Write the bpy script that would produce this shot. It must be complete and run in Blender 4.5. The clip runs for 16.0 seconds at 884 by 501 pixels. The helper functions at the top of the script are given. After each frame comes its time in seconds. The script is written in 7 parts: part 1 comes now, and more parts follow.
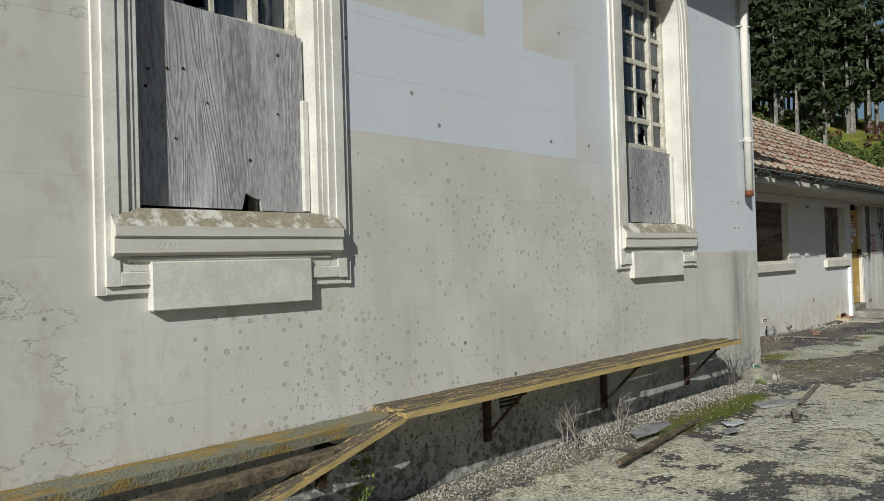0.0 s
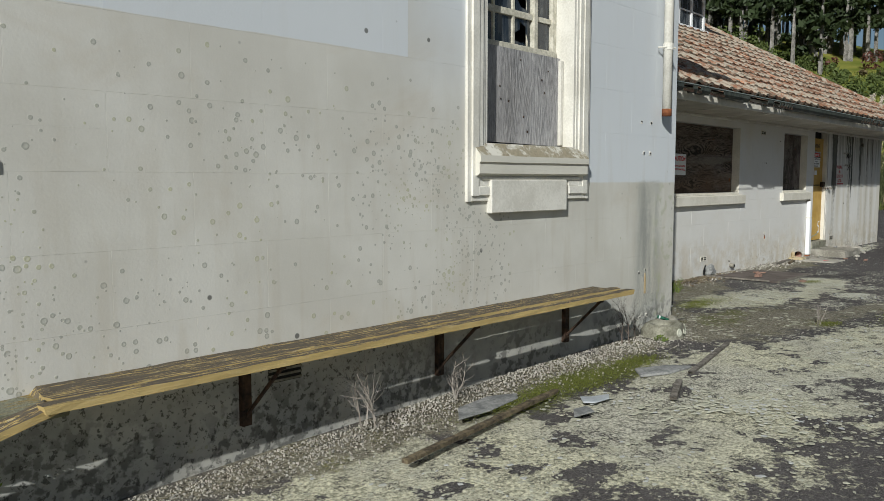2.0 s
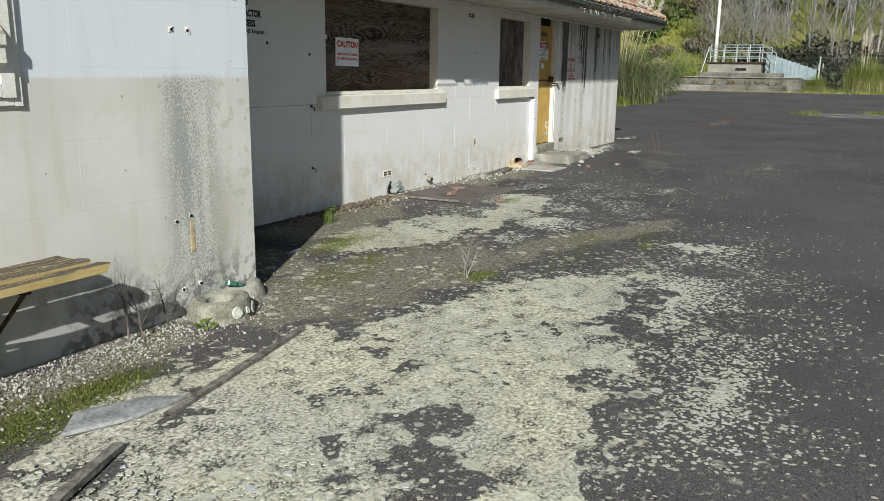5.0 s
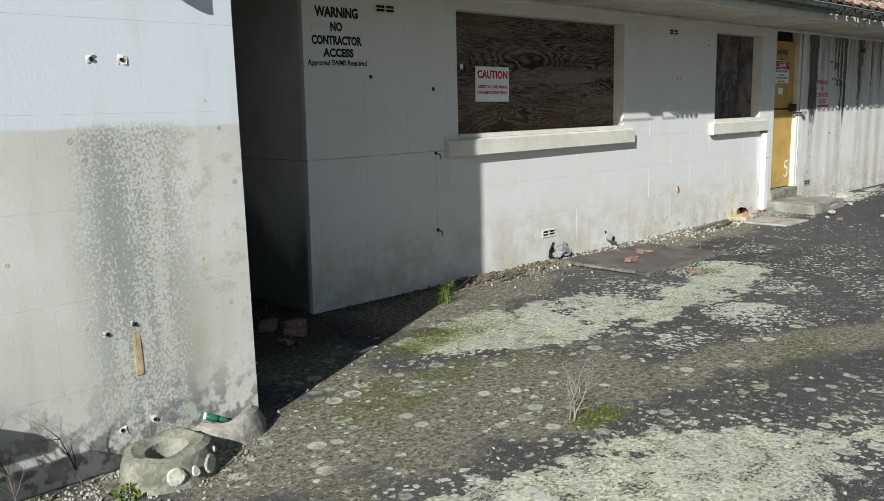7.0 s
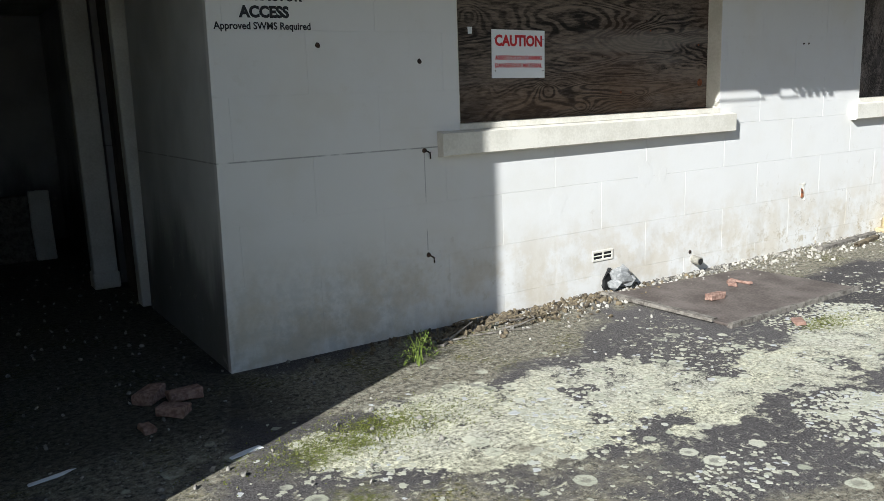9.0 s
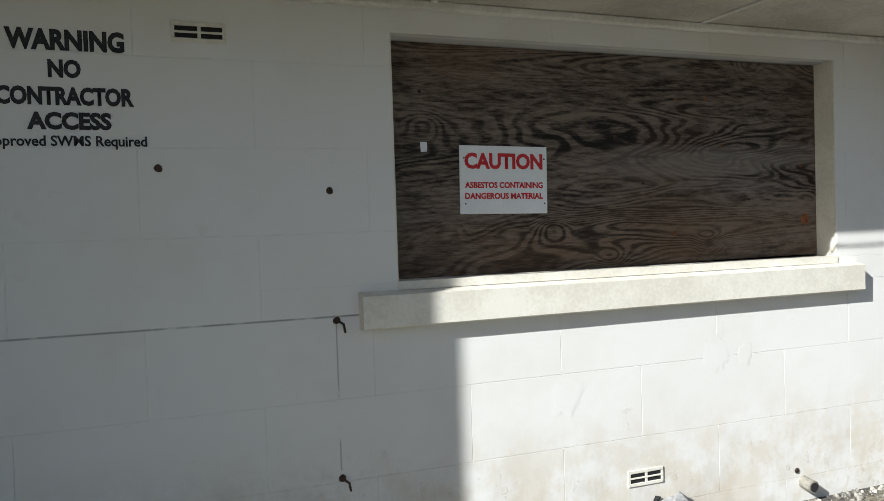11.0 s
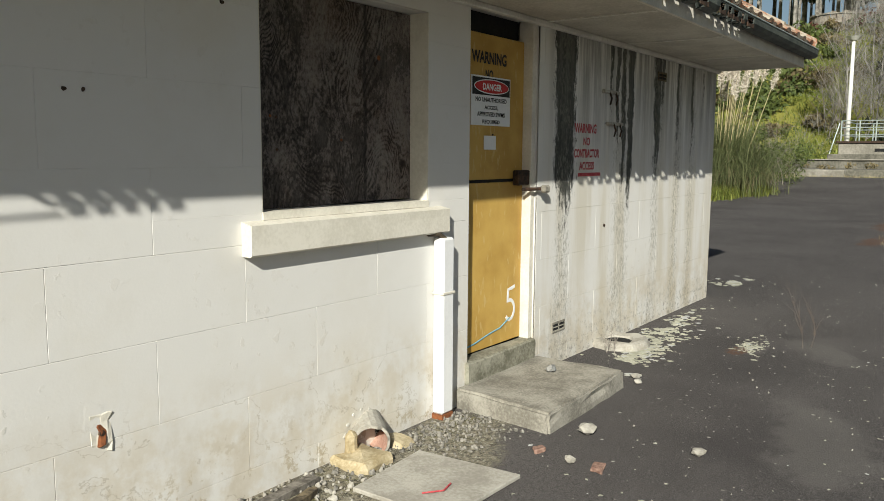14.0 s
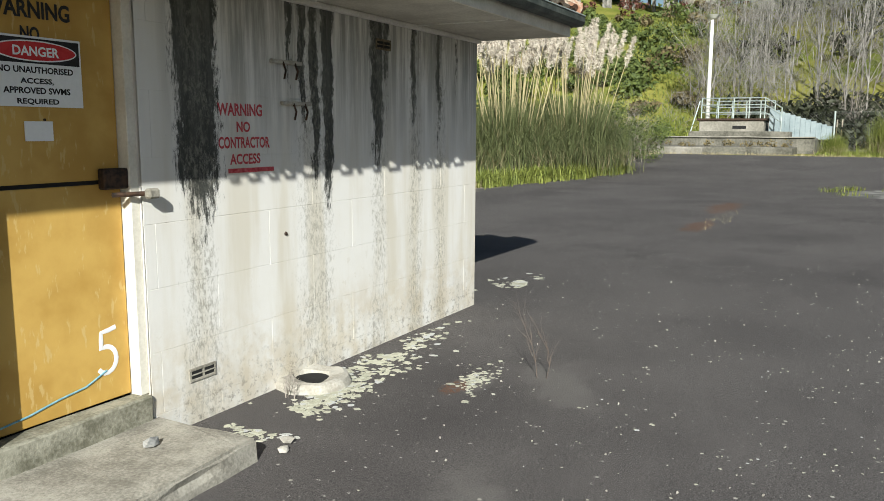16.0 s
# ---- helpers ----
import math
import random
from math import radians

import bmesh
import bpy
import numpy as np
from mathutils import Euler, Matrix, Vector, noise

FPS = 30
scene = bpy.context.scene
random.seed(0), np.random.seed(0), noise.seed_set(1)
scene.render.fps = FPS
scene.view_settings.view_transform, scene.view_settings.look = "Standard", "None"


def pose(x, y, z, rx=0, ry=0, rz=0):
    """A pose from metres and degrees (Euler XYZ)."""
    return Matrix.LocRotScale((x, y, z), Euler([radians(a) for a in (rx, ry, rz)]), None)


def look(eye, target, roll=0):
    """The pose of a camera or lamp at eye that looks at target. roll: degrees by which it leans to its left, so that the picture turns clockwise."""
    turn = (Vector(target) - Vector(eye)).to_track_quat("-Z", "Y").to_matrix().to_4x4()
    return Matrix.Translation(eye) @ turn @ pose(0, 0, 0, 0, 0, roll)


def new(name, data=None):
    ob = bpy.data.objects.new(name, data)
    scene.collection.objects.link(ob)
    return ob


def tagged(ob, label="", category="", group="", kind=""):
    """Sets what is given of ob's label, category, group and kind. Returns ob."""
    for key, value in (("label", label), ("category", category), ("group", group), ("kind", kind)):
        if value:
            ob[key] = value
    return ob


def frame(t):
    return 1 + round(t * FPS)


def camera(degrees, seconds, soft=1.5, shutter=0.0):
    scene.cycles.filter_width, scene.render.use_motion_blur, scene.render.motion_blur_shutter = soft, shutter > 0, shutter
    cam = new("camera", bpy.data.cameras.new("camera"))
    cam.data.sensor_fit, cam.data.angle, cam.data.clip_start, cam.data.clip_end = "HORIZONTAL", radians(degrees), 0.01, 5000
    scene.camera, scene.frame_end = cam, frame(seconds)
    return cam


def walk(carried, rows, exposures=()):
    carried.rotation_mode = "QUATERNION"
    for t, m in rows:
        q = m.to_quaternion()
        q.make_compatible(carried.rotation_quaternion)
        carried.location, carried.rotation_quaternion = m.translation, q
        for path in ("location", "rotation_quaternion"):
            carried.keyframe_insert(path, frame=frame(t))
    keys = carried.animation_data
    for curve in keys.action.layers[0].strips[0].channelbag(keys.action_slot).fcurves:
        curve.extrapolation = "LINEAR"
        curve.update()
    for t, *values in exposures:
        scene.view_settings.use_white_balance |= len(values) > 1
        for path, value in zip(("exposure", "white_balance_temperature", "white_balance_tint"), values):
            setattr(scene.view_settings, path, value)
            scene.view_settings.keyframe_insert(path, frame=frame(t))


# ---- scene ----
cam = camera(58.0, 16.0, soft=0.6)
PATH = [
    (0, (-10.533, -5.218, 1.389), (-9.08, -3.844, 1.418), -1.7),
    (0.5, (-10.112, -5.218, 1.426), (-8.685, -3.816, 1.426), -0.5),
    (1, (-9.619, -5.146, 1.433), (-8.206, -3.73, 1.433), 0.3),
    (1.5, (-9.128, -5.167, 1.413), (-7.73, -3.736, 1.389), -0.5),
    (2, (-8.599, -5.162, 1.426), (-7.137, -3.809, 1.251), -0.0),
    (2.5, (-7.995, -5.107, 1.484), (-6.402, -3.91, 1.306), 0.2),
    (3, (-7.437, -5.13, 1.48), (-5.765, -4.05, 1.287), 0.6),
    (3.5, (-6.879, -5.121, 1.462), (-5.15, -4.146, 1.216), 1.0),
    (4, (-6.368, -5.154, 1.469), (-4.6, -4.281, 1.133), 1.3),
    (4.2, (-6.175, -5.181, 1.482), (-4.421, -4.301, 1.095), 1.6),
    (6.3, (-3.868, -4.847, 1.433), (-2.205, -3.829, 0.986), -0.4),
    (6.5, (-3.657, -4.806, 1.442), (-2.04, -3.705, 1.028), -0.8),
    (7, (-3.173, -4.774, 1.447), (-1.826, -3.337, 1.099), -1.5),
    (7.5, (-2.638, -4.609, 1.473), (-1.359, -3.087, 1.264), -1.5),
    (8, (-2.129, -4.495, 1.46), (-0.884, -2.949, 1.216), -1.0),
    (8.5, (-1.693, -4.247, 1.428), (-0.505, -2.666, 1.125), -0.7),
    (9, (-1.219, -4.028, 1.429), (-0.161, -2.375, 1.041), -2.1),
    (9.5, (-0.774, -3.83, 1.429), (0.225, -2.142, 1.039), -2.4),
    (9.7, (-0.573, -3.709, 1.428), (0.399, -1.981, 1.167), -2.8),
    (11.8, (1.136, -2.819, 1.483), (1.81, -0.936, 1.439), -1.5),
    (12, (1.314, -2.755, 1.488), (1.987, -0.872, 1.439), -1.4),
    (12.5, (1.774, -2.572, 1.483), (2.464, -0.697, 1.398), -1.0),
    (13, (2.516, -2.664, 1.468), (3.429, -0.889, 1.35), -1.4),
    (13.2, (2.70, -2.61, 1.487), (3.869, -1.001, 1.303), -0.8),
    (13.5, (2.989, -2.626, 1.501), (4.396, -1.224, 1.272), -0.3),
    (14, (3.488, -2.64, 1.507), (5.096, -1.475, 1.265), 0.4),
    (14.5, (4.014, -2.785, 1.52), (5.816, -1.96, 1.253), 1.4),
    (15, (4.442, -2.981, 1.553), (6.305, -2.314, 1.264), 1.9),
    (15.5, (4.972, -3.086, 1.583), (6.812, -2.362, 1.282), 1.1),
    (16, (5.475, -3.159, 1.588), (7.215, -2.219, 1.29), 0.3),
]
walk(cam, [(t, look(eye, aim, roll)) for t, eye, aim, roll in PATH],
     [(0, -0.22, 6100, 7), (3.0, -0.06, 6050, 7), (4.0, 0.3, 6050, 7), (7, 0.36, 5900, 7), (8.0, 0.44, 5900, 7), (8.5, 0.68, 5850, 8), (9.5, 0.88, 5800, 9), (12.0, 0.70, 6200, 8), (13, 0.44, 6500, 7), (14.5, 0.38, 6500, 6), (15, 0.64, 6350, 6), (16, 0.74, 6200, 6)])

# ---- world ----
SUN_AZ, SUN_EL = 26.0, 29.0          # light travels towards +x and a little +y
world = bpy.data.worlds.new("world")
scene.world = world
world.use_nodes = True
wn = world.node_tree.nodes
sky = wn.new("ShaderNodeTexSky")
sky.sky_type = "NISHITA"
sky.sun_disc = False
sky.sun_elevation = radians(SUN_EL)
sky.sun_rotation = radians(-90 - SUN_AZ)
wn["Background"].inputs["Strength"].default_value = 0.044
world.node_tree.links.new(sky.outputs[0], wn["Background"].inputs["Color"])
sun_dir = Vector((math.cos(radians(SUN_AZ)) * math.cos(radians(SUN_EL)),
                  math.sin(radians(SUN_AZ)) * math.cos(radians(SUN_EL)), -math.sin(radians(SUN_EL))))
sun = new("sun", bpy.data.lights.new("sun", "SUN"))
sun.data.energy = 4.9
sun.data.angle = radians(0.55)
sun.data.color = (1.0, 0.955, 0.865)
sun.matrix_world = look((0, 0, 30), Vector((0, 0, 30)) + sun_dir)


# ---- material helpers ----
class Shade:
    """A node material, with short calls for the usual nodes."""

    def __init__(self, name, rough=0.8, metal=0.0, spec=0.3):
        self.mat = bpy.data.materials.new(name)
        self.mat.use_nodes = True
        self.nt = self.mat.node_tree
        self.out = self.nt.nodes["Principled BSDF"]
        self.put("Roughness", rough)
        self.put("Metallic", metal)
        self.put("Specular IOR Level", spec)
        self.geo = self.nt.nodes.new("ShaderNodeNewGeometry")
        self.tex = self.nt.nodes.new("ShaderNodeTexCoord")
        self.info = self.nt.nodes.new("ShaderNodeObjectInfo")
        self.pos = self.geo.outputs["Position"]
        self.local = self.tex.outputs["Object"]
        self.rand = self.info.outputs["Random"]
        self.island = self.geo.outputs["Random Per Island"]

    def link(self, value, socket):
        if isinstance(value, bpy.types.NodeSocket):
            self.nt.links.new(value, socket)
        elif isinstance(value, (tuple, list)) and len(value) == 3 and socket.type == "RGBA":
            socket.default_value = (*value, 1)
        else:
            socket.default_value = value

    def put(self, name, value):
        self.link(value, self.out.inputs[name])
        return self

    def math(self, op, a, b=0.0, c=0.0, clamp=False):
        n = self.nt.nodes.new("ShaderNodeMath")
        n.operation, n.use_clamp = op, clamp
        for s, v in zip(n.inputs, (a, b, c)):
            self.link(v, s)
        return n.outputs[0]

    def vec(self, v, scale=(1, 1, 1), shift=(0, 0, 0), turn=0.0):
        n = self.nt.nodes.new("ShaderNodeMapping")
        self.link(v, n.inputs["Vector"])
        n.inputs["Scale"].default_value = scale
        n.inputs["Location"].default_value = shift
        n.inputs["Rotation"].default_value = (0, 0, turn)
        return n.outputs[0]

    def axes(self, v=None):
        n = self.nt.nodes.new("ShaderNodeSeparateXYZ")
        self.link(v or self.pos, n.inputs[0])
        return n.outputs

    def noise(self, scale, v=None, detail=4, rough=0.55, warp=0.0):
        n = self.nt.nodes.new("ShaderNodeTexNoise")
        self.link(v or self.pos, n.inputs["Vector"])
        n.inputs["Scale"].default_value, n.inputs["Detail"].default_value = scale, detail
        n.inputs["Roughness"].default_value, n.inputs["Distortion"].default_value = rough, warp
        return n.outputs[0]

    def cells(self, scale, v=None, kind="F1", out="Distance"):
        n = self.nt.nodes.new("ShaderNodeTexVoronoi")
        n.feature = kind
        self.link(v or self.pos, n.inputs["Vector"])
        n.inputs["Scale"].default_value = scale
        return n.outputs[out]

    def wave(self, scale, v, warp=3.0, detail=3, dscale=1.0):
        n = self.nt.nodes.new("ShaderNodeTexWave")
        n.bands_direction = "Z"
        self.link(v, n.inputs["Vector"])
        n.inputs["Scale"].default_value, n.inputs["Distortion"].default_value = scale, warp
        n.inputs["Detail"].default_value, n.inputs["Detail Scale"].default_value = detail, dscale
        return n.outputs["Fac"]

    def span(self, v, a, b, c=0.0, d=1.0):
        n = self.nt.nodes.new("ShaderNodeMapRange")
        n.interpolation_type = "SMOOTHSTEP"
        for s, x in zip(n.inputs, (v, a, b, c, d)):
            self.link(x, s)
        return n.outputs[0]

    def mix(self, f, a, b, kind="MIX"):
        n = self.nt.nodes.new("ShaderNodeMix")
        n.data_type, n.blend_type = "RGBA", kind
        self.link(f, n.inputs[0])
        self.link(a, n.inputs[6])
        self.link(b, n.inputs[7])
        return n.outputs[2]

    def bump(self, height, strength=0.3, dist=0.01):
        n = self.nt.nodes.new("ShaderNodeBump")
        n.inputs["Strength"].default_value, n.inputs["Distance"].default_value = strength, dist
        self.link(height, n.inputs["Height"])
        self.link(n.outputs[0], self.out.inputs["Normal"])
        return self

    def ellipse(self, cx, cy, rx, ry, turn=0.0, wobble=None):
        """1 in the middle of an ellipse in plan, 0 on its rim, less beyond."""
        x, y, _ = self.axes()
        c, s = math.cos(turn), math.sin(turn)
        dx, dy = self.math("SUBTRACT", x, cx), self.math("SUBTRACT", y, cy)
        u = self.math("ADD", self.math("MULTIPLY", dx, c / rx), self.math("MULTIPLY", dy, s / rx))
        v = self.math("ADD", self.math("MULTIPLY", dx, -s / ry), self.math("MULTIPLY", dy, c / ry))
        r = self.math("SQRT", self.math("ADD", self.math("MULTIPLY", u, u), self.math("MULTIPLY", v, v)))
        r = self.math("SUBTRACT", 1.0, r)
        return self.math("ADD", r, wobble) if wobble else r

    def box(self, x0, x1, z0, z1, soft=0.004, wobble=None):
        """1 inside an upright rectangle of a wall that runs along x."""
        x, _, z = self.axes()
        if wobble:
            x, z = self.math("ADD", x, wobble), self.math("ADD", z, wobble)
        f = self.math("MULTIPLY", self.span(x, x0 - soft, x0 + soft), self.span(x, x1 - soft, x1 + soft, 1, 0))
        g = self.math("MULTIPLY", self.span(z, z0 - soft, z0 + soft), self.span(z, z1 - soft, z1 + soft, 1, 0))
        return self.math("MULTIPLY", f, g)

    def most(self, *fs):
        f = fs[0]
        for g in fs[1:]:
            f = self.math("MAXIMUM", f, g)
        return f

    def times(self, *fs):
        f = fs[0]
        for g in fs[1:]:
            f = self.math("MULTIPLY", f, g)
        return f


def plain(name, dark, light, scale=6, rough=0.8, metal=0.0, bump=0.15, fine=60, spec=0.3):
    """Two tones mottled at two scales, with a fine relief."""
    s = Shade(name, rough, metal, spec)
    f = s.math("ADD", s.math("MULTIPLY", s.noise(scale), 0.65), s.math("MULTIPLY", s.noise(fine, detail=2), 0.35))
    s.put("Base Color", s.mix(s.span(f, 0.35, 0.65), dark, light))
    return s.bump(s.noise(fine), bump, 0.005).mat


# wall paint of the tall hall
def hall_paint():
    s = Shade("hall_paint", 0.75)
    x, y, z = s.axes()
    wob = s.math("MULTIPLY", s.math("SUBTRACT", s.noise(3.0), 0.5), 0.02)
    old = s.mix(s.span(s.noise(1.3, detail=6), 0.35, 0.7), (0.55, 0.535, 0.485), (0.64, 0.63, 0.585))
    fresh = s.mix(s.noise(0.8), (0.60, 0.63, 0.66), (0.66, 0.69, 0.72))
    patch = s.most(s.box(-7.48, -5.0, 2.2, 3.0, wobble=wob), s.box(-6.13, -5.67, 2.9, 6), s.box(-4.99, -1.0, 2.15, 6, 0.5),
                   s.box(-3.05, -1.0, 1.41, 6, 0.01, wob))
    grey = s.box(-9.0, -7.3, -0.1, 1.25, 0.15)
    col = s.mix(patch, old, fresh)
    col = s.mix(s.math("MULTIPLY", grey, 0.4), col, (0.66, 0.65, 0.62))
    # brown damp stains on the old paint
    damp = s.times(s.span(s.noise(0.9, s.vec(s.pos, (1, 1, 1.6)), 6, 0.6, 0.6), 0.54, 0.72), s.math("SUBTRACT", 1.0, patch))
    col = s.mix(s.math("MULTIPLY", damp, 0.3), col, (0.46, 0.39, 0.29))
    worn = s.times(s.span(x, -7.4, -8.4, 0, 1), s.math("SUBTRACT", 1.0, patch), s.span(s.noise(4.5, s.vec(s.pos, (1, 1, 0.7)), 8, 0.72), 0.52, 0.64))
    col = s.mix(s.math("MULTIPLY", worn, 0.32), col, (0.40, 0.34, 0.26))
    rift = s.math("ABSOLUTE", s.math("SUBTRACT", s.noise(0.8, s.vec(s.pos, (0.6, 1, 1.4), (1.7, 0, 0.9)), 8, 0.6), 0.5))
    col = s.mix(s.times(s.span(rift, 0.0008, 0.003, 1, 0), s.span(x, -8.6, -9.2, 0, 0.6)), col, (0.22, 0.20, 0.17))
    # round spots of grey and yellow-green lichen in three sizes, crowded in drifts
    drift = s.span(s.noise(0.75, s.vec(s.pos, (1, 1, 0.8), (2.3, 0, 0.4)), 4, 0.6), 0.36, 0.60)
    field = s.times(0.85, s.span(z, 1.5, 2.35, 1, 0.12), s.span(x, -8.9, -7.4, 0.10, 1), s.span(x, -3.7, -4.3, 0.1, 1), s.math("SUBTRACT", 1.0, s.math("MULTIPLY", patch, 0.8)))
    crowd = s.times(field, s.math("ADD", 0.25, s.math("MULTIPLY", drift, 0.75)))
    spot = None
    for scale, most_, off, keep in ((11.0, 0.30, (0.03, 0, 0.01), 0.30), (19.0, 0.36, (0.4, 0, 0.2), 0.62), (37.0, 0.40, (0.9, 0, 0.6), 0.8)):
        v = s.vec(s.pos, (1, 0.2, 1), off)
        d = s.math("ADD", s.cells(scale, v), s.math("MULTIPLY", s.math("SUBTRACT", s.noise(60, detail=2), 0.5), 0.10))
        pick = s.axes(s.cells(scale, v, out="Color"))
        size = s.times(s.math("ADD", 0.35, s.math("MULTIPLY", pick[0], 0.65)), most_, s.span(s.math("SUBTRACT", s.math("MULTIPLY", crowd, keep), pick[1]), -0.04, 0.06))
        ring = s.math("SUBTRACT", size, d)
        one = s.times(s.span(ring, 0.0, 0.05), s.span(ring, 0.10, 0.2, 1, 0.62))
        spot = one if spot is None else s.math("MAXIMUM", spot, one)
    tint = s.mix(s.span(s.noise(2.0), 0.48, 0.62), (0.31, 0.32, 0.28), (0.44, 0.44, 0.27))
    col = s.mix(s.times(spot, s.span(s.noise(70, detail=4, rough=0.7), 0.25, 0.5, 0.35, 0.72)), col, tint)
    d2 = s.cells(3.6, s.vec(s.pos, (1, 0.2, 1), (0.7, 0, 0.3)))
    dots = s.times(s.span(d2, 0.045, 0.07, 1, 0), s.span(s.noise(1.0), 0.42, 0.5))
    col = s.mix(s.math("MULTIPLY", dots, 0.85), col, (0.09, 0.09, 0.085))
    runs = s.times(s.span(s.noise(7, s.vec(s.pos, (1.4, 1, 0.16)), 5), 0.5, 0.66), s.span(z, 0.4, 2.4, 1, 0.2), 0.22)
    col = s.mix(runs, col, (0.43, 0.38, 0.29))
    # crusty grey and green growth at the corner
    corner = s.times(s.span(s.math("ADD", x, s.math("MULTIPLY", wob, 6.0)), -2.2, -1.95), s.span(s.math("ADD", x, s.math("MULTIPLY", wob, 5.0)), -1.52, -1.80, 0.12, 1), s.span(z, 1.38, 1.45, 1, 0))
    crust = s.times(corner, s.span(s.math("ADD", s.noise(85, s.vec(s.pos, (1, 1, 0.8)), 4, 0.75), s.math("MULTIPLY", s.math("SUBTRACT", s.noise(4, s.vec(s.pos, (1.6, 1, 0.2))), 0.5), 0.7)), 0.43, 0.52))
    col = s.mix(s.math("MULTIPLY", corner, 0.35), col, (0.48, 0.48, 0.42))
    col = s.mix(s.math("MULTIPLY", crust, 0.8), col, (0.24, 0.25, 0.24))
    green = s.times(s.span(x, -1.85, -1.68), s.span(z, 1.36, 1.42, 1, 0), s.span(s.noise(9, detail=3), 0.53, 0.60), s.span(s.noise(90), 0.36, 0.5))
    col = s.mix(s.math("MULTIPLY", green, 0.55), col, (0.38, 0.40, 0.27))
    # grey band below the bench: grime, and its shade deepened in the colour
    bench_shade_grime = s.times(s.span(z, 0.30, 0.52, 1, 0), s.span(x, -2.2, -2.6, 0, 1), s.span(s.noise(2.2, detail=5), 0.3, 0.62, 0.45, 1.0))
    col = s.mix(s.math("MULTIPLY", bench_shade_grime, 0.7), col, (0.20, 0.205, 0.20))
    # black mould low down
    mould = s.times(s.span(z, 0.05, 0.5, 1, 0), s.span(s.noise(16, detail=5), 0.47, 0.58), s.span(s.noise(1.6), 0.36, 0.55))
    col = s.mix(s.math("MULTIPLY", mould, 0.8), col, (0.10, 0.10, 0.095))
    specks = s.times(s.span(z, 0.42, 0.56, 1, 0), s.span(x, -4.4, -5.4, 0, 1), s.span(s.noise(24, detail=4, rough=0.7), 0.55, 0.60))
    col = s.mix(s.math("MULTIPLY", specks, 0.8), col, (0.06, 0.06, 0.055))
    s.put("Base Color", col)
    h = s.math("ADD", s.math("MULTIPLY", s.noise(70), 0.5), s.math("ADD", s.math("MULTIPLY", s.noise(6), 0.8), spot))
    return s.bump(h, 0.25, 0.006).mat


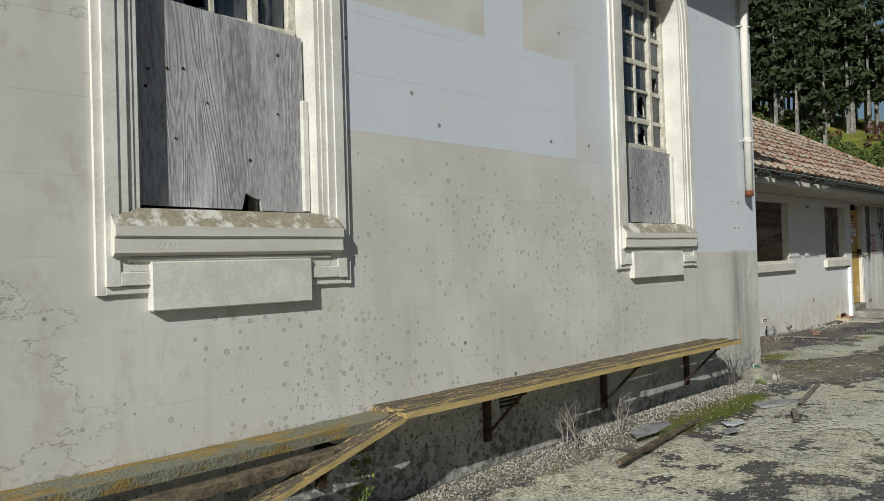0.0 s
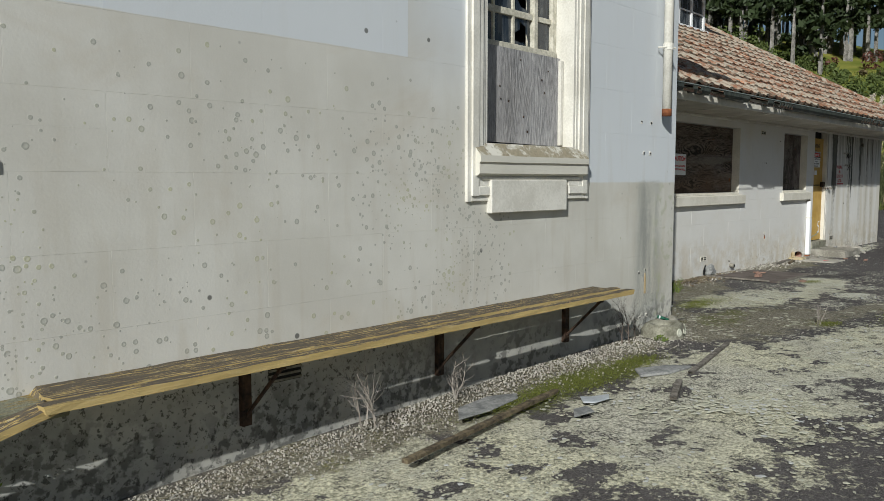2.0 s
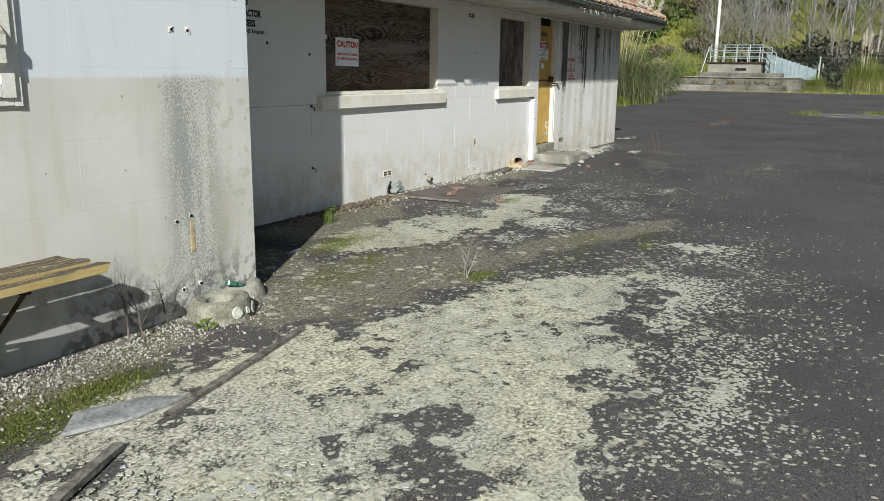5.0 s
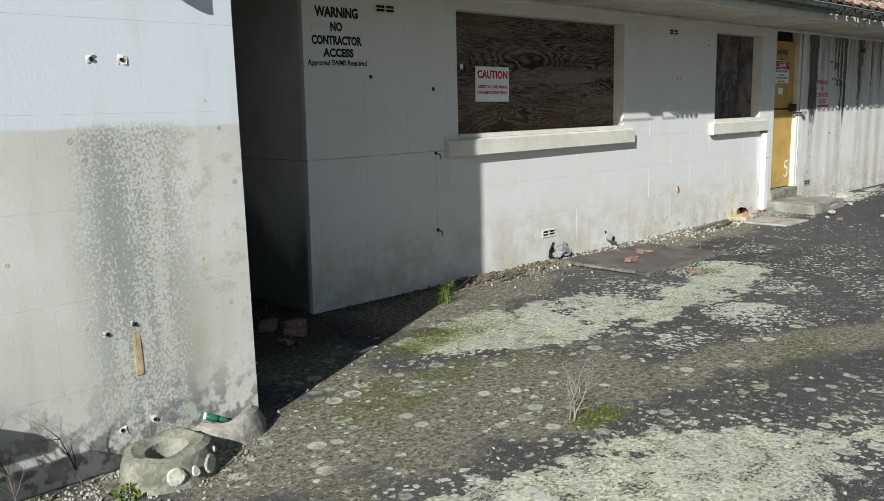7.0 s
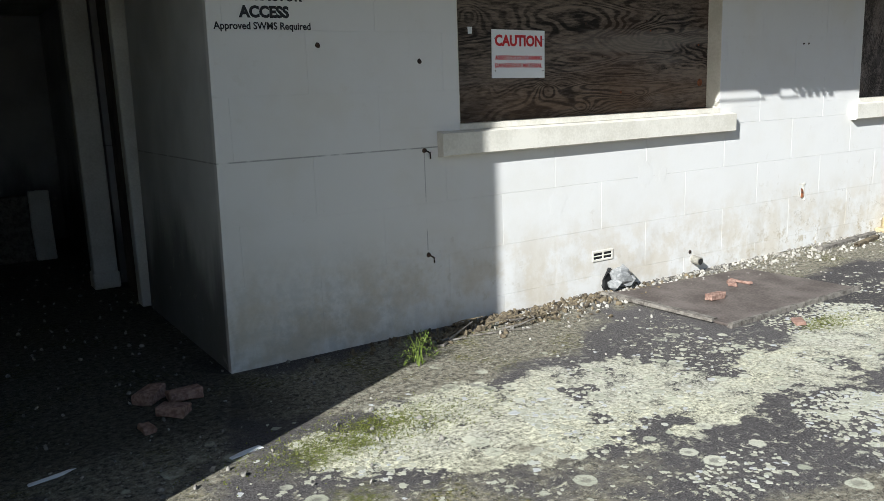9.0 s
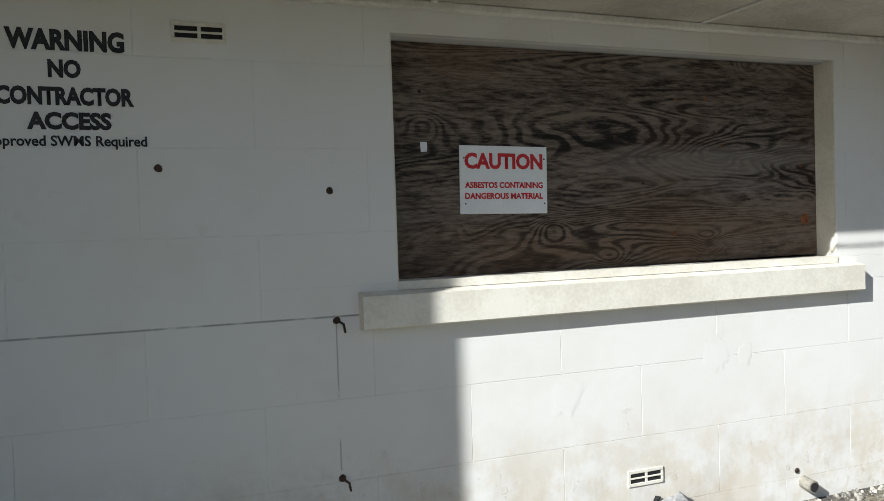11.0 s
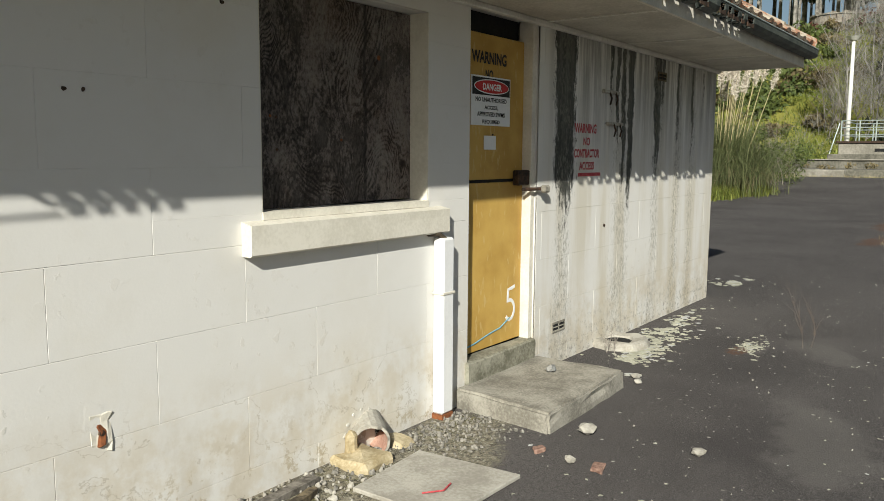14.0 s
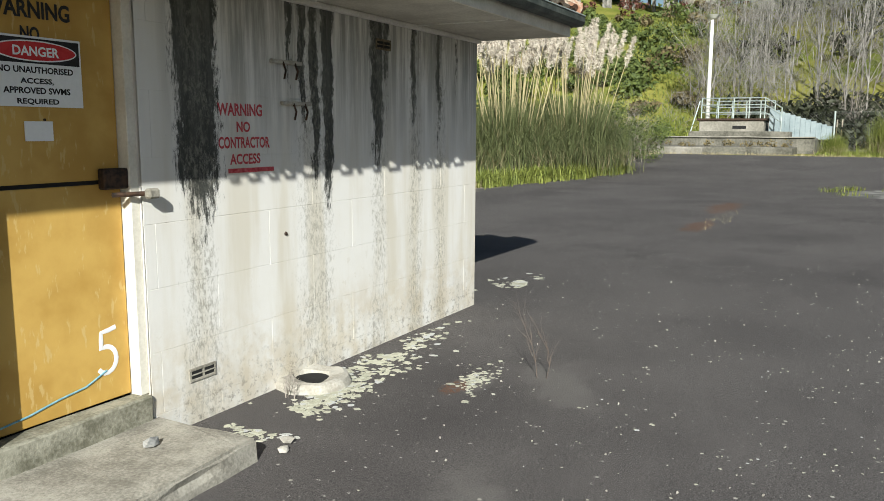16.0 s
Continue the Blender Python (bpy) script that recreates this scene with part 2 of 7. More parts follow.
# wall paint of the low wing
def wing_paint():
    s = Shade("wing_paint", 0.7)
    x, y, z = s.axes()
    warm = s.span(x, 8.1, 8.4)
    base = s.mix(s.noise(0.9, detail=6), (0.66, 0.65, 0.625), (0.74, 0.73, 0.705))
    col = s.mix(s.times(warm, s.span(s.noise(3.0, s.vec(s.pos, (1.7, 1, 0.2)), 6), 0.40, 0.66), s.span(z, 0.9, 2.0, 0.75, 0.25)), base, (0.56, 0.52, 0.43))
    # splashed earth near the ground
    foot = s.times(s.span(z, 0.05, 0.75, 1, 0), s.span(s.noise(3.5, s.vec(s.pos, (1.2, 1, 0.9)), 7, 0.68), 0.42, 0.64))
    col = s.mix(s.math("MULTIPLY", foot, 0.42), col, (0.42, 0.37, 0.29))
    damp = s.times(s.span(x, 1.9, 0.6), s.span(z, 0.1, 0.75, 1, 0), s.span(s.noise(14, detail=7, rough=0.7), 0.40, 0.62))
    col = s.mix(s.math("MULTIPLY", damp, 0.38), col, (0.30, 0.31, 0.29))
    blot = s.span(s.noise(2.0, s.vec(s.pos, (1, 1, 1), (9, 0, 4)), 7, 0.65), 0.45, 0.68)
    col = s.mix(s.math("MULTIPLY", blot, 0.16), col, (0.56, 0.52, 0.43))
    golden = s.times(s.span(z, 0.25, 0.7, 1, 0), s.span(s.noise(4, detail=7, rough=0.7), 0.42, 0.6))
    col = s.mix(s.math("MULTIPLY", golden, 0.42), col, (0.52, 0.44, 0.31))
    # old patches under the paint
    yell = s.times(s.span(s.noise(0.8, s.vec(s.pos, (1, 1, 1), (4, 0, 2)), 5), 0.55, 0.7))
    col = s.mix(s.math("MULTIPLY", yell, 0.35), col, (0.62, 0.57, 0.46))
    # black runs from the gutter
    wob = s.math("ADD", s.math("MULTIPLY", s.math("SUBTRACT", s.noise(2.2, s.vec(s.pos, (1.0, 1, 1.0)), 3), 0.5), 0.16), s.math("MULTIPLY", s.math("SUBTRACT", s.noise(16, s.vec(s.pos, (1, 1, 0.6)), 4), 0.5), 0.06))
    grain = s.span(s.noise(10, s.vec(s.pos, (3.0, 1, 0.35)), 5, 0.7), 0.34, 0.56)
    xs = s.math("ADD", x, wob)
    runs = []
    for x0, w, deep, low in ((8.60, 0.17, 1.15, 0.85), (9.36, 0.03, 0.95, 1.6), (9.49, 0.04, 1.0, 1.3), (9.61, 0.045, 1.1, 0.95),
                             (9.75, 0.06, 1.15, 0.85), (10.34, 0.085, 1.0, 1.05), (10.46, 0.05, 0.8, 1.5), (10.85, 0.045, 0.75, 1.2),
                             (11.25, 0.045, 0.75, 1.2), (11.55, 0.03, 0.5, 1.4)):
        d = s.math("ABSOLUTE", s.math("SUBTRACT", xs, x0))
        runs.append(s.times(s.span(d, w * 1.6, w * 0.1, 0, 1), s.span(z, low - 0.25, low + 0.95, 0.0, deep)))
    tatter = s.math("MULTIPLY", s.math("SUBTRACT", s.noise(24, s.vec(s.pos, (1.3, 1, 0.32)), 7, 0.85), 0.5), 2.3)
    ink = s.span(s.math("ADD", s.most(*runs), tatter), 0.34, 0.62)
    ink = s.times(ink, s.span(s.most(*runs), 0.02, 0.25))
    col = s.mix(s.math("MULTIPLY", ink, 0.96), col, (0.014, 0.017, 0.015))
    low = []
    for x0, w in ((8.60, 0.26), (9.60, 0.36), (10.36, 0.22), (10.88, 0.2), (11.28, 0.2)):
        low.append(s.span(s.math("ABSOLUTE", s.math("SUBTRACT", xs, x0)), w, w * 0.2, 0, 1))
    pits = s.math("ADD", s.noise(30, s.vec(s.pos, (1.3, 1, 0.6)), 7, 0.85), s.math("MULTIPLY", s.math("SUBTRACT", s.most(*low), 1.0), 0.16))
    col = s.mix(s.times(s.most(*low), s.span(pits, 0.46, 0.58), s.span(s.noise(3, detail=4), 0.35, 0.6, 0.2, 0.75)), col, (0.25, 0.24, 0.20))
    soot = s.times(s.span(z, 1.15, 2.3), s.span(x, 8.3, 8.5), s.span(s.noise(5, s.vec(s.pos, (2.2, 1, 0.14)), 6, 0.7), 0.36, 0.62))
    col = s.mix(s.math("MULTIPLY", soot, 0.72), col, (0.15, 0.15, 0.135))
    # fine cracks and flaked plaster towards the foot of the wall
    vein = s.math("ABSOLUTE", s.math("SUBTRACT", s.noise(1.3, s.vec(s.pos, (1, 1, 1.3), (3.1, 0, 0.7)), 7, 0.6), 0.5))
    crack = s.times(s.span(vein, 0.001, 0.004, 1, 0), s.span(z, 0.38, 0.6, 1, 0), s.span(x, 4.2, 4.8), s.span(x, 7.0, 7.3, 1, 0))
    col = s.mix(s.math("MULTIPLY", crack, 0.4), col, (0.30, 0.25, 0.18))
    flake = s.times(s.span(z, 0.05, 0.42, 1, 0), s.span(x, 3.2, 5.0), s.span(x, 7.0, 7.3, 1, 0), s.span(s.noise(9, detail=6, rough=0.75), 0.55, 0.60))
    col = s.mix(s.math("MULTIPLY", flake, 0.7), col, s.mix(s.noise(30), (0.30, 0.24, 0.15), (0.50, 0.43, 0.30)))
    # black slime that climbs the damp passage wall
    slime = s.times(s.span(y, 0.03, 0.06), s.span(s.math("ADD", z, s.math("MULTIPLY", s.math("SUBTRACT", s.noise(3, s.vec(s.pos, (1, 1, 0.3)), 5), 0.5), 1.2)), 0.35, 0.85, 1, 0))
    col = s.mix(s.math("MULTIPLY", slime, 0.85), col, (0.05, 0.048, 0.042))
    # faces behind the front are greyed to deepen the passage shade
    passage_shade = s.times(s.span(y, 0.03, 0.06), s.span(s.noise(1.5, detail=5), 0.3, 0.7, 0.2, 0.55))
    col = s.mix(passage_shade, col, (0.25, 0.26, 0.26))
    toe = s.times(s.span(z, 0.0, 0.45, 1, 0), s.span(x, 8.2, 8.5), s.span(s.noise(20, detail=6, rough=0.8), 0.52, 0.6))
    col = s.mix(s.math("MULTIPLY", toe, 0.6), col, (0.17, 0.16, 0.14))
    seam = s.most(s.box(0.0, 1.46, 1.111, 1.118, 0.003), s.box(1.257, 1.262, 0.5, 1.112, 0.003))
    col = s.mix(s.times(seam, s.span(s.noise(6, detail=4), 0.35, 0.5), 0.65), col, (0.16, 0.16, 0.15))
    chip = s.times(s.span(s.noise(14, detail=5), 0.60, 0.64), s.span(s.noise(1.3, s.vec(s.pos, (1, 1, 1), (5, 0, 1))), 0.5, 0.6), s.span(z, 0.2, 1.0, 1, 0.3))
    col = s.mix(s.math("MULTIPLY", chip, 0.4), col, (0.52, 0.48, 0.40))
    s.put("Base Color", col)
    h = s.math("ADD", s.math("ADD", s.math("MULTIPLY", s.noise(80), 0.4), s.math("MULTIPLY", chip, 1.2)), s.noise(9))
    return s.bump(h, 0.22, 0.005).mat


def ground_mat():
    s = Shade("asphalt_ground", 0.92, spec=0.12)
    x, y, z = s.axes()
    n1, n2 = s.noise(0.5, detail=5), s.noise(90, detail=2)
    tar = s.mix(s.span(n1, 0.35, 0.68), (0.070, 0.062, 0.061), (0.108, 0.097, 0.094))
    tar = s.mix(s.math("MULTIPLY", s.span(s.noise(55, detail=6, rough=0.9), 0.45, 0.58), 0.78), tar, (0.022, 0.021, 0.022))
    tar = s.mix(s.math("MULTIPLY", s.span(s.noise(150, detail=3, rough=0.7), 0.5, 0.63), 0.9), tar, (0.19, 0.185, 0.175))
    tar = s.mix(s.times(s.span(s.noise(1.1, s.vec(s.pos, (0.5, 1, 1)), 7, 0.65), 0.52, 0.66), 0.35), tar, (0.120, 0.110, 0.106))
    tar = s.mix(s.times(s.span(s.noise(0.35, detail=6), 0.55, 0.68), 0.4), tar, (0.045, 0.041, 0.042))
    tar = s.mix(s.times(s.span(s.noise(26, detail=3, rough=0.6), 0.66, 0.70), s.span(s.noise(0.7), 0.4, 0.6)), tar, (0.34, 0.33, 0.30))
    pale = s.most(s.ellipse(10.15, -1.5, 0.6, 0.28, 0.6), s.ellipse(7.9, -1.9, 1.0, 0.35, 0.3), s.ellipse(9.9, -1.0, 0.3, 0.15))
    rag = s.math("MULTIPLY", s.math("SUBTRACT", s.noise(3.0, detail=7, rough=0.65), 0.5), 1.8)
    tar = s.mix(s.times(s.span(s.math("ADD", pale, rag), 0.05, 0.6), 0.42), tar, (0.16, 0.15, 0.14))
    specks = s.times(s.span(s.math("SUBTRACT", s.math("MULTIPLY", s.cells(11, out="Color"), 0.17), s.cells(11)), 0.0, 0.03), s.span(s.noise(1.7, detail=4), 0.4, 0.55))
    tar = s.mix(s.math("MULTIPLY", specks, 0.85), tar, (0.40, 0.39, 0.34))
    rusty = s.times(s.span(s.math("ADD", s.most(s.ellipse(9.75, -0.95, 0.22, 0.1), s.ellipse(23.2, -0.4, 1.8, 0.4), s.ellipse(19.4, -0.6, 1.2, 0.3)), rag), 0.1, 0.5), s.span(s.noise(40, detail=4), 0.4, 0.55))
    tar = s.mix(s.math("MULTIPLY", rusty, 0.7), tar, (0.13, 0.06, 0.03))
    slab_top = s.span(s.math("ADD", s.ellipse(29.2, -5.0, 2.0, 2.8, 0.2), s.math("MULTIPLY", rag, 0.15)), 0.0, 0.1)
    tar = s.mix(s.math("MULTIPLY", slab_top, 0.8), tar, s.mix(s.span(s.noise(1.5, detail=6), 0.4, 0.65), (0.12, 0.12, 0.11), (0.30, 0.29, 0.27)))
    wob = s.math("MULTIPLY", s.math("SUBTRACT", s.noise(1.6, detail=8, rough=0.68), 0.5), 2.2)
    # brown silt and moss
    silt = s.most(s.ellipse(-0.6, -2.0, 1.7, 0.72, -0.2, wob), s.ellipse(-4.6, -1.8, 3.2, 0.34, 0, wob), s.ellipse(1.6, -2.9, 1.5, 0.28, -0.35, wob), s.ellipse(1.0, -0.5, 1.6, 0.45, 0.1, wob),
                  s.ellipse(5.2, -0.3, 2.6, 0.4, 0, wob), s.ellipse(-0.7, 1.5, 0.9, 4.0, 0, wob))
    earth = s.mix(s.span(s.noise(30, detail=6, rough=0.85), 0.34, 0.64), (0.018, 0.016, 0.012), (0.33, 0.30, 0.225))
    earth = s.mix(s.times(s.span(s.noise(2.2, detail=6), 0.50, 0.66), s.span(s.noise(40, detail=4), 0.42, 0.6)), earth, s.mix(s.span(s.noise(60), 0.35, 0.65), (0.025, 0.028, 0.006), (0.19, 0.175, 0.04)))
    earth = s.mix(s.span(s.noise(38, detail=6, rough=0.8), 0.555, 0.61), earth, (0.44, 0.43, 0.35))
    col = s.mix(s.math("MULTIPLY", s.span(silt, -0.05, 0.3), 0.85), tar, earth)
    # pale lichen
    lich = s.most(s.ellipse(-3.6, -3.1, 2.3, 0.75, 0.1, wob), s.ellipse(-0.9, -3.3, 1.5, 0.6, -0.15, wob), s.ellipse(-2.5, -2.75, 1.3, 0.75, -0.25, wob), s.ellipse(-1.8, -3.8, 1.5, 0.45, 0.3, wob), s.ellipse(0.9, -1.35, 1.2, 0.5, -0.2, wob),
                  s.ellipse(-7.0, -2.5, 4.2, 0.75, 0.0, wob), s.ellipse(2.6, -1.7, 1.6, 0.3, 0.15, wob))
    lich = s.math("SUBTRACT", lich, s.math("MULTIPLY", s.span(s.noise(2.3, s.vec(s.pos, (1, 1, 1), (3, 8, 0)), 6, 0.6), 0.50, 0.64), 0.75))
    crumb = s.span(s.math("ADD", s.noise(70, detail=5, rough=0.8), s.math("MULTIPLY", s.math("SUBTRACT", s.noise(8, detail=5), 0.5), 0.55)), 0.37, 0.45)
    solid = s.math("MULTIPLY", s.span(s.math("ADD", lich, s.math("MULTIPLY", s.math("SUBTRACT", s.noise(14, detail=5, rough=0.7), 0.5), 0.7)), 0.03, 0.13), crumb)
    loose = s.most(s.ellipse(-1.8, -3.5, 5.2, 1.7, -0.05, wob), s.ellipse(2.0, -1.9, 3.8, 1.5, -0.1, wob), s.ellipse(-8, -3.2, 4, 1.5, 0, wob))
    flecks = s.times(s.span(loose, -0.1, 0.5), s.span(s.math("ADD", s.noise(22, detail=6, rough=0.75), s.math("MULTIPLY", n2, 0.14)), 0.62, 0.67), s.span(s.noise(2.4, detail=5), 0.38, 0.56))
    sparse = s.times(s.span(s.noise(11, detail=6, rough=0.75), 0.70, 0.73), 0.8)
    tone = s.mix(s.span(s.noise(42, detail=5, rough=0.8), 0.33, 0.66), (0.15, 0.145, 0.10), (0.80, 0.77, 0.58))
    tone = s.mix(s.span(s.noise(0.9), 0.4, 0.65), tone, s.mix(s.span(s.noise(50, detail=5, rough=0.8), 0.36, 0.62), (0.13, 0.125, 0.10), (0.66, 0.64, 0.53)))
    hide = s.span(silt, 0.1, 0.35, 1, 0.15)
    col = s.mix(s.math("MAXIMUM", s.times(solid, hide), s.times(s.most(flecks, sparse), hide)), col, tone)
    # wet soil on the passage floor, coloured near-black to deepen the shade there
    soil = s.times(s.span(s.math("ADD", y, s.math("MULTIPLY", wob, 0.25)), -1.0, -0.5), s.span(x, 0.3, -0.1, 0, 1), s.span(x, -1.6, -1.3))
    col = s.mix(s.math("MULTIPLY", soil, 0.65), col, s.mix(s.span(s.noise(25, detail=5, rough=0.8), 0.5, 0.7), (0.018, 0.017, 0.014), (0.085, 0.08, 0.065)))
    rv = s.vec(s.pos, (1, 1, 0.05), (0.31, 0.17, 0))
    rpick = s.axes(s.cells(8.0, rv, out="Color"))
    rd = s.math("ADD", s.cells(8.0, rv), s.math("MULTIPLY", s.math("SUBTRACT", s.noise(38, detail=4, rough=0.7), 0.5), 0.28))
    rose = s.math("SUBTRACT", s.math("MULTIPLY", rpick[0], 0.42), rd)
    near = s.most(s.ellipse(1.2, -1.9, 3.4, 1.3, -0.1, wob), s.ellipse(-1.2, -3.6, 3.2, 1.2, 0.0, wob))
    rosy = s.times(s.span(rose, 0.0, 0.05), s.span(rose, 0.14, 0.28, 1, 0.4), s.span(near, 0.0, 0.4), s.span(s.noise(110, detail=3, rough=0.7), 0.32, 0.5, 0.4, 1))
    col = s.mix(s.math("MULTIPLY", rosy, 0.8), col, s.mix(rpick[1], (0.40, 0.41, 0.31), (0.64, 0.63, 0.50)))
    # green moss
    moss = s.most(s.ellipse(-3.8, -2.08, 1.2, 0.24, 0.03, wob), s.ellipse(-2.95, -2.1, 0.22, 0.13, 0.2), s.ellipse(0.2, -1.1, 0.55, 0.16, 0.3, wob),
                  s.ellipse(-0.2, -2.66, 0.2, 0.12), s.ellipse(3.17, -1.4, 0.25, 0.13), s.ellipse(1.9, -3.3, 0.3, 0.1), s.ellipse(-0.5, -1.7, 0.7, 0.25, 0.2, wob))
    mossy = s.times(s.span(moss, 0.0, 0.3), s.span(s.noise(34, detail=5, rough=0.7), 0.40, 0.56), s.span(s.noise(5, detail=4), 0.36, 0.56))
    col = s.mix(s.math("MULTIPLY", mossy, 0.85), col, s.mix(s.noise(40), (0.02, 0.03, 0.006), (0.17, 0.18, 0.03)))
    # rough grass beyond the yard
    ragged = s.math("MULTIPLY", s.noise(0.7, detail=6), 1.6)
    verge = s.most(s.times(s.span(s.math("ADD", y, ragged), 7.3, 7.7), s.span(x, 14, 16)), s.span(s.math("ADD", x, ragged), 46.8, 47.6))
    rim = s.times(s.span(s.math("ADD", y, ragged), 6.8, 7.4), s.span(x, 14, 16))
    col = s.mix(s.math("MULTIPLY", rim, 0.6), col, (0.33, 0.30, 0.24))
    grass = s.mix(s.span(s.noise(0.12, detail=6), 0.38, 0.62), (0.13, 0.16, 0.025), (0.27, 0.26, 0.06))
    grass = s.mix(s.math("MULTIPLY", s.noise(3.0), 0.35), grass, (0.08, 0.09, 0.02))
    col = s.mix(verge, col, grass)
    s.put("Base Color", col)
    h = s.math("ADD", s.math("ADD", s.math("MULTIPLY", n2, 0.35), s.math("MULTIPLY", s.math("MAXIMUM", solid, flecks), 0.6)), s.math("MULTIPLY", s.noise(7), 0.5))
    return s.bump(h, 0.7, 0.012).mat


def ply(name, dark, light, stretch, knots=False, streak=(0.3, 0.3, 0.3), amount=0.3, grain=0.16, tint=(0.2, 0.11, 0.06), blots=False):
    """Weathered plywood: long warped grain; stretch says which way it runs."""
    s = Shade(name, 0.85)
    v = s.vec(s.pos, stretch)
    field = s.noise(2.0, v, 3, 0.45, 0.45)
    if knots:
        d = s.cells(2.6, s.vec(s.pos, (1, 0.1, 1.35), (0.37, 0, 0.55)))
        field = s.math("ADD", field, s.math("MULTIPLY", s.span(d, 0.0, 0.34, 1, 0), 0.055))
    lines = s.span(s.math("SINE", s.math("MULTIPLY", field, 330.0)), -0.5, 0.9)
    lines = s.math("MULTIPLY", lines, s.span(s.noise(3.0, v, 3), 0.35, 0.62, 0.15, 1.0))
    fine = s.noise(75, v, 5, 0.75)
    tone = s.math("ADD", s.math("MULTIPLY", lines, -grain), s.math("ADD", s.math("MULTIPLY", fine, 0.75), s.math("MULTIPLY", s.noise(3.5, v, 6, 0.65), 0.55)))
    col = s.mix(s.span(tone, 0.42, 0.80), dark, light)
    col = s.mix(s.times(s.span(s.noise(1.1, detail=4), 0.42, 0.7), 0.35), col, s.mix(0.5, dark, tint))
    col = s.mix(s.times(s.span(s.noise(5, v, 5), 0.55, 0.7), amount), col, streak)
    if knots:
        col = s.mix(s.math("MULTIPLY", s.span(d, 0.035, 0.1, 1, 0), 0.8), col, (0.018, 0.012, 0.009))
        z = s.axes()[2]
        low = s.times(0.0 if blots else 1.0, s.span(s.math("ADD", z, s.math("MULTIPLY", s.noise(4, v), 0.3)), 1.42, 1.72, 1, 0), s.span(s.noise(6, v, 4), 0.3, 0.6, 0.1, 0.5))
        col = s.mix(low, col, s.mix(lines, (0.17, 0.10, 0.05), (0.05, 0.03, 0.018)))
    if blots:
        c = s.math("ADD", s.noise(3.4, s.vec(s.pos, (1.3, 1, 0.8), (1, 0, 3)), 7, 0.7, 0.4), s.math("MULTIPLY", s.math("SUBTRACT", fine, 0.5), 0.25))
        col = s.mix(s.times(s.span(c, 0.50, 0.66), 0.5), col, (0.24, 0.215, 0.195))
        col = s.mix(s.times(s.span(c, 0.50, 0.42), 0.55), col, (0.022, 0.019, 0.017))
        seam = s.math("ABSOLUTE", s.math("SUBTRACT", s.axes()[0], s.math("ADD", 6.62, s.math("MULTIPLY", s.math("SUBTRACT", s.noise(5), 0.5), 0.05))))
        col = s.mix(s.span(seam, 0.004, 0.02, 0.7, 0), col, (0.015, 0.013, 0.012))
    s.put("Base Color", col)
    return s.bump(s.math("ADD", lines, fine), 0.35, 0.004).mat


M = {}
M["hall"] = hall_paint()
M["wing"] = wing_paint()
M["ground"] = ground_mat()
M["grout"] = plain("joint_shadow_paint", (0.50, 0.49, 0.46), (0.60, 0.58, 0.54), 3)
M["trim"] = plain("cream_trim_paint", (0.60, 0.58, 0.52), (0.76, 0.74, 0.68), 4, 0.65, bump=0.2)
s = Shade("lichened_sill", 0.85)
up = s.span(s.axes(s.geo.outputs["Normal"])[2], 0.25, 0.6)
dirt = s.times(up, s.span(s.math("ADD", s.noise(7, detail=6, rough=0.7), s.math("MULTIPLY", s.noise(50), 0.15)), 0.46, 0.62))
rim = s.mix(s.noise(4), (0.56, 0.54, 0.47), (0.70, 0.68, 0.61))
s.put("Base Color", s.mix(dirt, rim, s.mix(s.noise(40), (0.17, 0.14, 0.10), (0.42, 0.38, 0.27)))).bump(s.math("ADD", dirt, s.noise(60)), 0.4, 0.006)
M["trim_dirty"] = s.mat
M["sill"] = plain("wing_sill_paint", (0.60, 0.57, 0.49), (0.72, 0.69, 0.61), 5, 0.75, bump=0.2)
M["ply_grey"] = ply("grey_weathered_plywood", (0.16, 0.16, 0.165), (0.49, 0.48, 0.485), (1.0, 1.0, 0.16), False, (0.64, 0.64, 0.65), 0.6, 0.07, (0.22, 0.19, 0.165))
M["ply_dark"] = ply("dark_weathered_plywood", (0.011, 0.009, 0.008), (0.21, 0.165, 0.13), (0.16, 1.0, 1.0), True, (0.28, 0.245, 0.21), 0.5, 0.20)
M["ply_black"] = ply("stained_plywood", (0.016, 0.014, 0.013), (0.21, 0.175, 0.155), (1.0, 1.0, 0.6), True, (0.20, 0.18, 0.17), 0.4, blots=True)
M["window_paint"] = plain("flaking_window_paint", (0.42, 0.40, 0.32), (0.66, 0.63, 0.54), 20, 0.7, bump=0.3)
M["yellow_slat"] = plain("peeling_yellow_paint", (0.20, 0.13, 0.05), (0.52, 0.36, 0.10), 9, 0.75, bump=0.5)
M["bare_slat"] = plain("rotten_timber", (0.05, 0.04, 0.03), (0.20, 0.16, 0.10), 14, 0.9, bump=0.7)
M["iron"] = plain("rusty_iron", (0.03, 0.025, 0.022), (0.10, 0.06, 0.04), 20, 0.7, 0.5, 0.4)
M["rust"] = plain("rust", (0.13, 0.045, 0.02), (0.27, 0.10, 0.04), 25, 0.9, bump=0.4)
s = Shade("ochre_door_paint", 0.6)
f = s.mix(s.span(s.noise(2.6, detail=6), 0.35, 0.65), (0.44, 0.265, 0.06), (0.57, 0.37, 0.10))
dots = s.times(s.span(s.cells(9.0, s.vec(s.pos, (1, 0.1, 0.8))), 0.05, 0.10, 1, 0), s.span(s.noise(1.5), 0.45, 0.55))
f = s.mix(s.math("MULTIPLY", dots, 0.6), f, (0.13, 0.08, 0.03))
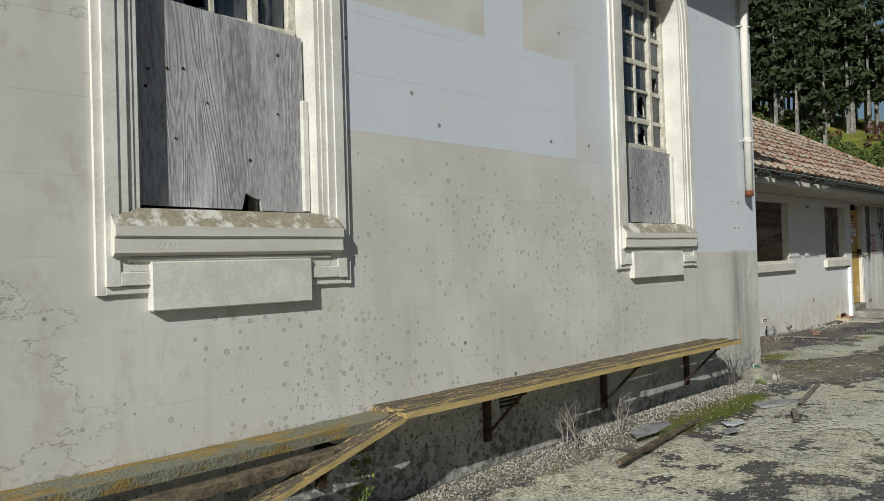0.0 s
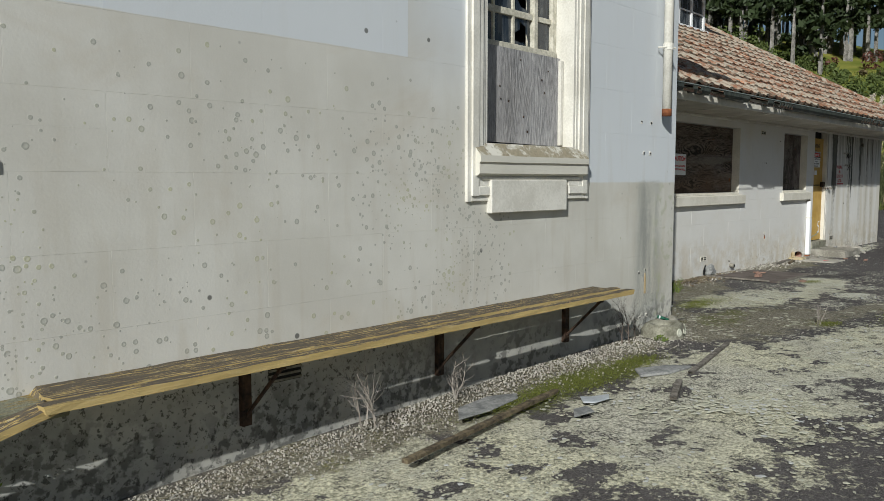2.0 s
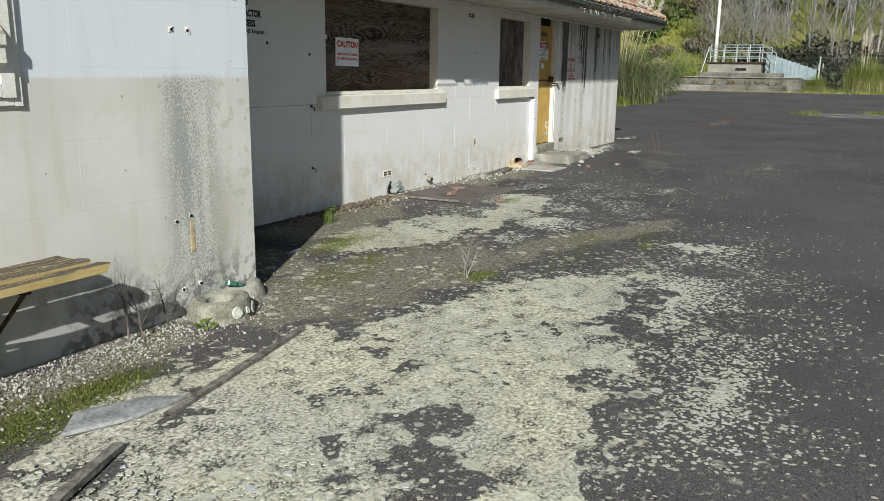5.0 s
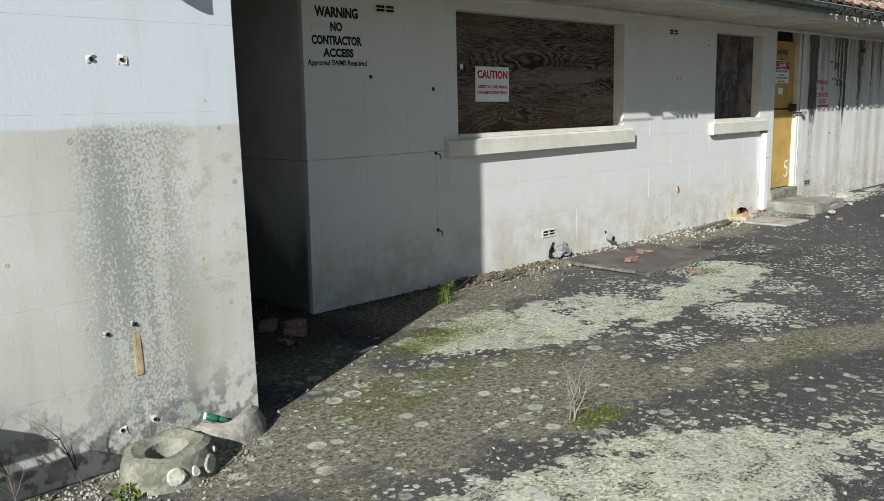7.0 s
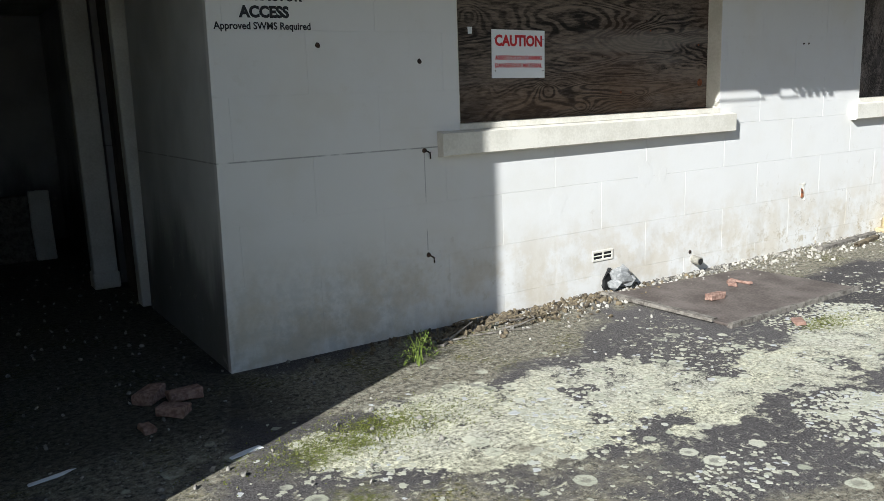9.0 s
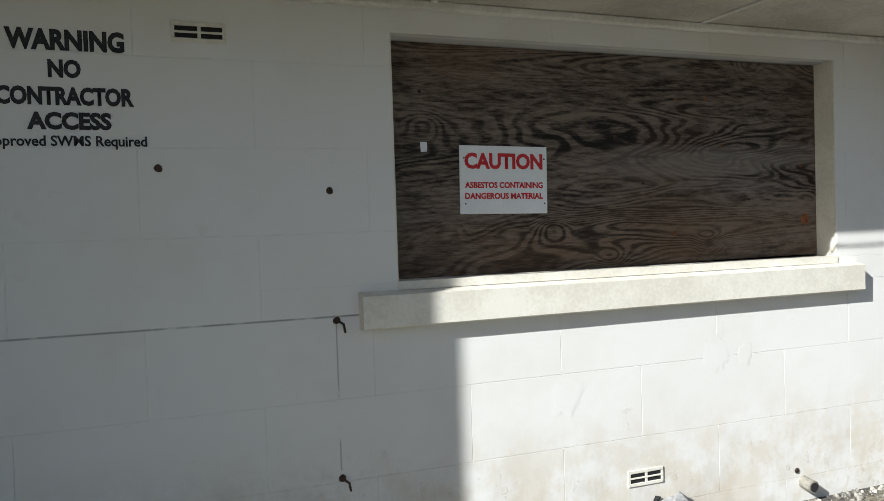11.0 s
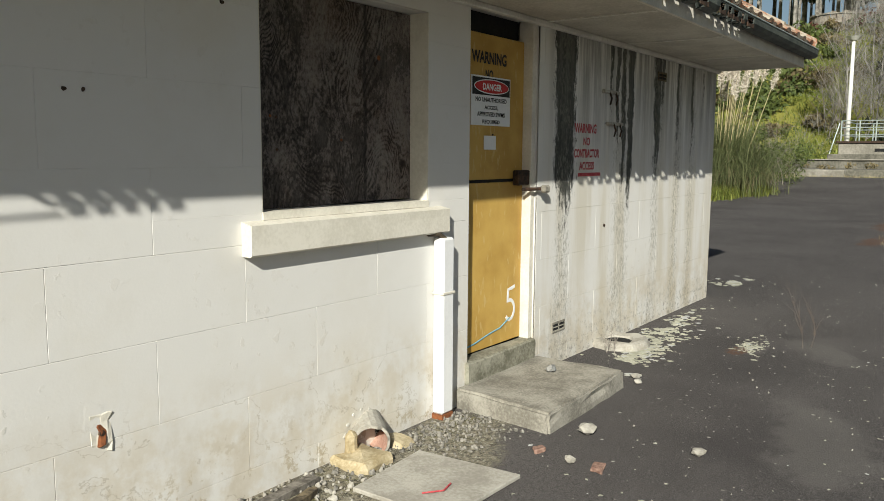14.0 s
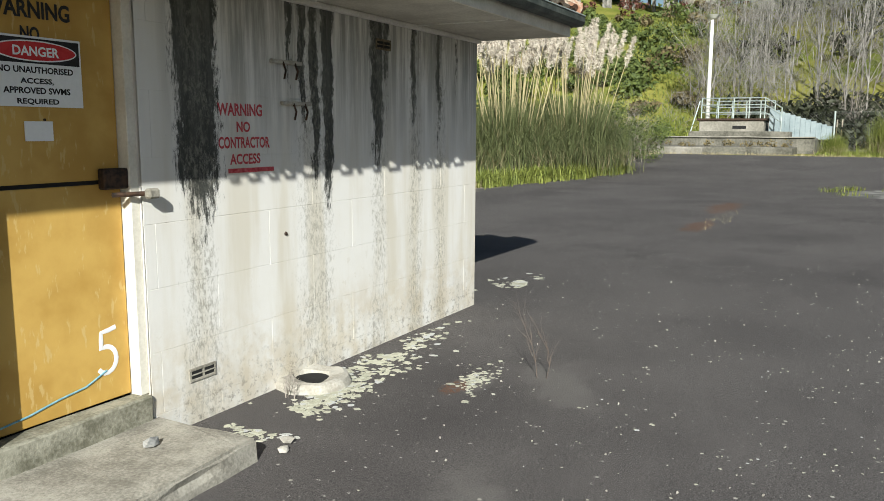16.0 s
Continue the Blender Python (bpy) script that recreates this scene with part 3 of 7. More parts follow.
f = s.mix(s.times(s.span(s.noise(30, s.vec(s.pos, (1, 1, 0.3)), 5), 0.6, 0.68), 0.5), f, (0.62, 0.48, 0.22))
s.put("Base Color", f).bump(s.noise(60), 0.12, 0.004)
M["door"] = s.mat
M["concrete"] = plain("old_concrete", (0.16, 0.15, 0.125), (0.34, 0.32, 0.27), 7, 0.92, bump=0.6)
M["step"] = plain("worn_step_concrete", (0.18, 0.168, 0.14), (0.38, 0.36, 0.31), 5, 0.92, bump=0.6, fine=70)
M["concrete_pale"] = plain("pale_concrete", (0.30, 0.28, 0.24), (0.46, 0.44, 0.39), 5, 0.9, bump=0.5)
M["mossy_concrete"] = plain("mossy_concrete", (0.14, 0.135, 0.10), (0.32, 0.31, 0.25), 8, 0.92, bump=0.7)
M["lichen"] = plain("pale_lichen", (0.36, 0.37, 0.30), (0.60, 0.60, 0.50), 30, 0.95, bump=0.8)
M["soffit"] = plain("soffit_board", (0.40, 0.37, 0.31), (0.58, 0.55, 0.47), 2.5, 0.7, bump=0.1)
M["gutter"] = plain("dark_green_gutter", (0.028, 0.034, 0.032), (0.075, 0.085, 0.075), 8, 0.55, bump=0.3)
# near-black colour that stands in for the shade inside holes, slots and gaps
M["dark"] = plain("void_shade_black", (0.008, 0.008, 0.008), (0.02, 0.02, 0.02), 5)
M["white"] = plain("white_enamel", (0.76, 0.77, 0.78), (0.82, 0.83, 0.84), 4, 0.4, bump=0.03, spec=0.5)
M["red"] = plain("red_print", (0.48, 0.02, 0.025), (0.56, 0.035, 0.04), 20, 0.5, bump=0.02)
M["red_faded"] = plain("faded_red_stencil", (0.36, 0.03, 0.04), (0.55, 0.12, 0.13), 40, 0.8, bump=0.05)
M["black"] = plain("black_print", (0.012, 0.012, 0.014), (0.03, 0.03, 0.032), 20, 0.6, bump=0.02)
M["blue_spray"] = plain("blue_spray", (0.12, 0.28, 0.36), (0.22, 0.40, 0.46), 40, 0.7)
M["tan_run"] = plain("ochre_run", (0.40, 0.30, 0.16), (0.54, 0.44, 0.28), 18, 0.85, bump=0.2)
M["ochre_mortar"] = plain("ochre_mortar", (0.34, 0.27, 0.15), (0.55, 0.47, 0.32), 9, 0.95, bump=0.8)
M["terracotta"] = plain("pink_terracotta", (0.36, 0.20, 0.15), (0.52, 0.33, 0.26), 12, 0.85, bump=0.3)
M["brick"] = plain("broken_brick", (0.19, 0.11, 0.085), (0.35, 0.23, 0.18), 30, 0.9, bump=0.6)
M["slate"] = plain("grey_sheet", (0.15, 0.155, 0.155), (0.36, 0.36, 0.35), 9, 0.7, bump=0.25)
M["pale_sheet"] = plain("pale_grey_sheet", (0.34, 0.37, 0.40), (0.48, 0.51, 0.54), 9, 0.4, bump=0.1, spec=0.5)
M["wood_grey"] = plain("silvered_timber", (0.08, 0.07, 0.06), (0.24, 0.22, 0.19), 18, 0.9, bump=0.5)
M["steel_plate"] = plain("brown_sheet", (0.075, 0.06, 0.052), (0.16, 0.135, 0.12), 4, 0.7, 0.0, 0.25)
M["gravel"] = plain("grit", (0.10, 0.095, 0.085), (0.34, 0.32, 0.28), 40, 0.95, bump=0.4)
M["bark"] = plain("grey_bark", (0.10, 0.095, 0.085), (0.32, 0.305, 0.28), 2, 0.9, bump=0.4, fine=12)
M["bark_dark"] = plain("pine_bark", (0.045, 0.035, 0.03), (0.14, 0.11, 0.09), 2, 0.9, bump=0.4, fine=12)
M["wire"] = plain("grey_wire", (0.10, 0.11, 0.10), (0.18, 0.19, 0.18), 5, 0.7)
M["far_concrete"] = plain("stained_far_concrete", (0.075, 0.072, 0.058), (0.19, 0.18, 0.15), 0.9, 0.95, bump=0.5, fine=9)
M["far_coping"] = plain("worn_coping", (0.18, 0.17, 0.14), (0.32, 0.30, 0.26), 0.9, 0.95, bump=0.5, fine=9)
M["rail"] = plain("galvanised_rail", (0.28, 0.33, 0.315), (0.42, 0.47, 0.45), 5, 0.5, 0.4, 0.1)
M["post"] = plain("white_lamp_post", (0.60, 0.60, 0.56), (0.74, 0.73, 0.69), 2, 0.6, bump=0.1)
M["ruin"] = plain("weathered_grey_timber", (0.16, 0.14, 0.115), (0.34, 0.31, 0.26), 2.0, 0.9, bump=0.3)
M["panel"] = plain("pale_blue_sheet", (0.20, 0.25, 0.265), (0.31, 0.36, 0.375), 1.5, 0.6, 0.2, 0.1)


def leafy(name, dark, light, rough=0.6):
    s = Shade(name, rough, spec=0.25)
    f = s.math("ADD", s.math("MULTIPLY", s.island, 0.6), s.math("MULTIPLY", s.noise(0.35), 0.5))
    s.put("Base Color", s.mix(f, dark, light))
    return s.mat


M["pine"] = leafy("pine_needles", (0.014, 0.024, 0.010), (0.05, 0.07, 0.028))
M["scrub"] = leafy("scrub_leaves", (0.028, 0.050, 0.014), (0.13, 0.16, 0.045))
M["haze"] = leafy("fine_grey_twigs", (0.11, 0.105, 0.095), (0.32, 0.305, 0.28), 0.9)
M["understory"] = leafy("dark_understory", (0.012, 0.016, 0.009), (0.05, 0.055, 0.03))
M["scrub_brown"] = leafy("brown_scrub", (0.07, 0.06, 0.03), (0.20, 0.16, 0.08))
M["red_scrub"] = leafy("red_brown_scrub", (0.06, 0.02, 0.016), (0.13, 0.055, 0.04))
M["blade"] = leafy("pampas_blades", (0.028, 0.048, 0.016), (0.19, 0.205, 0.09))
M["moss_blade"] = leafy("moss_shoots", (0.028, 0.04, 0.007), (0.18, 0.195, 0.035))
M["bright_blade"] = leafy("bright_grass", (0.055, 0.085, 0.012), (0.24, 0.26, 0.06))
M["dry_blade"] = leafy("dry_grass", (0.20, 0.17, 0.09), (0.42, 0.36, 0.22))
M["plume"] = leafy("pampas_plume", (0.36, 0.31, 0.25), (0.72, 0.66, 0.57), 0.9)
M["straw"] = leafy("straw_stalks", (0.30, 0.25, 0.13), (0.50, 0.44, 0.26), 0.8)
M["twig"] = leafy("dead_twigs", (0.11, 0.095, 0.08), (0.32, 0.29, 0.26), 0.9)
M["weed"] = leafy("weed_leaves", (0.045, 0.08, 0.014), (0.17, 0.22, 0.04))


def tile_mat():
    s = Shade("clay_tile", 0.9)
    base = s.mix(s.rand, (0.20, 0.105, 0.065), (0.33, 0.165, 0.10))
    base = s.mix(s.times(s.span(s.rand, 0.955, 0.97)), base, (0.48, 0.17, 0.07))
    li = s.span(s.math("ADD", s.noise(7, detail=6, rough=0.7), s.math("MULTIPLY", s.rand, 0.08)), 0.47, 0.60)
    col = s.mix(s.math("MULTIPLY", li, 0.85), base, s.mix(s.noise(30), (0.30, 0.27, 0.21), (0.50, 0.46, 0.38)))
    col = s.mix(s.math("MULTIPLY", s.span(s.noise(11, s.vec(s.pos, (1, 1, 1), (3, 1, 2)), 5), 0.56, 0.66), 0.7), col, (0.05, 0.045, 0.03))
    s.put("Base Color", col)
    return s.bump(s.noise(40), 0.5, 0.008).mat


M["tile"] = tile_mat()


def glass_mat():
    s = Shade("dusty_glass", 0.12, spec=0.6)
    dust = s.span(s.noise(5, s.vec(s.pos, (2.5, 1, 0.5)), 6), 0.40, 0.72)
    s.put("Base Color", s.mix(dust, (0.012, 0.018, 0.028), (0.11, 0.12, 0.13)))
    s.put("Roughness", s.span(dust, 0, 1, 0.06, 0.6))
    return s.mat


M["glass"] = glass_mat()


# ---- building helpers ----
def mesh_ob(name, bm, material, parent=None, label="", smooth=False):
    me = bpy.data.meshes.new(name)
    bm.to_mesh(me)
    bm.free()
    if smooth:
        for p in me.polygons:
            p.use_smooth = True
    me.materials.append(M[material])
    ob = new(name, me)
    if parent:
        ob.parent = parent
    if label:
        ob["label"] = label
    return ob


def part(name, bm, material, parent, label="", smooth=False):
    return mesh_ob(name, bm, material, parent, label, smooth)


def thing(name, label, category, group="", kind="", at=(0, 0, 0), bm=None, material=None, smooth=False):
    if bm is None:
        ob = new(name)
        ob.empty_display_size = 0.1
    else:
        ob = mesh_ob(name, bm, material, smooth=smooth)
    ob.location = at
    return tagged(ob, label, category, group, kind)


def box(bm, x0, x1, y0, y1, z0, z1, bevel=0.0, m=None):
    vs = [bm.verts.new((x, y, z)) for x in (x0, x1) for y in (y0, y1) for z in (z0, z1)]
    fs = [bm.faces.new([vs[i] for i in q]) for q in ((0, 1, 3, 2), (4, 6, 7, 5), (0, 4, 5, 1), (2, 3, 7, 6), (0, 2, 6, 4), (1, 5, 7, 3))]
    if bevel:
        es = list({e for f in fs for e in f.edges})
        got = bmesh.ops.bevel(bm, geom=es, offset=bevel, segments=1, affect="EDGES", profile=0.5)
        vs = list({v for f in got["faces"] for v in f.verts} | {v for v in vs if v.is_valid})
    if m:
        bmesh.ops.transform(bm, matrix=m, verts=[v for v in vs if v.is_valid])
    return vs


def box_bm(*a, bevel=0.0, m=None):
    bm = bmesh.new()
    box(bm, *a, bevel=bevel, m=m)
    return bm


def prism(points, along, y0, y1, bm=None):
    """Extrudes an outline. along 'y': points are (x, z); along 'x': points are (y, z); along 'z': points are (x, y)."""
    bm = bm or bmesh.new()
    def at(p, w):
        return {"y": (p[0], w, p[1]), "x": (w, p[0], p[1]), "z": (p[0], p[1], w)}[along]
    a = [bm.verts.new(at(p, y0)) for p in points]
    b = [bm.verts.new(at(p, y1)) for p in points]
    n = len(points)
    bm.faces.new(a)
    bm.faces.new(b[::-1])
    for i in range(n):
        bm.faces.new((a[i], b[i], b[(i + 1) % n], a[(i + 1) % n]))
    bmesh.ops.recalc_face_normals(bm, faces=bm.faces)
    return bm


def tube(points, radius, sides=8, bm=None, taper=1.0):
    """A round bar through points."""
    bm = bm or bmesh.new()
    pts = [Vector(p) for p in points]
    rings = []
    for i, p in enumerate(pts):
        d = (pts[min(i + 1, len(pts) - 1)] - pts[max(i - 1, 0)]).normalized()
        u = d.orthogonal().normalized()
        v = d.cross(u)
        r = radius * (1 + (taper - 1) * i / max(1, len(pts) - 1))
        rings.append([bm.verts.new(p + r * (math.cos(k * math.tau / sides) * u + math.sin(k * math.tau / sides) * v)) for k in range(sides)])
    for a, b in zip(rings, rings[1:]):
        # start each ring from its nearest partner, so that the bar does not twist
        k0 = min(range(sides), key=lambda k: (b[k].co - pts[rings.index(b)] - (a[0].co - pts[rings.index(a)])).length)
        for k in range(sides):
            bm.faces.new((a[k], a[(k + 1) % sides], b[(k0 + k + 1) % sides], b[(k0 + k) % sides]))
    bm.faces.new(rings[0][::-1])
    bm.faces.new(rings[-1])
    bmesh.ops.recalc_face_normals(bm, faces=bm.faces)
    return bm


def rough(bm, amount, scale=8.0, cuts=0):
    """Wears a mesh: cuts it finer and pushes its points about."""
    if cuts:
        bmesh.ops.subdivide_edges(bm, edges=bm.edges[:], cuts=cuts, use_grid_fill=True)
    for v in bm.verts:
        v.co += amount * noise.noise_vector(v.co * scale)
    return bm


def stone(r, seed, flat=0.6):
    rnd = random.Random(seed)
    bm = bmesh.new()
    bmesh.ops.create_icosphere(bm, subdivisions=1, radius=r)
    for v in bm.verts:
        v.co *= 0.7 + 0.5 * rnd.random()
        v.co.z *= flat
    low = min(v.co.z for v in bm.verts)
    for v in bm.verts:
        v.co.z -= low
    return bm


def writing(name, rows, material, parent, place, bold=0.012):
    """Lines of text, each (words, x middle, z base, letter height, width), as flat meshes facing -y, one a line."""
    for words, cx, zb, high, wide in rows:
        cu = bpy.data.curves.new("line", "FONT")
        cu.body, cu.align_x, cu.offset, cu.extrude, cu.resolution_u = words, "CENTER", bold, 0.0, 3
        ob = bpy.data.objects.new("line", cu)
        scene.collection.objects.link(ob)
        me = bpy.data.meshes.new_from_object(ob.evaluated_get(bpy.context.evaluated_depsgraph_get()))
        bpy.data.objects.remove(ob)
        xs, ys = [v.co.x for v in me.vertices], [v.co.y for v in me.vertices]
        fx = wide / (max(xs) - min(xs))
        fy = high / ((max(ys) - min(0, min(ys))) if words.isupper() else 0.72)
        mid = (max(xs) + min(xs)) / 2
        for v in me.vertices:
            v.co = (cx + (v.co.x - mid) * fx, 0, zb + v.co.y * fy)
        me.materials.clear()
        me.materials.append(M[material])
        ob = new(name, me)
        ob.location = place
        ob.parent = parent


def raw_mesh(name, verts, faces, material, parent=None, smooth=False):
    me = bpy.data.meshes.new(name)
    me.from_pydata(verts, [], faces)
    me.materials.append(M[material])
    if smooth:
        for p in me.polygons:
            p.use_smooth = True
    ob = new(name, me)
    if parent:
        ob.parent = parent
    return ob


# ---- ground: one sheet with the hill beyond the yard ----
def GZ(x):
    return -0.03 * min(9.0, max(0.0, -4.0 - x))


def hill(x, y):
    run = max(0.0, x - 60 - 0.10 * max(0.0, -y - 5))
    h = 20.3 * (1 - math.exp(-(run / 38.0) ** 1.5)) + 0.06 * max(0, run - 70)
    side = max(0.0, y - 26 - 0.15 * max(0, 60 - x))
    h += 14.0 * (1 - math.exp(-(side / 30.0) ** 1.5)) * (1 if x > 10 else max(0, 1 + (x - 10) / 40))
    f = min(1.0, max(0.0, (x - 30) / 17))
    h += GZ(x) + 0.5 * f * f * (3 - 2 * f)
    return h + (0.8 * noise.noise(Vector((x * 0.05, y * 0.05, 0))) if h > 0.8 else 0)


xs = [-1500, -600, -200, -60] + [-30 + 3.0 * i for i in range(84)] + [260, 330, 450, 700, 1500]
ys = [-1500, -600, -250, -150] + [-110 + 3.5 * i for i in range(72)] + [180, 260, 400, 700, 1500]
gv = [(x, y, hill(x, y)) for x in xs for y in ys]
gf = [(i * len(ys) + j, (i + 1) * len(ys) + j, (i + 1) * len(ys) + j + 1, i * len(ys) + j + 1) for i in range(len(xs) - 1) for j in range(len(ys) - 1)]
ground = raw_mesh("ground", gv, gf, "ground", smooth=True)
tagged(ground, "cracked dark asphalt yard with pale lichen, moss and a grassy hill", "ground", kind="structure")

# ---- the tall hall: a rendered block wall with two boarded windows ----
YA, XA = -1.54, -1.36          # face of the hall's wall and its corner
YB, XB = 0.0, 11.95            # face of the low wing's wall and its far corner
WIN_A = [(-8.78, -7.65), (-4.26, -3.12)]
SILL_A, SPRING = 1.66, 3.70    # foot of the openings and where their arches begin
EAVE_A = 4.45


def block_pieces(parent, material, x0, x1, z0, z1, y, course, first, width, shift, holes, depth=0.012, gap=0.001, e=0.0008, lean=0.0):
    """Scored blocks as thin slabs proud of a wall that faces -y. holes: rectangles x0, x1, z0, z1 that stay open."""
    cache = {}
    made = []
    row = 0
    z = first
    while z < z1:
        top = min(z + course, z1)
        bottom = max(z, z0)
        x = shift[row % 2] - width * math.ceil((shift[row % 2] - x0) / width)
        while x < x1:
            a, b = max(x, x0), min(x + width, x1)
            pieces = [(a, b, bottom, top)]
            for hx0, hx1, hz0, hz1 in holes:
                nxt = []
                for px0, px1, pz0, pz1 in pieces:
                    if hx1 <= px0 or hx0 >= px1 or hz1 <= pz0 or hz0 >= pz1:
                        nxt.append((px0, px1, pz0, pz1))
                        continue
                    if pz0 < hz0:
                        nxt.append((px0, px1, pz0, hz0))
                    if pz1 > hz1:
                        nxt.append((px0, px1, hz1, pz1))
                    m0, m1 = max(pz0, hz0), min(pz1, hz1)
                    if px0 < hx0:
                        nxt.append((px0, hx0, m0, m1))
                    if px1 > hx1:
                        nxt.append((hx1, px1, m0, m1))
                pieces = nxt
            for px0, px1, pz0, pz1 in pieces:
                if px1 - px0 < 0.012 or pz1 - pz0 < 0.012:
                    continue
                made.append((px0, px1, pz0, pz1, abs(px0 - a) < 1e-6, abs(px1 - b) < 1e-6, abs(pz0 - bottom) < 1e-6, abs(pz1 - top) < 1e-6))
            x += width
        z += course
        row += 1
    g = gap
    tip = lambda h: lean * h / (z1 - z0)          # the end edge leans in by this much at a height
    for px0, px1, pz0, pz1, l, r, d, u in made:
        ax0, ax1 = px0 + (g if l and px0 > x0 else 0), px1 - (g if r and px1 < x1 else 0)
        az0, az1 = pz0 + (g if d and pz0 > z0 else 0), pz1 - (g if u and pz1 < z1 else 0)
        w, h = round(ax1 - ax0, 4), round(az1 - az0, 4)
        slant = (tip(az0 - z0), tip(az1 - z0)) if lean and px0 <= x0 else (0.0, 0.0)
        key = (w, h, *slant)
        if key not in cache:
            vs = [(0, 0, 0), (w, 0, 0), (w, 0, h), (0, 0, h), (0, -depth + e, 0), (w, -depth + e, 0), (w, -depth + e, h), (0, -depth + e, h),
                  (e, -depth, e), (w - e, -depth, e), (w - e, -depth, h - e), (e, -depth, h - e)]
            fs = [(8, 9, 10, 11), (4, 5, 9, 8), (5, 6, 10, 9), (6, 7, 11, 10), (7, 4, 8, 11), (0, 1, 5, 4), (1, 2, 6, 5), (2, 3, 7, 6), (3, 0, 4, 7)]
            vs = [(x + (slant[1] if z > h / 2 else slant[0]) * (x < w / 2), y_, z) for x, y_, z in vs]
            me = bpy.data.meshes.new("block")
            me.from_pydata(vs, [], fs)
            me.materials.append(M[material])
            cache[key] = me
        ob = new("block", cache[key])
        ob.location = (ax0, y + depth, az0)
        ob.parent = parent


# the hall's walls
wall_a = thing("wall_hall_south", "off-white painted block wall with lichen spots and damp stains", "wall", kind="structure")
D = 0.012
bm = bmesh.new()
y0, y1 = YA + 0.002, YA + 0.34
xs_cut = [-18.0, WIN_A[0][0], WIN_A[0][1], WIN_A[1][0], WIN_A[1][1], XA - 0.001]
for i in range(0, 6, 2):
    box(bm, xs_cut[i], xs_cut[i + 1], y0, y1, -0.6, EAVE_A)
for a, b in WIN_A:
    box(bm, a, b, y0, y1, -0.6, SILL_A)
    # the spandrel over the round arch
    n, cx, r = 14, (a + b) / 2, (b - a) / 2
    for k in range(n):
        t0, t1 = math.pi * k / n, math.pi * (k + 1) / n
        p0, p1 = (cx + r * math.cos(t0), SPRING + r * math.sin(t0)), (cx + r * math.cos(t1), SPRING + r * math.sin(t1))
        prism([p0, p1, (p1[0], EAVE_A), (p0[0], EAVE_A)], "y", YA + 0.0005, y1, bm)
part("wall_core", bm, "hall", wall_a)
side_a = thing("wall_hall_east", "shaded side wall of the hall facing the passage", "wall", kind="structure",
               bm=box_bm(XA - 0.34, XA, YA + 0.345, 7.0, -0.1, EAVE_A), material="hall")
part("corner_face", box_bm(XA - 0.001, XA, YA, YA + 0.345, -0.1, EAVE_A), "hall", side_a)
back_a = thing("wall_hall_rear", "plain rear wall of the hall", "wall", kind="structure",
               bm=box_bm(-18.0, XA, 7.0, 7.3, -0.1, EAVE_A), material="hall")
west_a = thing("wall_hall_west", "plain end wall of the hall", "wall", kind="structure",
               bm=box_bm(-18.34, -18.0, YA, 7.3, -0.1, EAVE_A), material="hall")
roof_a = thing("roof_hall", "overhanging roof of the tall hall", "roof", kind="structure",
               bm=prism([(-18.7, YA - 0.36), (XA + 0.5, YA - 0.36), (XA + 0.5, 7.7), (-18.7, 7.7)], "z", EAVE_A, EAVE_A + 0.16), material="soffit")
bm = bmesh.new()
a = [bm.verts.new(p) for p in ((-18.8, YA - 0.45, EAVE_A + 0.16), (XA + 0.55, YA - 0.45, EAVE_A + 0.16), (XA + 0.55, 7.8, EAVE_A + 0.16), (-18.8, 7.8, EAVE_A + 0.16),
                               (-15, 3.0, EAVE_A + 2.4), (-5.0, 3.0, EAVE_A + 2.4))]
for q in ((0, 1, 5, 4), (1, 2, 5), (2, 3, 4, 5), (3, 0, 4), (3, 2, 1, 0)):
    bm.faces.new([a[i] for i in q])
part("roof_slope", bm, "tile", roof_a)
part("gutter", box_bm(-18.7, XA + 0.55, YA - 0.47, YA - 0.36, EAVE_A + 0.04, EAVE_A + 0.15, bevel=0.02), "gutter", roof_a)
# near-black sheet, added so the unseen inside of the hall stays dark
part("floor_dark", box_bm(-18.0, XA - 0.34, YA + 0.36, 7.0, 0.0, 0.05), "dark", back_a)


def arch_outline(x0, x1, zb, spring, n=16):
    """Up one side, round the arch and down the other."""
    cx, r = (x0 + x1) / 2, (x1 - x0) / 2
    pts = [(x0, zb)] + [(cx - r * math.cos(math.pi * k / n), spring + r * math.sin(math.pi * k / n)) for k in range(n + 1)] + [(x1, zb)]
    return pts


def band(outer, inner, y0, y1, bm=None):
    """A moulding between two open outlines with equally many points."""
    bm = bm or bmesh.new()
    rings = [[bm.verts.new((x, y, z)) for x, z in o] for o, y in ((outer, y1), (outer, y0), (inner, y0), (inner, y1))]
    for a, b in zip(rings, rings[1:] + rings[:1]):
        for i in range(len(outer) - 1):
            bm.faces.new((a[i], a[i + 1], b[i + 1], b[i]))
    for i in (0, -1):
        bm.faces.new([r[i] for r in rings])
    bmesh.ops.recalc_face_normals(bm, faces=bm.faces)
    return bm


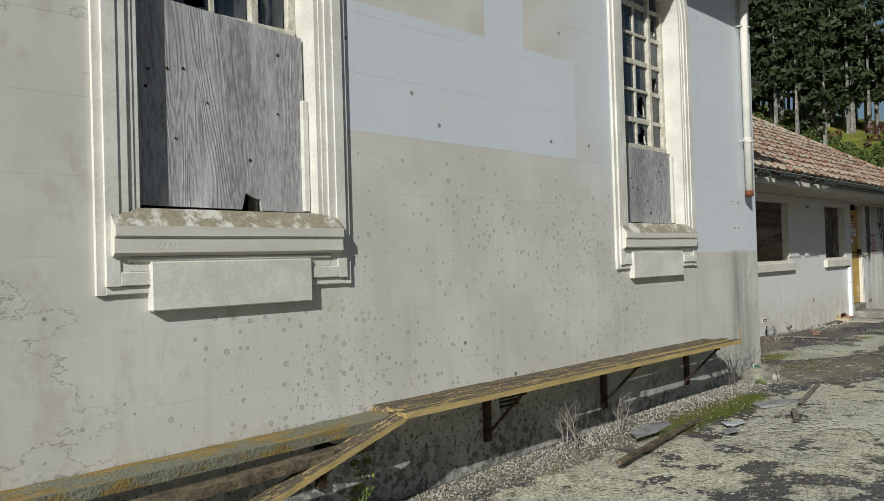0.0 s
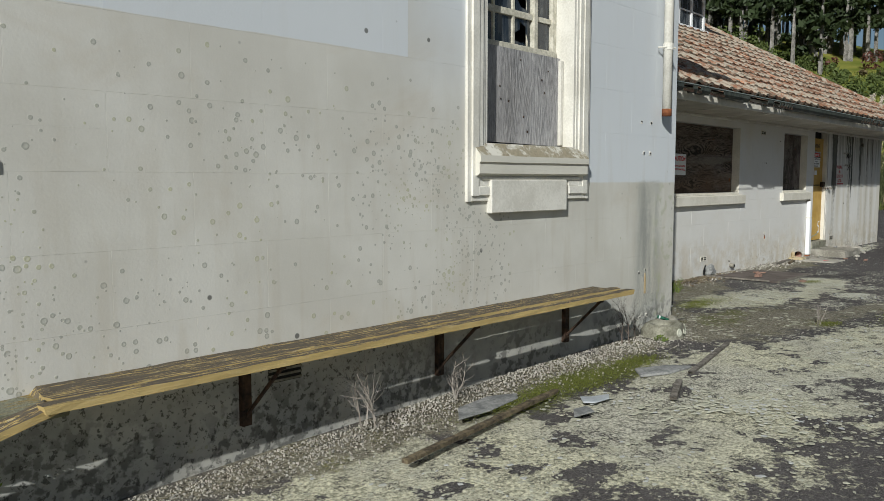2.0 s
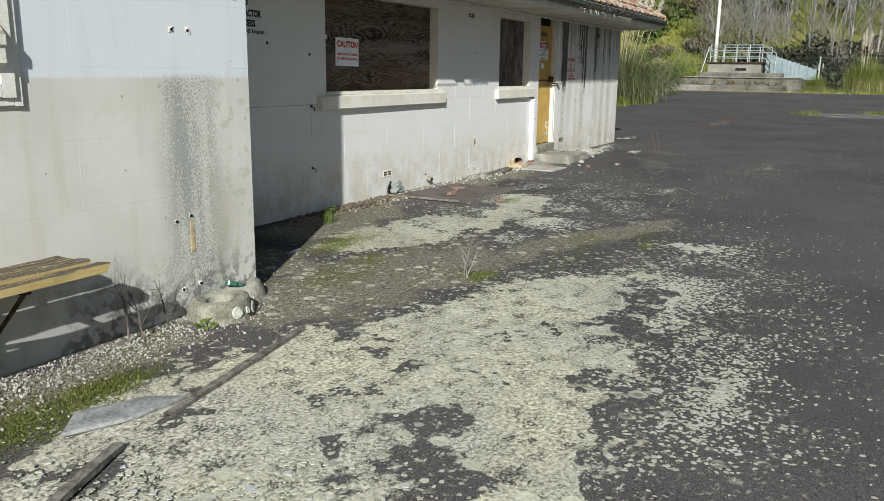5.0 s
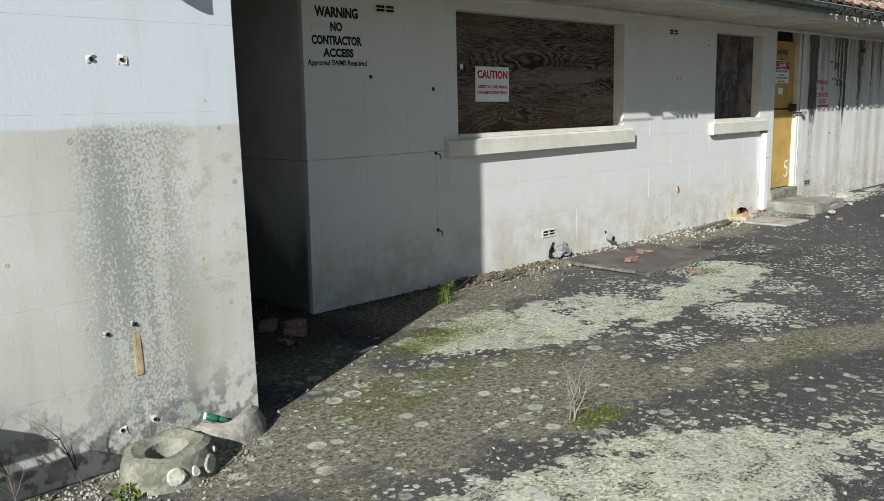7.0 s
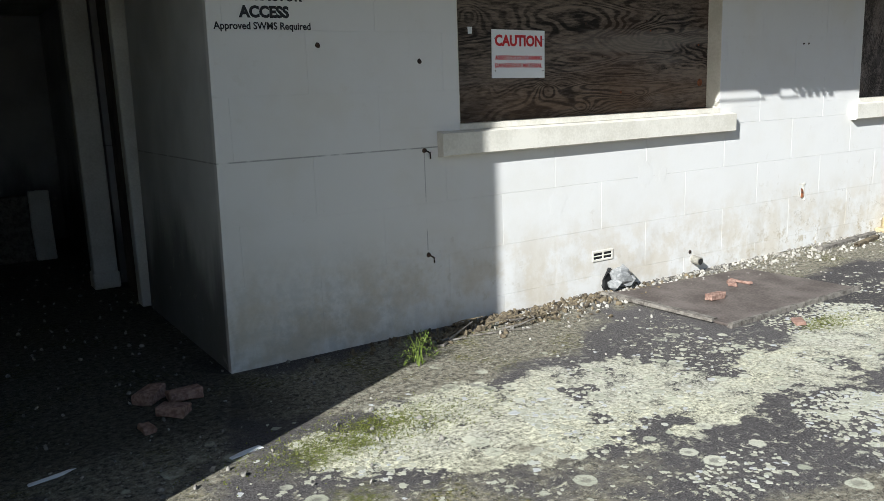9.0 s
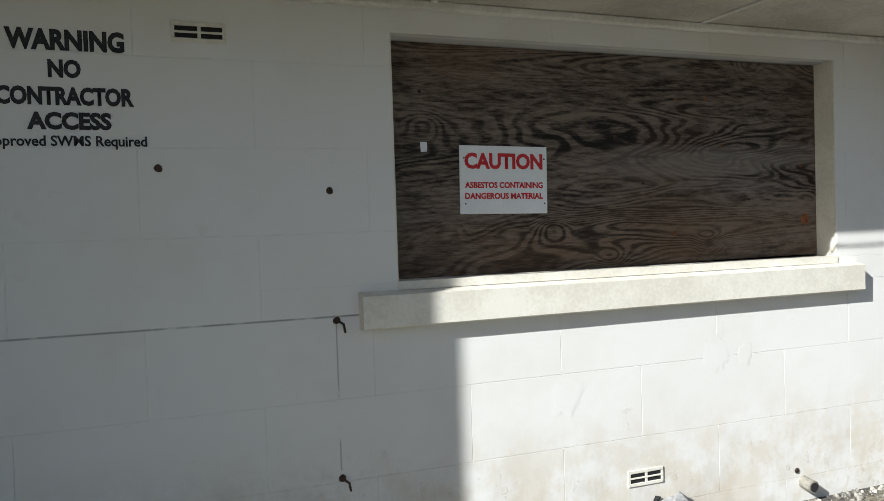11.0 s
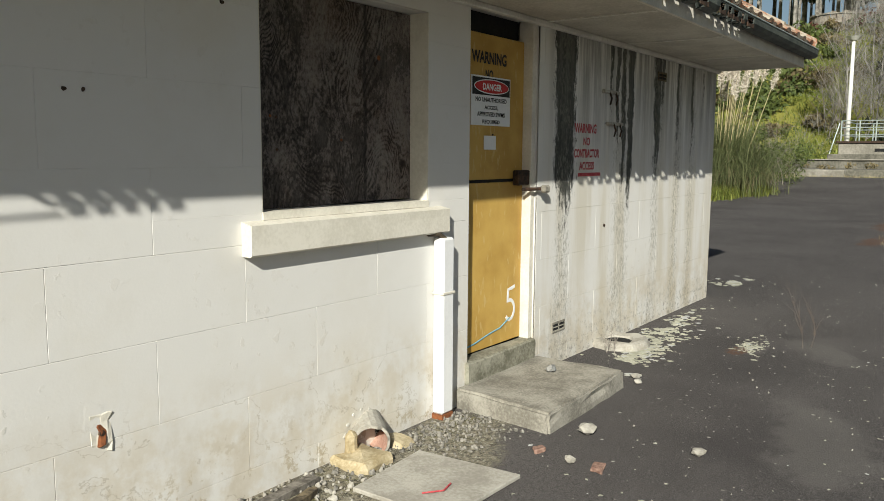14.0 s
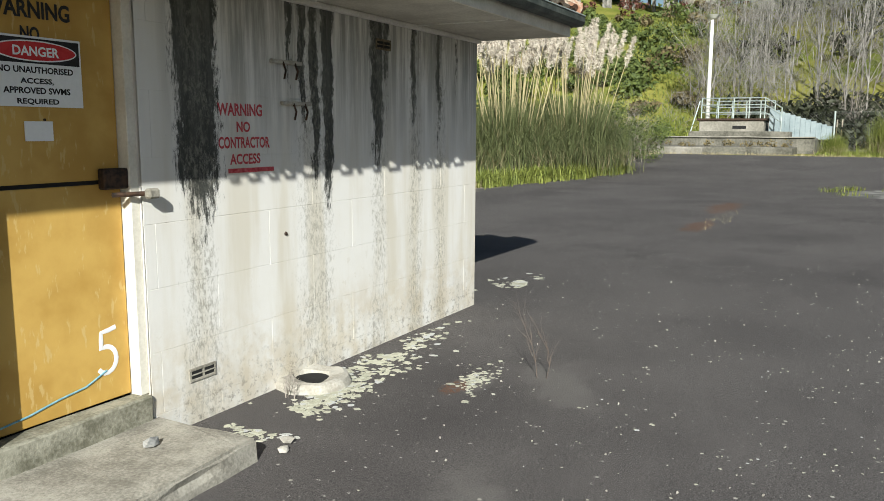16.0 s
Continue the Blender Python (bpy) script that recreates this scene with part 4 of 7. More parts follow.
def hall_window(name, x0, x1, board_top, label, wide_board, apron):
    w = thing(name, label, "window", kind="structure")
    zb = 1.265
    # stepped surround
    for o, i, d in ((0.19, 0.150, 0.022), (0.150, 0.085, 0.038), (0.085, 0.035, 0.030), (0.035, 0.0, 0.018)):
        part("surround", band(arch_outline(x0 - o, x1 + o, zb + 0.205 - o, SPRING), arch_outline(x0 - i, x1 + i, zb + 0.205 - o, SPRING), YA - d, YA + 0.02), "trim", w)
    # feet of the surround that turn in under the sill
    for s, xe in ((1, x0), (-1, x1)):
        for o, i, d in ((0.19, 0.150, 0.022), (0.150, 0.085, 0.038), (0.085, 0.035, 0.030)):
            a, b = sorted((xe - s * i, xe + s * 0.11))
            part("surround_foot", box_bm(a, b, YA - d, YA + 0.01, zb + 0.205 - o, zb + 0.205 - i, bevel=0.004), "trim", w)
    # reveals lined with plaster
    part("reveal", band(arch_outline(x0, x1, SILL_A, SPRING), arch_outline(x0 + 0.03, x1 - 0.03, SILL_A, SPRING), YA - 0.012, YA + 0.24), "trim", w)
    # sloped sill with a stepped nose
    prof = [(YA + 0.2, 1.46), (YA + 0.2, 1.705), (YA - 0.01, 1.69), (YA - 0.085, 1.60), (YA - 0.085, 1.555), (YA - 0.072, 1.545), (YA - 0.072, 1.475), (YA - 0.05, 1.46)]
    bm = prism(prof[2:] + [(YA + 0.0, 1.46)], "x", x0 - 0.125, x1 + 0.095)
    part("sill", rough(bm, 0.004, 12, 2), "trim_dirty", w, "lichen-covered sloping sill")
    part("sill_back", prism([(YA - 0.01, 1.46), (YA + 0.24, 1.46), (YA + 0.24, 1.705), (YA - 0.01, 1.69)], "x", x0 + 0.001, x1 - 0.001), "trim_dirty", w)
    part("sill_mould", box_bm(x0 - 0.05, x1 + 0.03, YA - 0.045, YA + 0.005, 1.43, 1.458, bevel=0.008), "trim", w)
    part("apron", box_bm(*apron, YA - 0.052, YA, 1.193, 1.432, bevel=0.006), "trim", w, "plain projecting apron panel")
    # timber window behind
    y = YA + 0.19
    part("jamb", box_bm(x0 + 0.03, x0 + 0.085, y - 0.03, y + 0.05, 1.70, 4.0, bevel=0.004), "window_paint", w)
    part("jamb", box_bm(x1 - 0.085, x1 - 0.03, y - 0.03, y + 0.05, 1.70, 4.0, bevel=0.004), "window_paint", w)
    a, b = x0 + 0.085, x1 - 0.085
    mull = b - 0.23
    part("mullion", box_bm(mull - 0.025, mull + 0.025, y - 0.035, y + 0.05, 1.70, 4.2, bevel=0.004), "window_paint", w)
    rails = [board_top + 0.0, board_top + 0.29, board_top + 0.58, board_top + 0.85, board_top + 1.12, board_top + 1.40, board_top + 1.68]
    lights = [(a, mull - 0.025, 3), (mull + 0.025, b, 1)]
    for k, zr in enumerate(rails):
        if zr < 4.2:
            hgt = 0.05 if k % 2 else 0.028
            part("transom", box_bm(a, mull - 0.026, y - 0.02, y + 0.03, zr - hgt / 2, zr + hgt / 2, bevel=0.003), "window_paint", w)
            part("transom", box_bm(mull + 0.026, b, y - 0.015, y + 0.03, zr - 0.02, zr + 0.02, bevel=0.003), "window_paint", w)
    rnd = random.Random(name)
    for p, q, n in lights:
        step = (q - p) / n
        for k in range(1, n):
            part("glazing_bar", box_bm(p + k * step - 0.012, p + k * step + 0.012, y - 0.018, y + 0.02, 1.72, 4.2), "window_paint", w)
        for k in range(n):
            for za, zc in zip(rails, rails[1:]):
                if za > 4.0:
                    continue
                gx0, gx1, gz0, gz1 = p + k * step + 0.012, p + (k + 1) * step - 0.012, za + 0.014, zc - 0.014
                bm = bmesh.new()
                if rnd.random() < 0.28:          # a broken pane: a ragged hole in the middle
                    m = 12
                    cx, cz = gx0 + (gx1 - gx0) * rnd.uniform(0.35, 0.65), gz0 + (gz1 - gz0) * rnd.uniform(0.35, 0.65)
                    out, inn = [], []
                    for j in range(m):
                        t = math.tau * j / m
                        dx, dz = math.cos(t), math.sin(t)
                        lim = min(((gx1 - cx) if dx > 0 else (gx0 - cx)) / dx if abs(dx) > 1e-6 else 9, ((gz1 - cz) if dz > 0 else (gz0 - cz)) / dz if abs(dz) > 1e-6 else 9)
                        out.append(bm.verts.new((cx + dx * lim, y, cz + dz * lim)))
                        f = rnd.uniform(0.3, 0.85)
                        inn.append(bm.verts.new((cx + dx * lim * f, y, cz + dz * lim * f)))
                    for j in range(m):
                        bm.faces.new((out[j], out[(j + 1) % m], inn[(j + 1) % m], inn[j]))
                    for f in bmesh.ops.extrude_face_region(bm, geom=bm.faces[:])["geom"]:
                        if isinstance(f, bmesh.types.BMVert):
                            f.co.y += 0.003
                else:
                    box(bm, gx0, gx1, y, y + 0.003, gz0, gz1)
                part("pane", bm, "glass", w, "dusty broken glass" if len(bm.verts if bm.is_valid else []) > 8 else "")
    # the plywood sheet screwed over the lower lights
    bx0, bx1 = x0 + 0.035, x1 - 0.04
    face = YA + (0.085 if wide_board else 0.112)
    pts = [(bx0, 1.712), (bx1, 1.70), (bx1 - 0.01, board_top), (bx0 + 0.005, board_top + 0.01)]
    if wide_board:
        pts = [(bx0, 1.715), (bx0 + 0.62, 1.708), (bx0 + 0.645, 1.80), (bx0 + 0.69, 1.775), (bx0 + 0.74, 1.765), (bx0 + 0.745, 1.705), (bx1, 1.70), (bx1 - 0.01, board_top), (bx0 + 0.005, board_top + 0.06)]
    part("plywood_sheet", prism(pts, "y", face, face + 0.018), "ply_grey", w, "grey weathered plywood sheet")
    part("batten", box_bm(bx1 - 0.035, bx1 + 0.005, face - 0.030, face - 0.001, 1.705, 2.35 if wide_board else board_top - 0.02, bevel=0.004), "trim", w)
    part("board_rail", box_bm(a - 0.04, b + 0.04, y - 0.045, y - 0.02, board_top + 0.005, board_top + 0.055, bevel=0.004), "window_paint", w)
    for k in range(9):
        bx, bz = rnd.uniform(bx0 + 0.08, bx1 - 0.08), rnd.uniform(1.76, board_top - 0.06)
        bm = bmesh.new()
        bmesh.ops.create_cone(bm, cap_ends=True, segments=7, radius1=rnd.uniform(0.006, 0.012), radius2=0.005, depth=0.006, matrix=pose(bx, face - 0.0025, bz, 90))
        part("screw", bm, "iron", w)
    return w


hall_window("window_1", *WIN_A[0], 2.72, "arched window with moulded surround, boarded with grey plywood", True, (-8.72, -7.768))
hall_window("window_2", *WIN_A[1], 2.40, "tall arched window with broken panes above a grey plywood board", False, (-4.225, -3.285))

# downpipe at the hall's corner
dp = thing("downpipe", "cream painted downpipe cut off above the ground", "downpipe", at=(-1.70, YA - 0.075, 2.02))
part("pipe", tube([(0, 0, 0.06), (0, 0, 1.3), (0, 0, 2.6)], 0.043, 12), "trim", dp, smooth=True)
part("pipe_end", tube([(0, 0, 0.0), (0, 0, 0.065)], 0.045, 12), "rust", dp, "rusted cut end", True)
for z in (0.62, 1.9):
    part("bracket", tube([(-0.09, 0.055, z), (-0.05, 0.0, z + 0.004), (0.05, -0.046, z), (0.07, 0.05, z)], 0.008, 6), "trim", dp)
part("collar", tube([(0, 0, 0.60), (0, 0, 0.66)], 0.048, 12), "trim", dp)

# ---- the low wing ----
WIN_B = [(1.52, 3.92, 1.235, 2.245), (5.81, 7.0, 1.245, 2.255)]
DOOR = (7.40, 8.22, -0.1, 2.37)
SOFF = 2.375
wall_b = thing("wall_wing_south", "white painted block wall with black runs and a splashed base", "wall", kind="structure")
holes_b = [*WIN_B, DOOR]
bm = bmesh.new()
T = 0.22
edges = [0.0, WIN_B[0][0], WIN_B[0][1], WIN_B[1][0], WIN_B[1][1], DOOR[0], DOOR[1], XB]
for i in range(0, 8, 2):
    box(bm, edges[i], edges[i + 1], 0.002, T, -0.1, SOFF)
for x0, x1, z0, z1 in holes_b:
    if z0 > 0:
        box(bm, x0, x1, 0.002, T, -0.1, z0)
    if z1 < SOFF:
        box(bm, x0, x1, 0.002, T, z1, SOFF)
LEAN = 0.045                   # the corner by the passage leans in by this much at its top


def leaning(bm):
    for v in bm.verts:
        if v.co.x < 0.002:
            v.co.x += LEAN * (v.co.z + 0.05) / (SOFF + 0.05)
    return bm


part("wall_core", leaning(bm), "wing", wall_b)
east_b = thing("wall_wing_east", "plain end wall of the low wing", "wall", kind="structure",
               bm=box_bm(XB - 0.22, XB, T, 7.4, -0.1, SOFF), material="wing")
part("corner_face", box_bm(XB, XB + 0.001, 0, T, -0.1, SOFF), "wing", east_b)
west_b = thing("wall_wing_west", "grey grimy side wall along the dark passage", "wall", kind="structure",
               bm=leaning(box_bm(0.0, 0.22, T, 1.75, -0.1, SOFF)), material="wing")
part("corner_face", leaning(box_bm(-0.001, 0.0, 0, T, -0.1, SOFF)), "wing", west_b)
thing("wall_wing_north", "plain rear wall of the low wing", "wall", kind="structure", bm=box_bm(0.0, XB, 7.2, 7.4, -0.1, SOFF), material="wing")
thing("wall_inner", "dark inner wall behind the passage", "wall", kind="structure", bm=box_bm(0.0, 0.22, 2.75, 7.2, -0.1, SOFF), material="wing")
thing("wall_passage_end", "grey wall that closes the passage", "wall", kind="structure", bm=box_bm(XA, 0.0, 5.6, 5.8, -0.1, SOFF), material="wing")

# passage: door posts, dark door and a box at the back
frame_b = thing("door_frame", "grey painted door posts in the dark passage", "door frame", at=(0, 0, 0))
part("post", box_bm(-0.05, 0.12, 1.80, 1.92, 0, SOFF, bevel=0.008), "trim", frame_b)
part("post", box_bm(-0.22, -0.04, 2.62, 2.76, 0, SOFF, bevel=0.008), "trim", frame_b)
part("stop", box_bm(0.02, 0.14, 1.92, 2.6, 0, SOFF), "bark_dark", frame_b, "dark brown door leaf")
part("foot_block", box_bm(-0.23, -0.03, 2.60, 2.78, 0, 0.13, bevel=0.01), "trim", frame_b)
bx = thing("stone_block", "pale upright slab against the passage wall", "slab", at=(-0.75, 4.4, 0))
part("slab", rough(box_bm(-0.45, 0.30, -0.06, 0.06, 0, 0.62, bevel=0.01), 0.012, 5, 1), "wood_grey", bx)
part("edge", rough(box_bm(0.30, 0.48, -0.10, 0.07, 0, 0.66, bevel=0.01), 0.015, 6, 1), "trim", bx)

# boarded windows of the wing
for k, (x0, x1, z0, z1) in enumerate(WIN_B):
    w = thing(("window_3", "window_4")[k], ("wide recessed window boarded with dark weathered plywood", "narrow recessed window boarded with stained plywood")[k], "window", kind="structure")
    part("plywood_sheet", prism([(x0 - 0.0, z0 + 0.0), (x1 - 0.002, z0 + 0.015), (x1 - 0.004, z1 - 0.004), (x0, z1 - 0.002)], "y", 0.125, 0.145), ("ply_dark", "ply_black")[k], w)
    e = (0.165, 0.115)[k]
    out = 0.063
    bm = prism([(-out, z0 - 0.045), (-out, z0 - 0.17), (-out + 0.01, z0 - 0.178), (D - 0.002, z0 - 0.178), (D - 0.002, z0 - 0.03), (0.0, z0 - 0.032)], "x", x0 - e, x1 + (0.125 if k == 0 else 0.12))
    part("sill", rough(bm, 0.003, 9, 2), "sill", w, "thick painted concrete sill")
    part("sill_back", box_bm(x0 + 0.001, x1 - 0.001, -0.006, 0.124, z0 - 0.03, z0 + 0.004), "sill", w)
    for s, xe in ((1, x0), (-1, x1)):
        a, b = sorted((xe, xe + s * 0.006))
        part("reveal", box_bm(a, b, 0.002, 0.124, z0, z1), "sill", w)
    rnd = random.Random(k + 3)
    for j in range(10 if k == 0 else 6):
        bm = bmesh.new()
        bmesh.ops.create_cone(bm, cap_ends=True, segments=7, radius1=rnd.uniform(0.006, 0.016), radius2=0.005, depth=0.006, matrix=pose(rnd.uniform(x0 + 0.1, x1 - 0.1), 0.1225, rnd.uniform(z0 + 0.1, z1 - 0.1), 90))
        part("screw", bm, "rust" if j % 2 else "iron", w)
    if k == 0:
        bm = bmesh.new()
        bmesh.ops.create_cone(bm, cap_ends=True, segments=9, radius1=0.030, radius2=0.022, depth=0.006, matrix=pose(x1 - 0.085, 0.1225, z0 + 0.2, 90))
        part("knot", bm, "rust", w, "orange resin knot")
        part("bird_lime", rough(box_bm(x0 + 0.165, x0 + 0.19, 0.119, 0.125, z0 + 0.545, z0 + 0.585), 0.006, 30, 1), "white", w)

# door with its frame
dr = thing("door_1", "ochre yellow painted door, shut, with a white 5", "door", kind="structure")
part("door_leaf", box_bm(DOOR[0] + 0.03, 8.16, 0.085, 0.12, 1.345, 2.235, bevel=0.003), "door", dr)
part("door_leaf", box_bm(DOOR[0] + 0.03, 8.16, 0.082, 0.12, 0.262, 1.325, bevel=0.003), "door", dr)
part("seam_bar", box_bm(DOOR[0] + 0.03, 8.16, 0.095, 0.118, 1.325, 1.345), "dark", dr)
part("door_frame", box_bm(8.165, DOOR[1], 0.02, 0.13, 0.25, 2.37, bevel=0.004), "sill", dr)
part("door_frame", box_bm(DOOR[0], DOOR[0] + 0.026, 0.05, 0.13, 0.25, 2.37, bevel=0.004), "sill", dr)
# near-black sheets paint the shade over and behind the door leaves
part("fanlight", box_bm(DOOR[0] + 0.03, 8.16, 0.14, 0.16, 2.24, 2.37), "dark", dr, "near-black sheet for the shade in the gap over the door")
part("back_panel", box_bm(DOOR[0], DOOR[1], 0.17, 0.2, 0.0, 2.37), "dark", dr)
hasp = part("hasp", box_bm(8.03, 8.20, 0.03, 0.083, 1.30, 1.40, bevel=0.008), "iron", dr, "dark iron hasp box")
part("bolt", tube([(8.06, 0.02, 1.275), (8.24, -0.04, 1.275)], 0.012, 8), "iron", hasp)
part("padlock", box_bm(8.2, 8.27, -0.075, -0.03, 1.25, 1.30, bevel=0.01), "concrete", hasp)
writing("stencil", [("WARNING", 7.735, 2.06, 0.075, 0.40), ("NO", 7.735, 1.965, 0.06, 0.09)], "black", dr, (0, 0.083, 0), 0.034)
bow = [(8.022 + 0.058 * math.cos(radians(a)), 0.081, 0.468 + 0.066 * math.sin(radians(a))) for a in range(118, -160, -20)]
bm = tube([(8.085, 0.081, 0.622), (8.04, 0.081, 0.612), (8.0, 0.081, 0.608), (7.997, 0.081, 0.57), *bow], 0.013, 6)
for v in bm.verts:
    v.co.y = 0.081 + (v.co.y - 0.081) * 0.12
part("numeral", bm, "white", dr, "sprayed white 5")
part("spray_line", tube([(7.45, 0.081, 0.30), (7.6, 0.081, 0.315), (7.75, 0.081, 0.345), (7.9, 0.081, 0.365), (8.02, 0.081, 0.415)], 0.005, 6), "blue_spray", dr, "sprayed blue line")

# notices
sg = thing("caution_sign", "white metal sign with red CAUTION asbestos lettering", "sign", at=(2.075, 0.119, 1.655))
part("plate", box_bm(-0.215, 0.215, -0.002, 0.004, -0.15, 0.15, bevel=0.001), "white", sg)
writing("lettering", [("CAUTION", 0, 0.052, 0.072, 0.385), ("ASBESTOS CONTAINING", 0, -0.035, 0.028, 0.385), ("DANGEROUS MATERIAL", 0, -0.083, 0.028, 0.385)], "red", sg, (0, -0.003, 0), 0.045)
for x, z in ((-0.195, 0.095), (0.2, 0.095), (-0.19, -0.105), (0.2, -0.105)):
    part("screw", tube([(x, -0.004, z), (x, 0.002, z)], 0.004, 6), "iron", sg)
sg.rotation_euler = (0, radians(0.8), 0)
dg = thing("danger_sign", "white danger sign with red oval on the door", "sign", at=(7.75, 0.078, 1.83))
part("plate", box_bm(-0.225, 0.225, -0.002, 0.004, -0.15, 0.15, bevel=0.001), "white", dg)
part("band", box_bm(-0.215, 0.215, -0.004, -0.0025, 0.035, 0.14), "black", dg)
bm = bmesh.new()
bmesh.ops.create_cone(bm, cap_ends=True, segments=32, radius1=1, radius2=1, depth=0.002, matrix=pose(0, -0.0055, 0.0875, 90) @ Matrix.Diagonal((0.2, 0.045, 1, 1)))
part("oval_rim", bm, "white", dg)
bm = bmesh.new()
bmesh.ops.create_cone(bm, cap_ends=True, segments=32, radius1=1, radius2=1, depth=0.002, matrix=pose(0, -0.0075, 0.0875, 90) @ Matrix.Diagonal((0.192, 0.039, 1, 1)))
part("oval", bm, "red", dg)
writing("heading", [("DANGER", 0, 0.067, 0.042, 0.22)], "white", dg, (0, -0.0095, 0), 0.03)
writing("lettering", [("NO UNAUTHORISED", 0, -0.005, 0.028, 0.36), ("ACCESS,", 0, -0.05, 0.028, 0.16), ("APPROVED SWMS", 0, -0.093, 0.028, 0.32), ("REQUIRED", 0, -0.137, 0.028, 0.2)], "black", dg, (0, -0.003, 0), 0.034)
pp = thing("paper_note", "small blank white paper pinned to the door", "paper", at=(7.745, 0.079, 1.575))
part("sheet", box_bm(-0.068, 0.068, -0.001, 0.002, -0.043, 0.043), "white", pp)
part("pin", tube([(0.03, -0.004, 0.05), (0.03, 0.003, 0.05)], 0.006, 6), "iron", pp)
st = thing("stencilled_warning", "black stencilled contractor warning on the white wall", "wall stencil", at=(0, 0, 0))
writing("heading", [("WARNING", 0.333, 2.115, 0.075, 0.38), ("NO", 0.325, 2.02, 0.065, 0.105), ("CONTRACTOR", 0.328, 1.925, 0.065, 0.44), ("ACCESS", 0.335, 1.84, 0.062, 0.27)], "black", st, (0, -0.002, 0), 0.05)
writing("small_line", [("Approved SWMS Required", 0.326, 1.78, 0.036, 0.52)], "black", st, (0, -0.002, 0), 0.026)
st2 = thing("stencilled_warning", "faded red stencilled contractor warning on the stained wall", "wall stencil", at=(0, 0, 0))
writing("heading", [("WARNING", 8.93, 1.665, 0.07, 0.36), ("NO", 8.95, 1.575, 0.06, 0.11), ("CONTRACTOR", 8.96, 1.485, 0.065, 0.42), ("ACCESS", 8.96, 1.395, 0.06, 0.25)], "red_faded", st2, (0, -0.002, 0), 0.03)
part("illegible_line", box_bm(8.82, 9.2, -0.003, -0.001, 1.345, 1.37), "red_faded", st2)

# air bricks, hooks and holes in the wall
def vent(x, z, label, material="sill"):
    v = thing("air_vent", label, "vent", "air vents in the wing wall", at=(x, 0, z))
    # the shade in the slots is a near-black plate
    part("backing", box_bm(-0.092, 0.092, -0.002, 0.008, -0.034, 0.034), "dark", v)
    for z0, z1 in ((-0.038, -0.022), (-0.004, 0.004), (0.022, 0.038)):
        part("slat", box_bm(-0.097, 0.097, -0.007, 0.004, z0, z1, bevel=0.002), material, v)
    for x0 in (-0.097, -0.004, 0.085):
        part("upright", box_bm(x0, x0 + 0.012, -0.006, 0.004, -0.0215, 0.0215), material, v)


vent(2.70, 0.265, "small slotted vent low in the white wall")
vent(8.57, 0.272, "small slotted vent beside the doorstep", "concrete")
vent(0.78, 2.20, "small slotted vent high under the soffit")
vent(4.85, 2.213, "small slotted vent high under the soffit")
vent(10.42, 2.19, "small slotted vent among black runs", "bare_slat")
for k, (x, z) in enumerate(((1.252, 1.612), (1.262, 1.10), (1.262, 0.47), (5.03, 0.49), (9.30, 0.955), (4.95, 1.716), (5.02, 1.716), (0.62, 1.70), (3.62, 0.16), (5.62, 2.1))):
    bm = bmesh.new()
    bmesh.ops.create_cone(bm, cap_ends=True, segments=9, radius1=0.009 if k in (5, 6, 9) else 0.016, radius2=0.006 if k in (5, 6, 9) else 0.011, depth=0.01, matrix=pose(x, -0.003, z, 90) @ pose(0, 0, 0, 0, 0, 20 * k))
    h = thing("wall_fixing", "dark rusted stub of a fixing in the wall", "fixing", "fixings left in the wall", bm=rough(bm, 0.004, 40), material="iron")
    if k in (1, 2):
        part("wire", tube([(x, -0.01, z), (x + 0.02, -0.03, z - 0.015), (x + 0.028, -0.02, z - 0.05)], 0.005, 6), "iron", h)
    if k == 3:
        part("flaked_rim", rough(box_bm(x - 0.045, x + 0.04, -0.004, 0.003, z - 0.075, z + 0.07, bevel=0.003), 0.016, 23, 3), "sill", h, "flaked white paint round the hole")
        part("rust_scar", rough(box_bm(x - 0.016, x + 0.018, -0.008, 0.004, z - 0.05, z + 0.035, bevel=0.006), 0.014, 26, 2), "rust", h)
for k, (x, z) in enumerate(((-2.03, 1.955), (-1.85, 1.95), (-1.98, 1.675), (-1.86, 1.675), (-1.905, 0.60), (-2.02, 0.58), (-2.0, 0.16), (-1.86, 0.17))):
    bm = bmesh.new()
    bmesh.ops.create_cone(bm, cap_ends=True, segments=9, radius1=0.010, radius2=0.008, depth=0.008, matrix=pose(x, YA - 0.003, z, 90))
    h = thing("wall_fixing", "dark bolt hole with flaked plaster in the hall wall", "fixing", "fixings left in the wall", bm=rough(bm, 0.003, 40), material="dark")
    part("flaked_rim", rough(box_bm(x - 0.018, x + 0.018, YA - 0.002, YA + 0.002, z - 0.014, z + 0.015), 0.012, 35, 2), "trim", h)
    if k == 4:
        part("rust_run", rough(box_bm(x - 0.014, x + 0.014, YA - 0.0025, YA + 0.002, z - 0.22, z - 0.03), 0.006, 30, 2), "tan_run", h, "ochre rust run")
for x, z in ((9.33, 1.985), (9.42, 1.745)):
    hk = thing("wall_hook", "pale metal hook bar fixed to the wall", "hook", "hook bars on the stained wall", at=(x, 0, z))
    part("bar", box_bm(-0.15, 0.13, -0.03, -0.004, -0.012, 0.012, bevel=0.004), "concrete_pale", hk)
    for dx in (-0.05, 0.06):
        part("hook", tube([(dx, -0.025, 0), (dx + 0.008, -0.04, -0.05), (dx + 0.004, -0.03, -0.10)], 0.007, 6), "iron", hk)
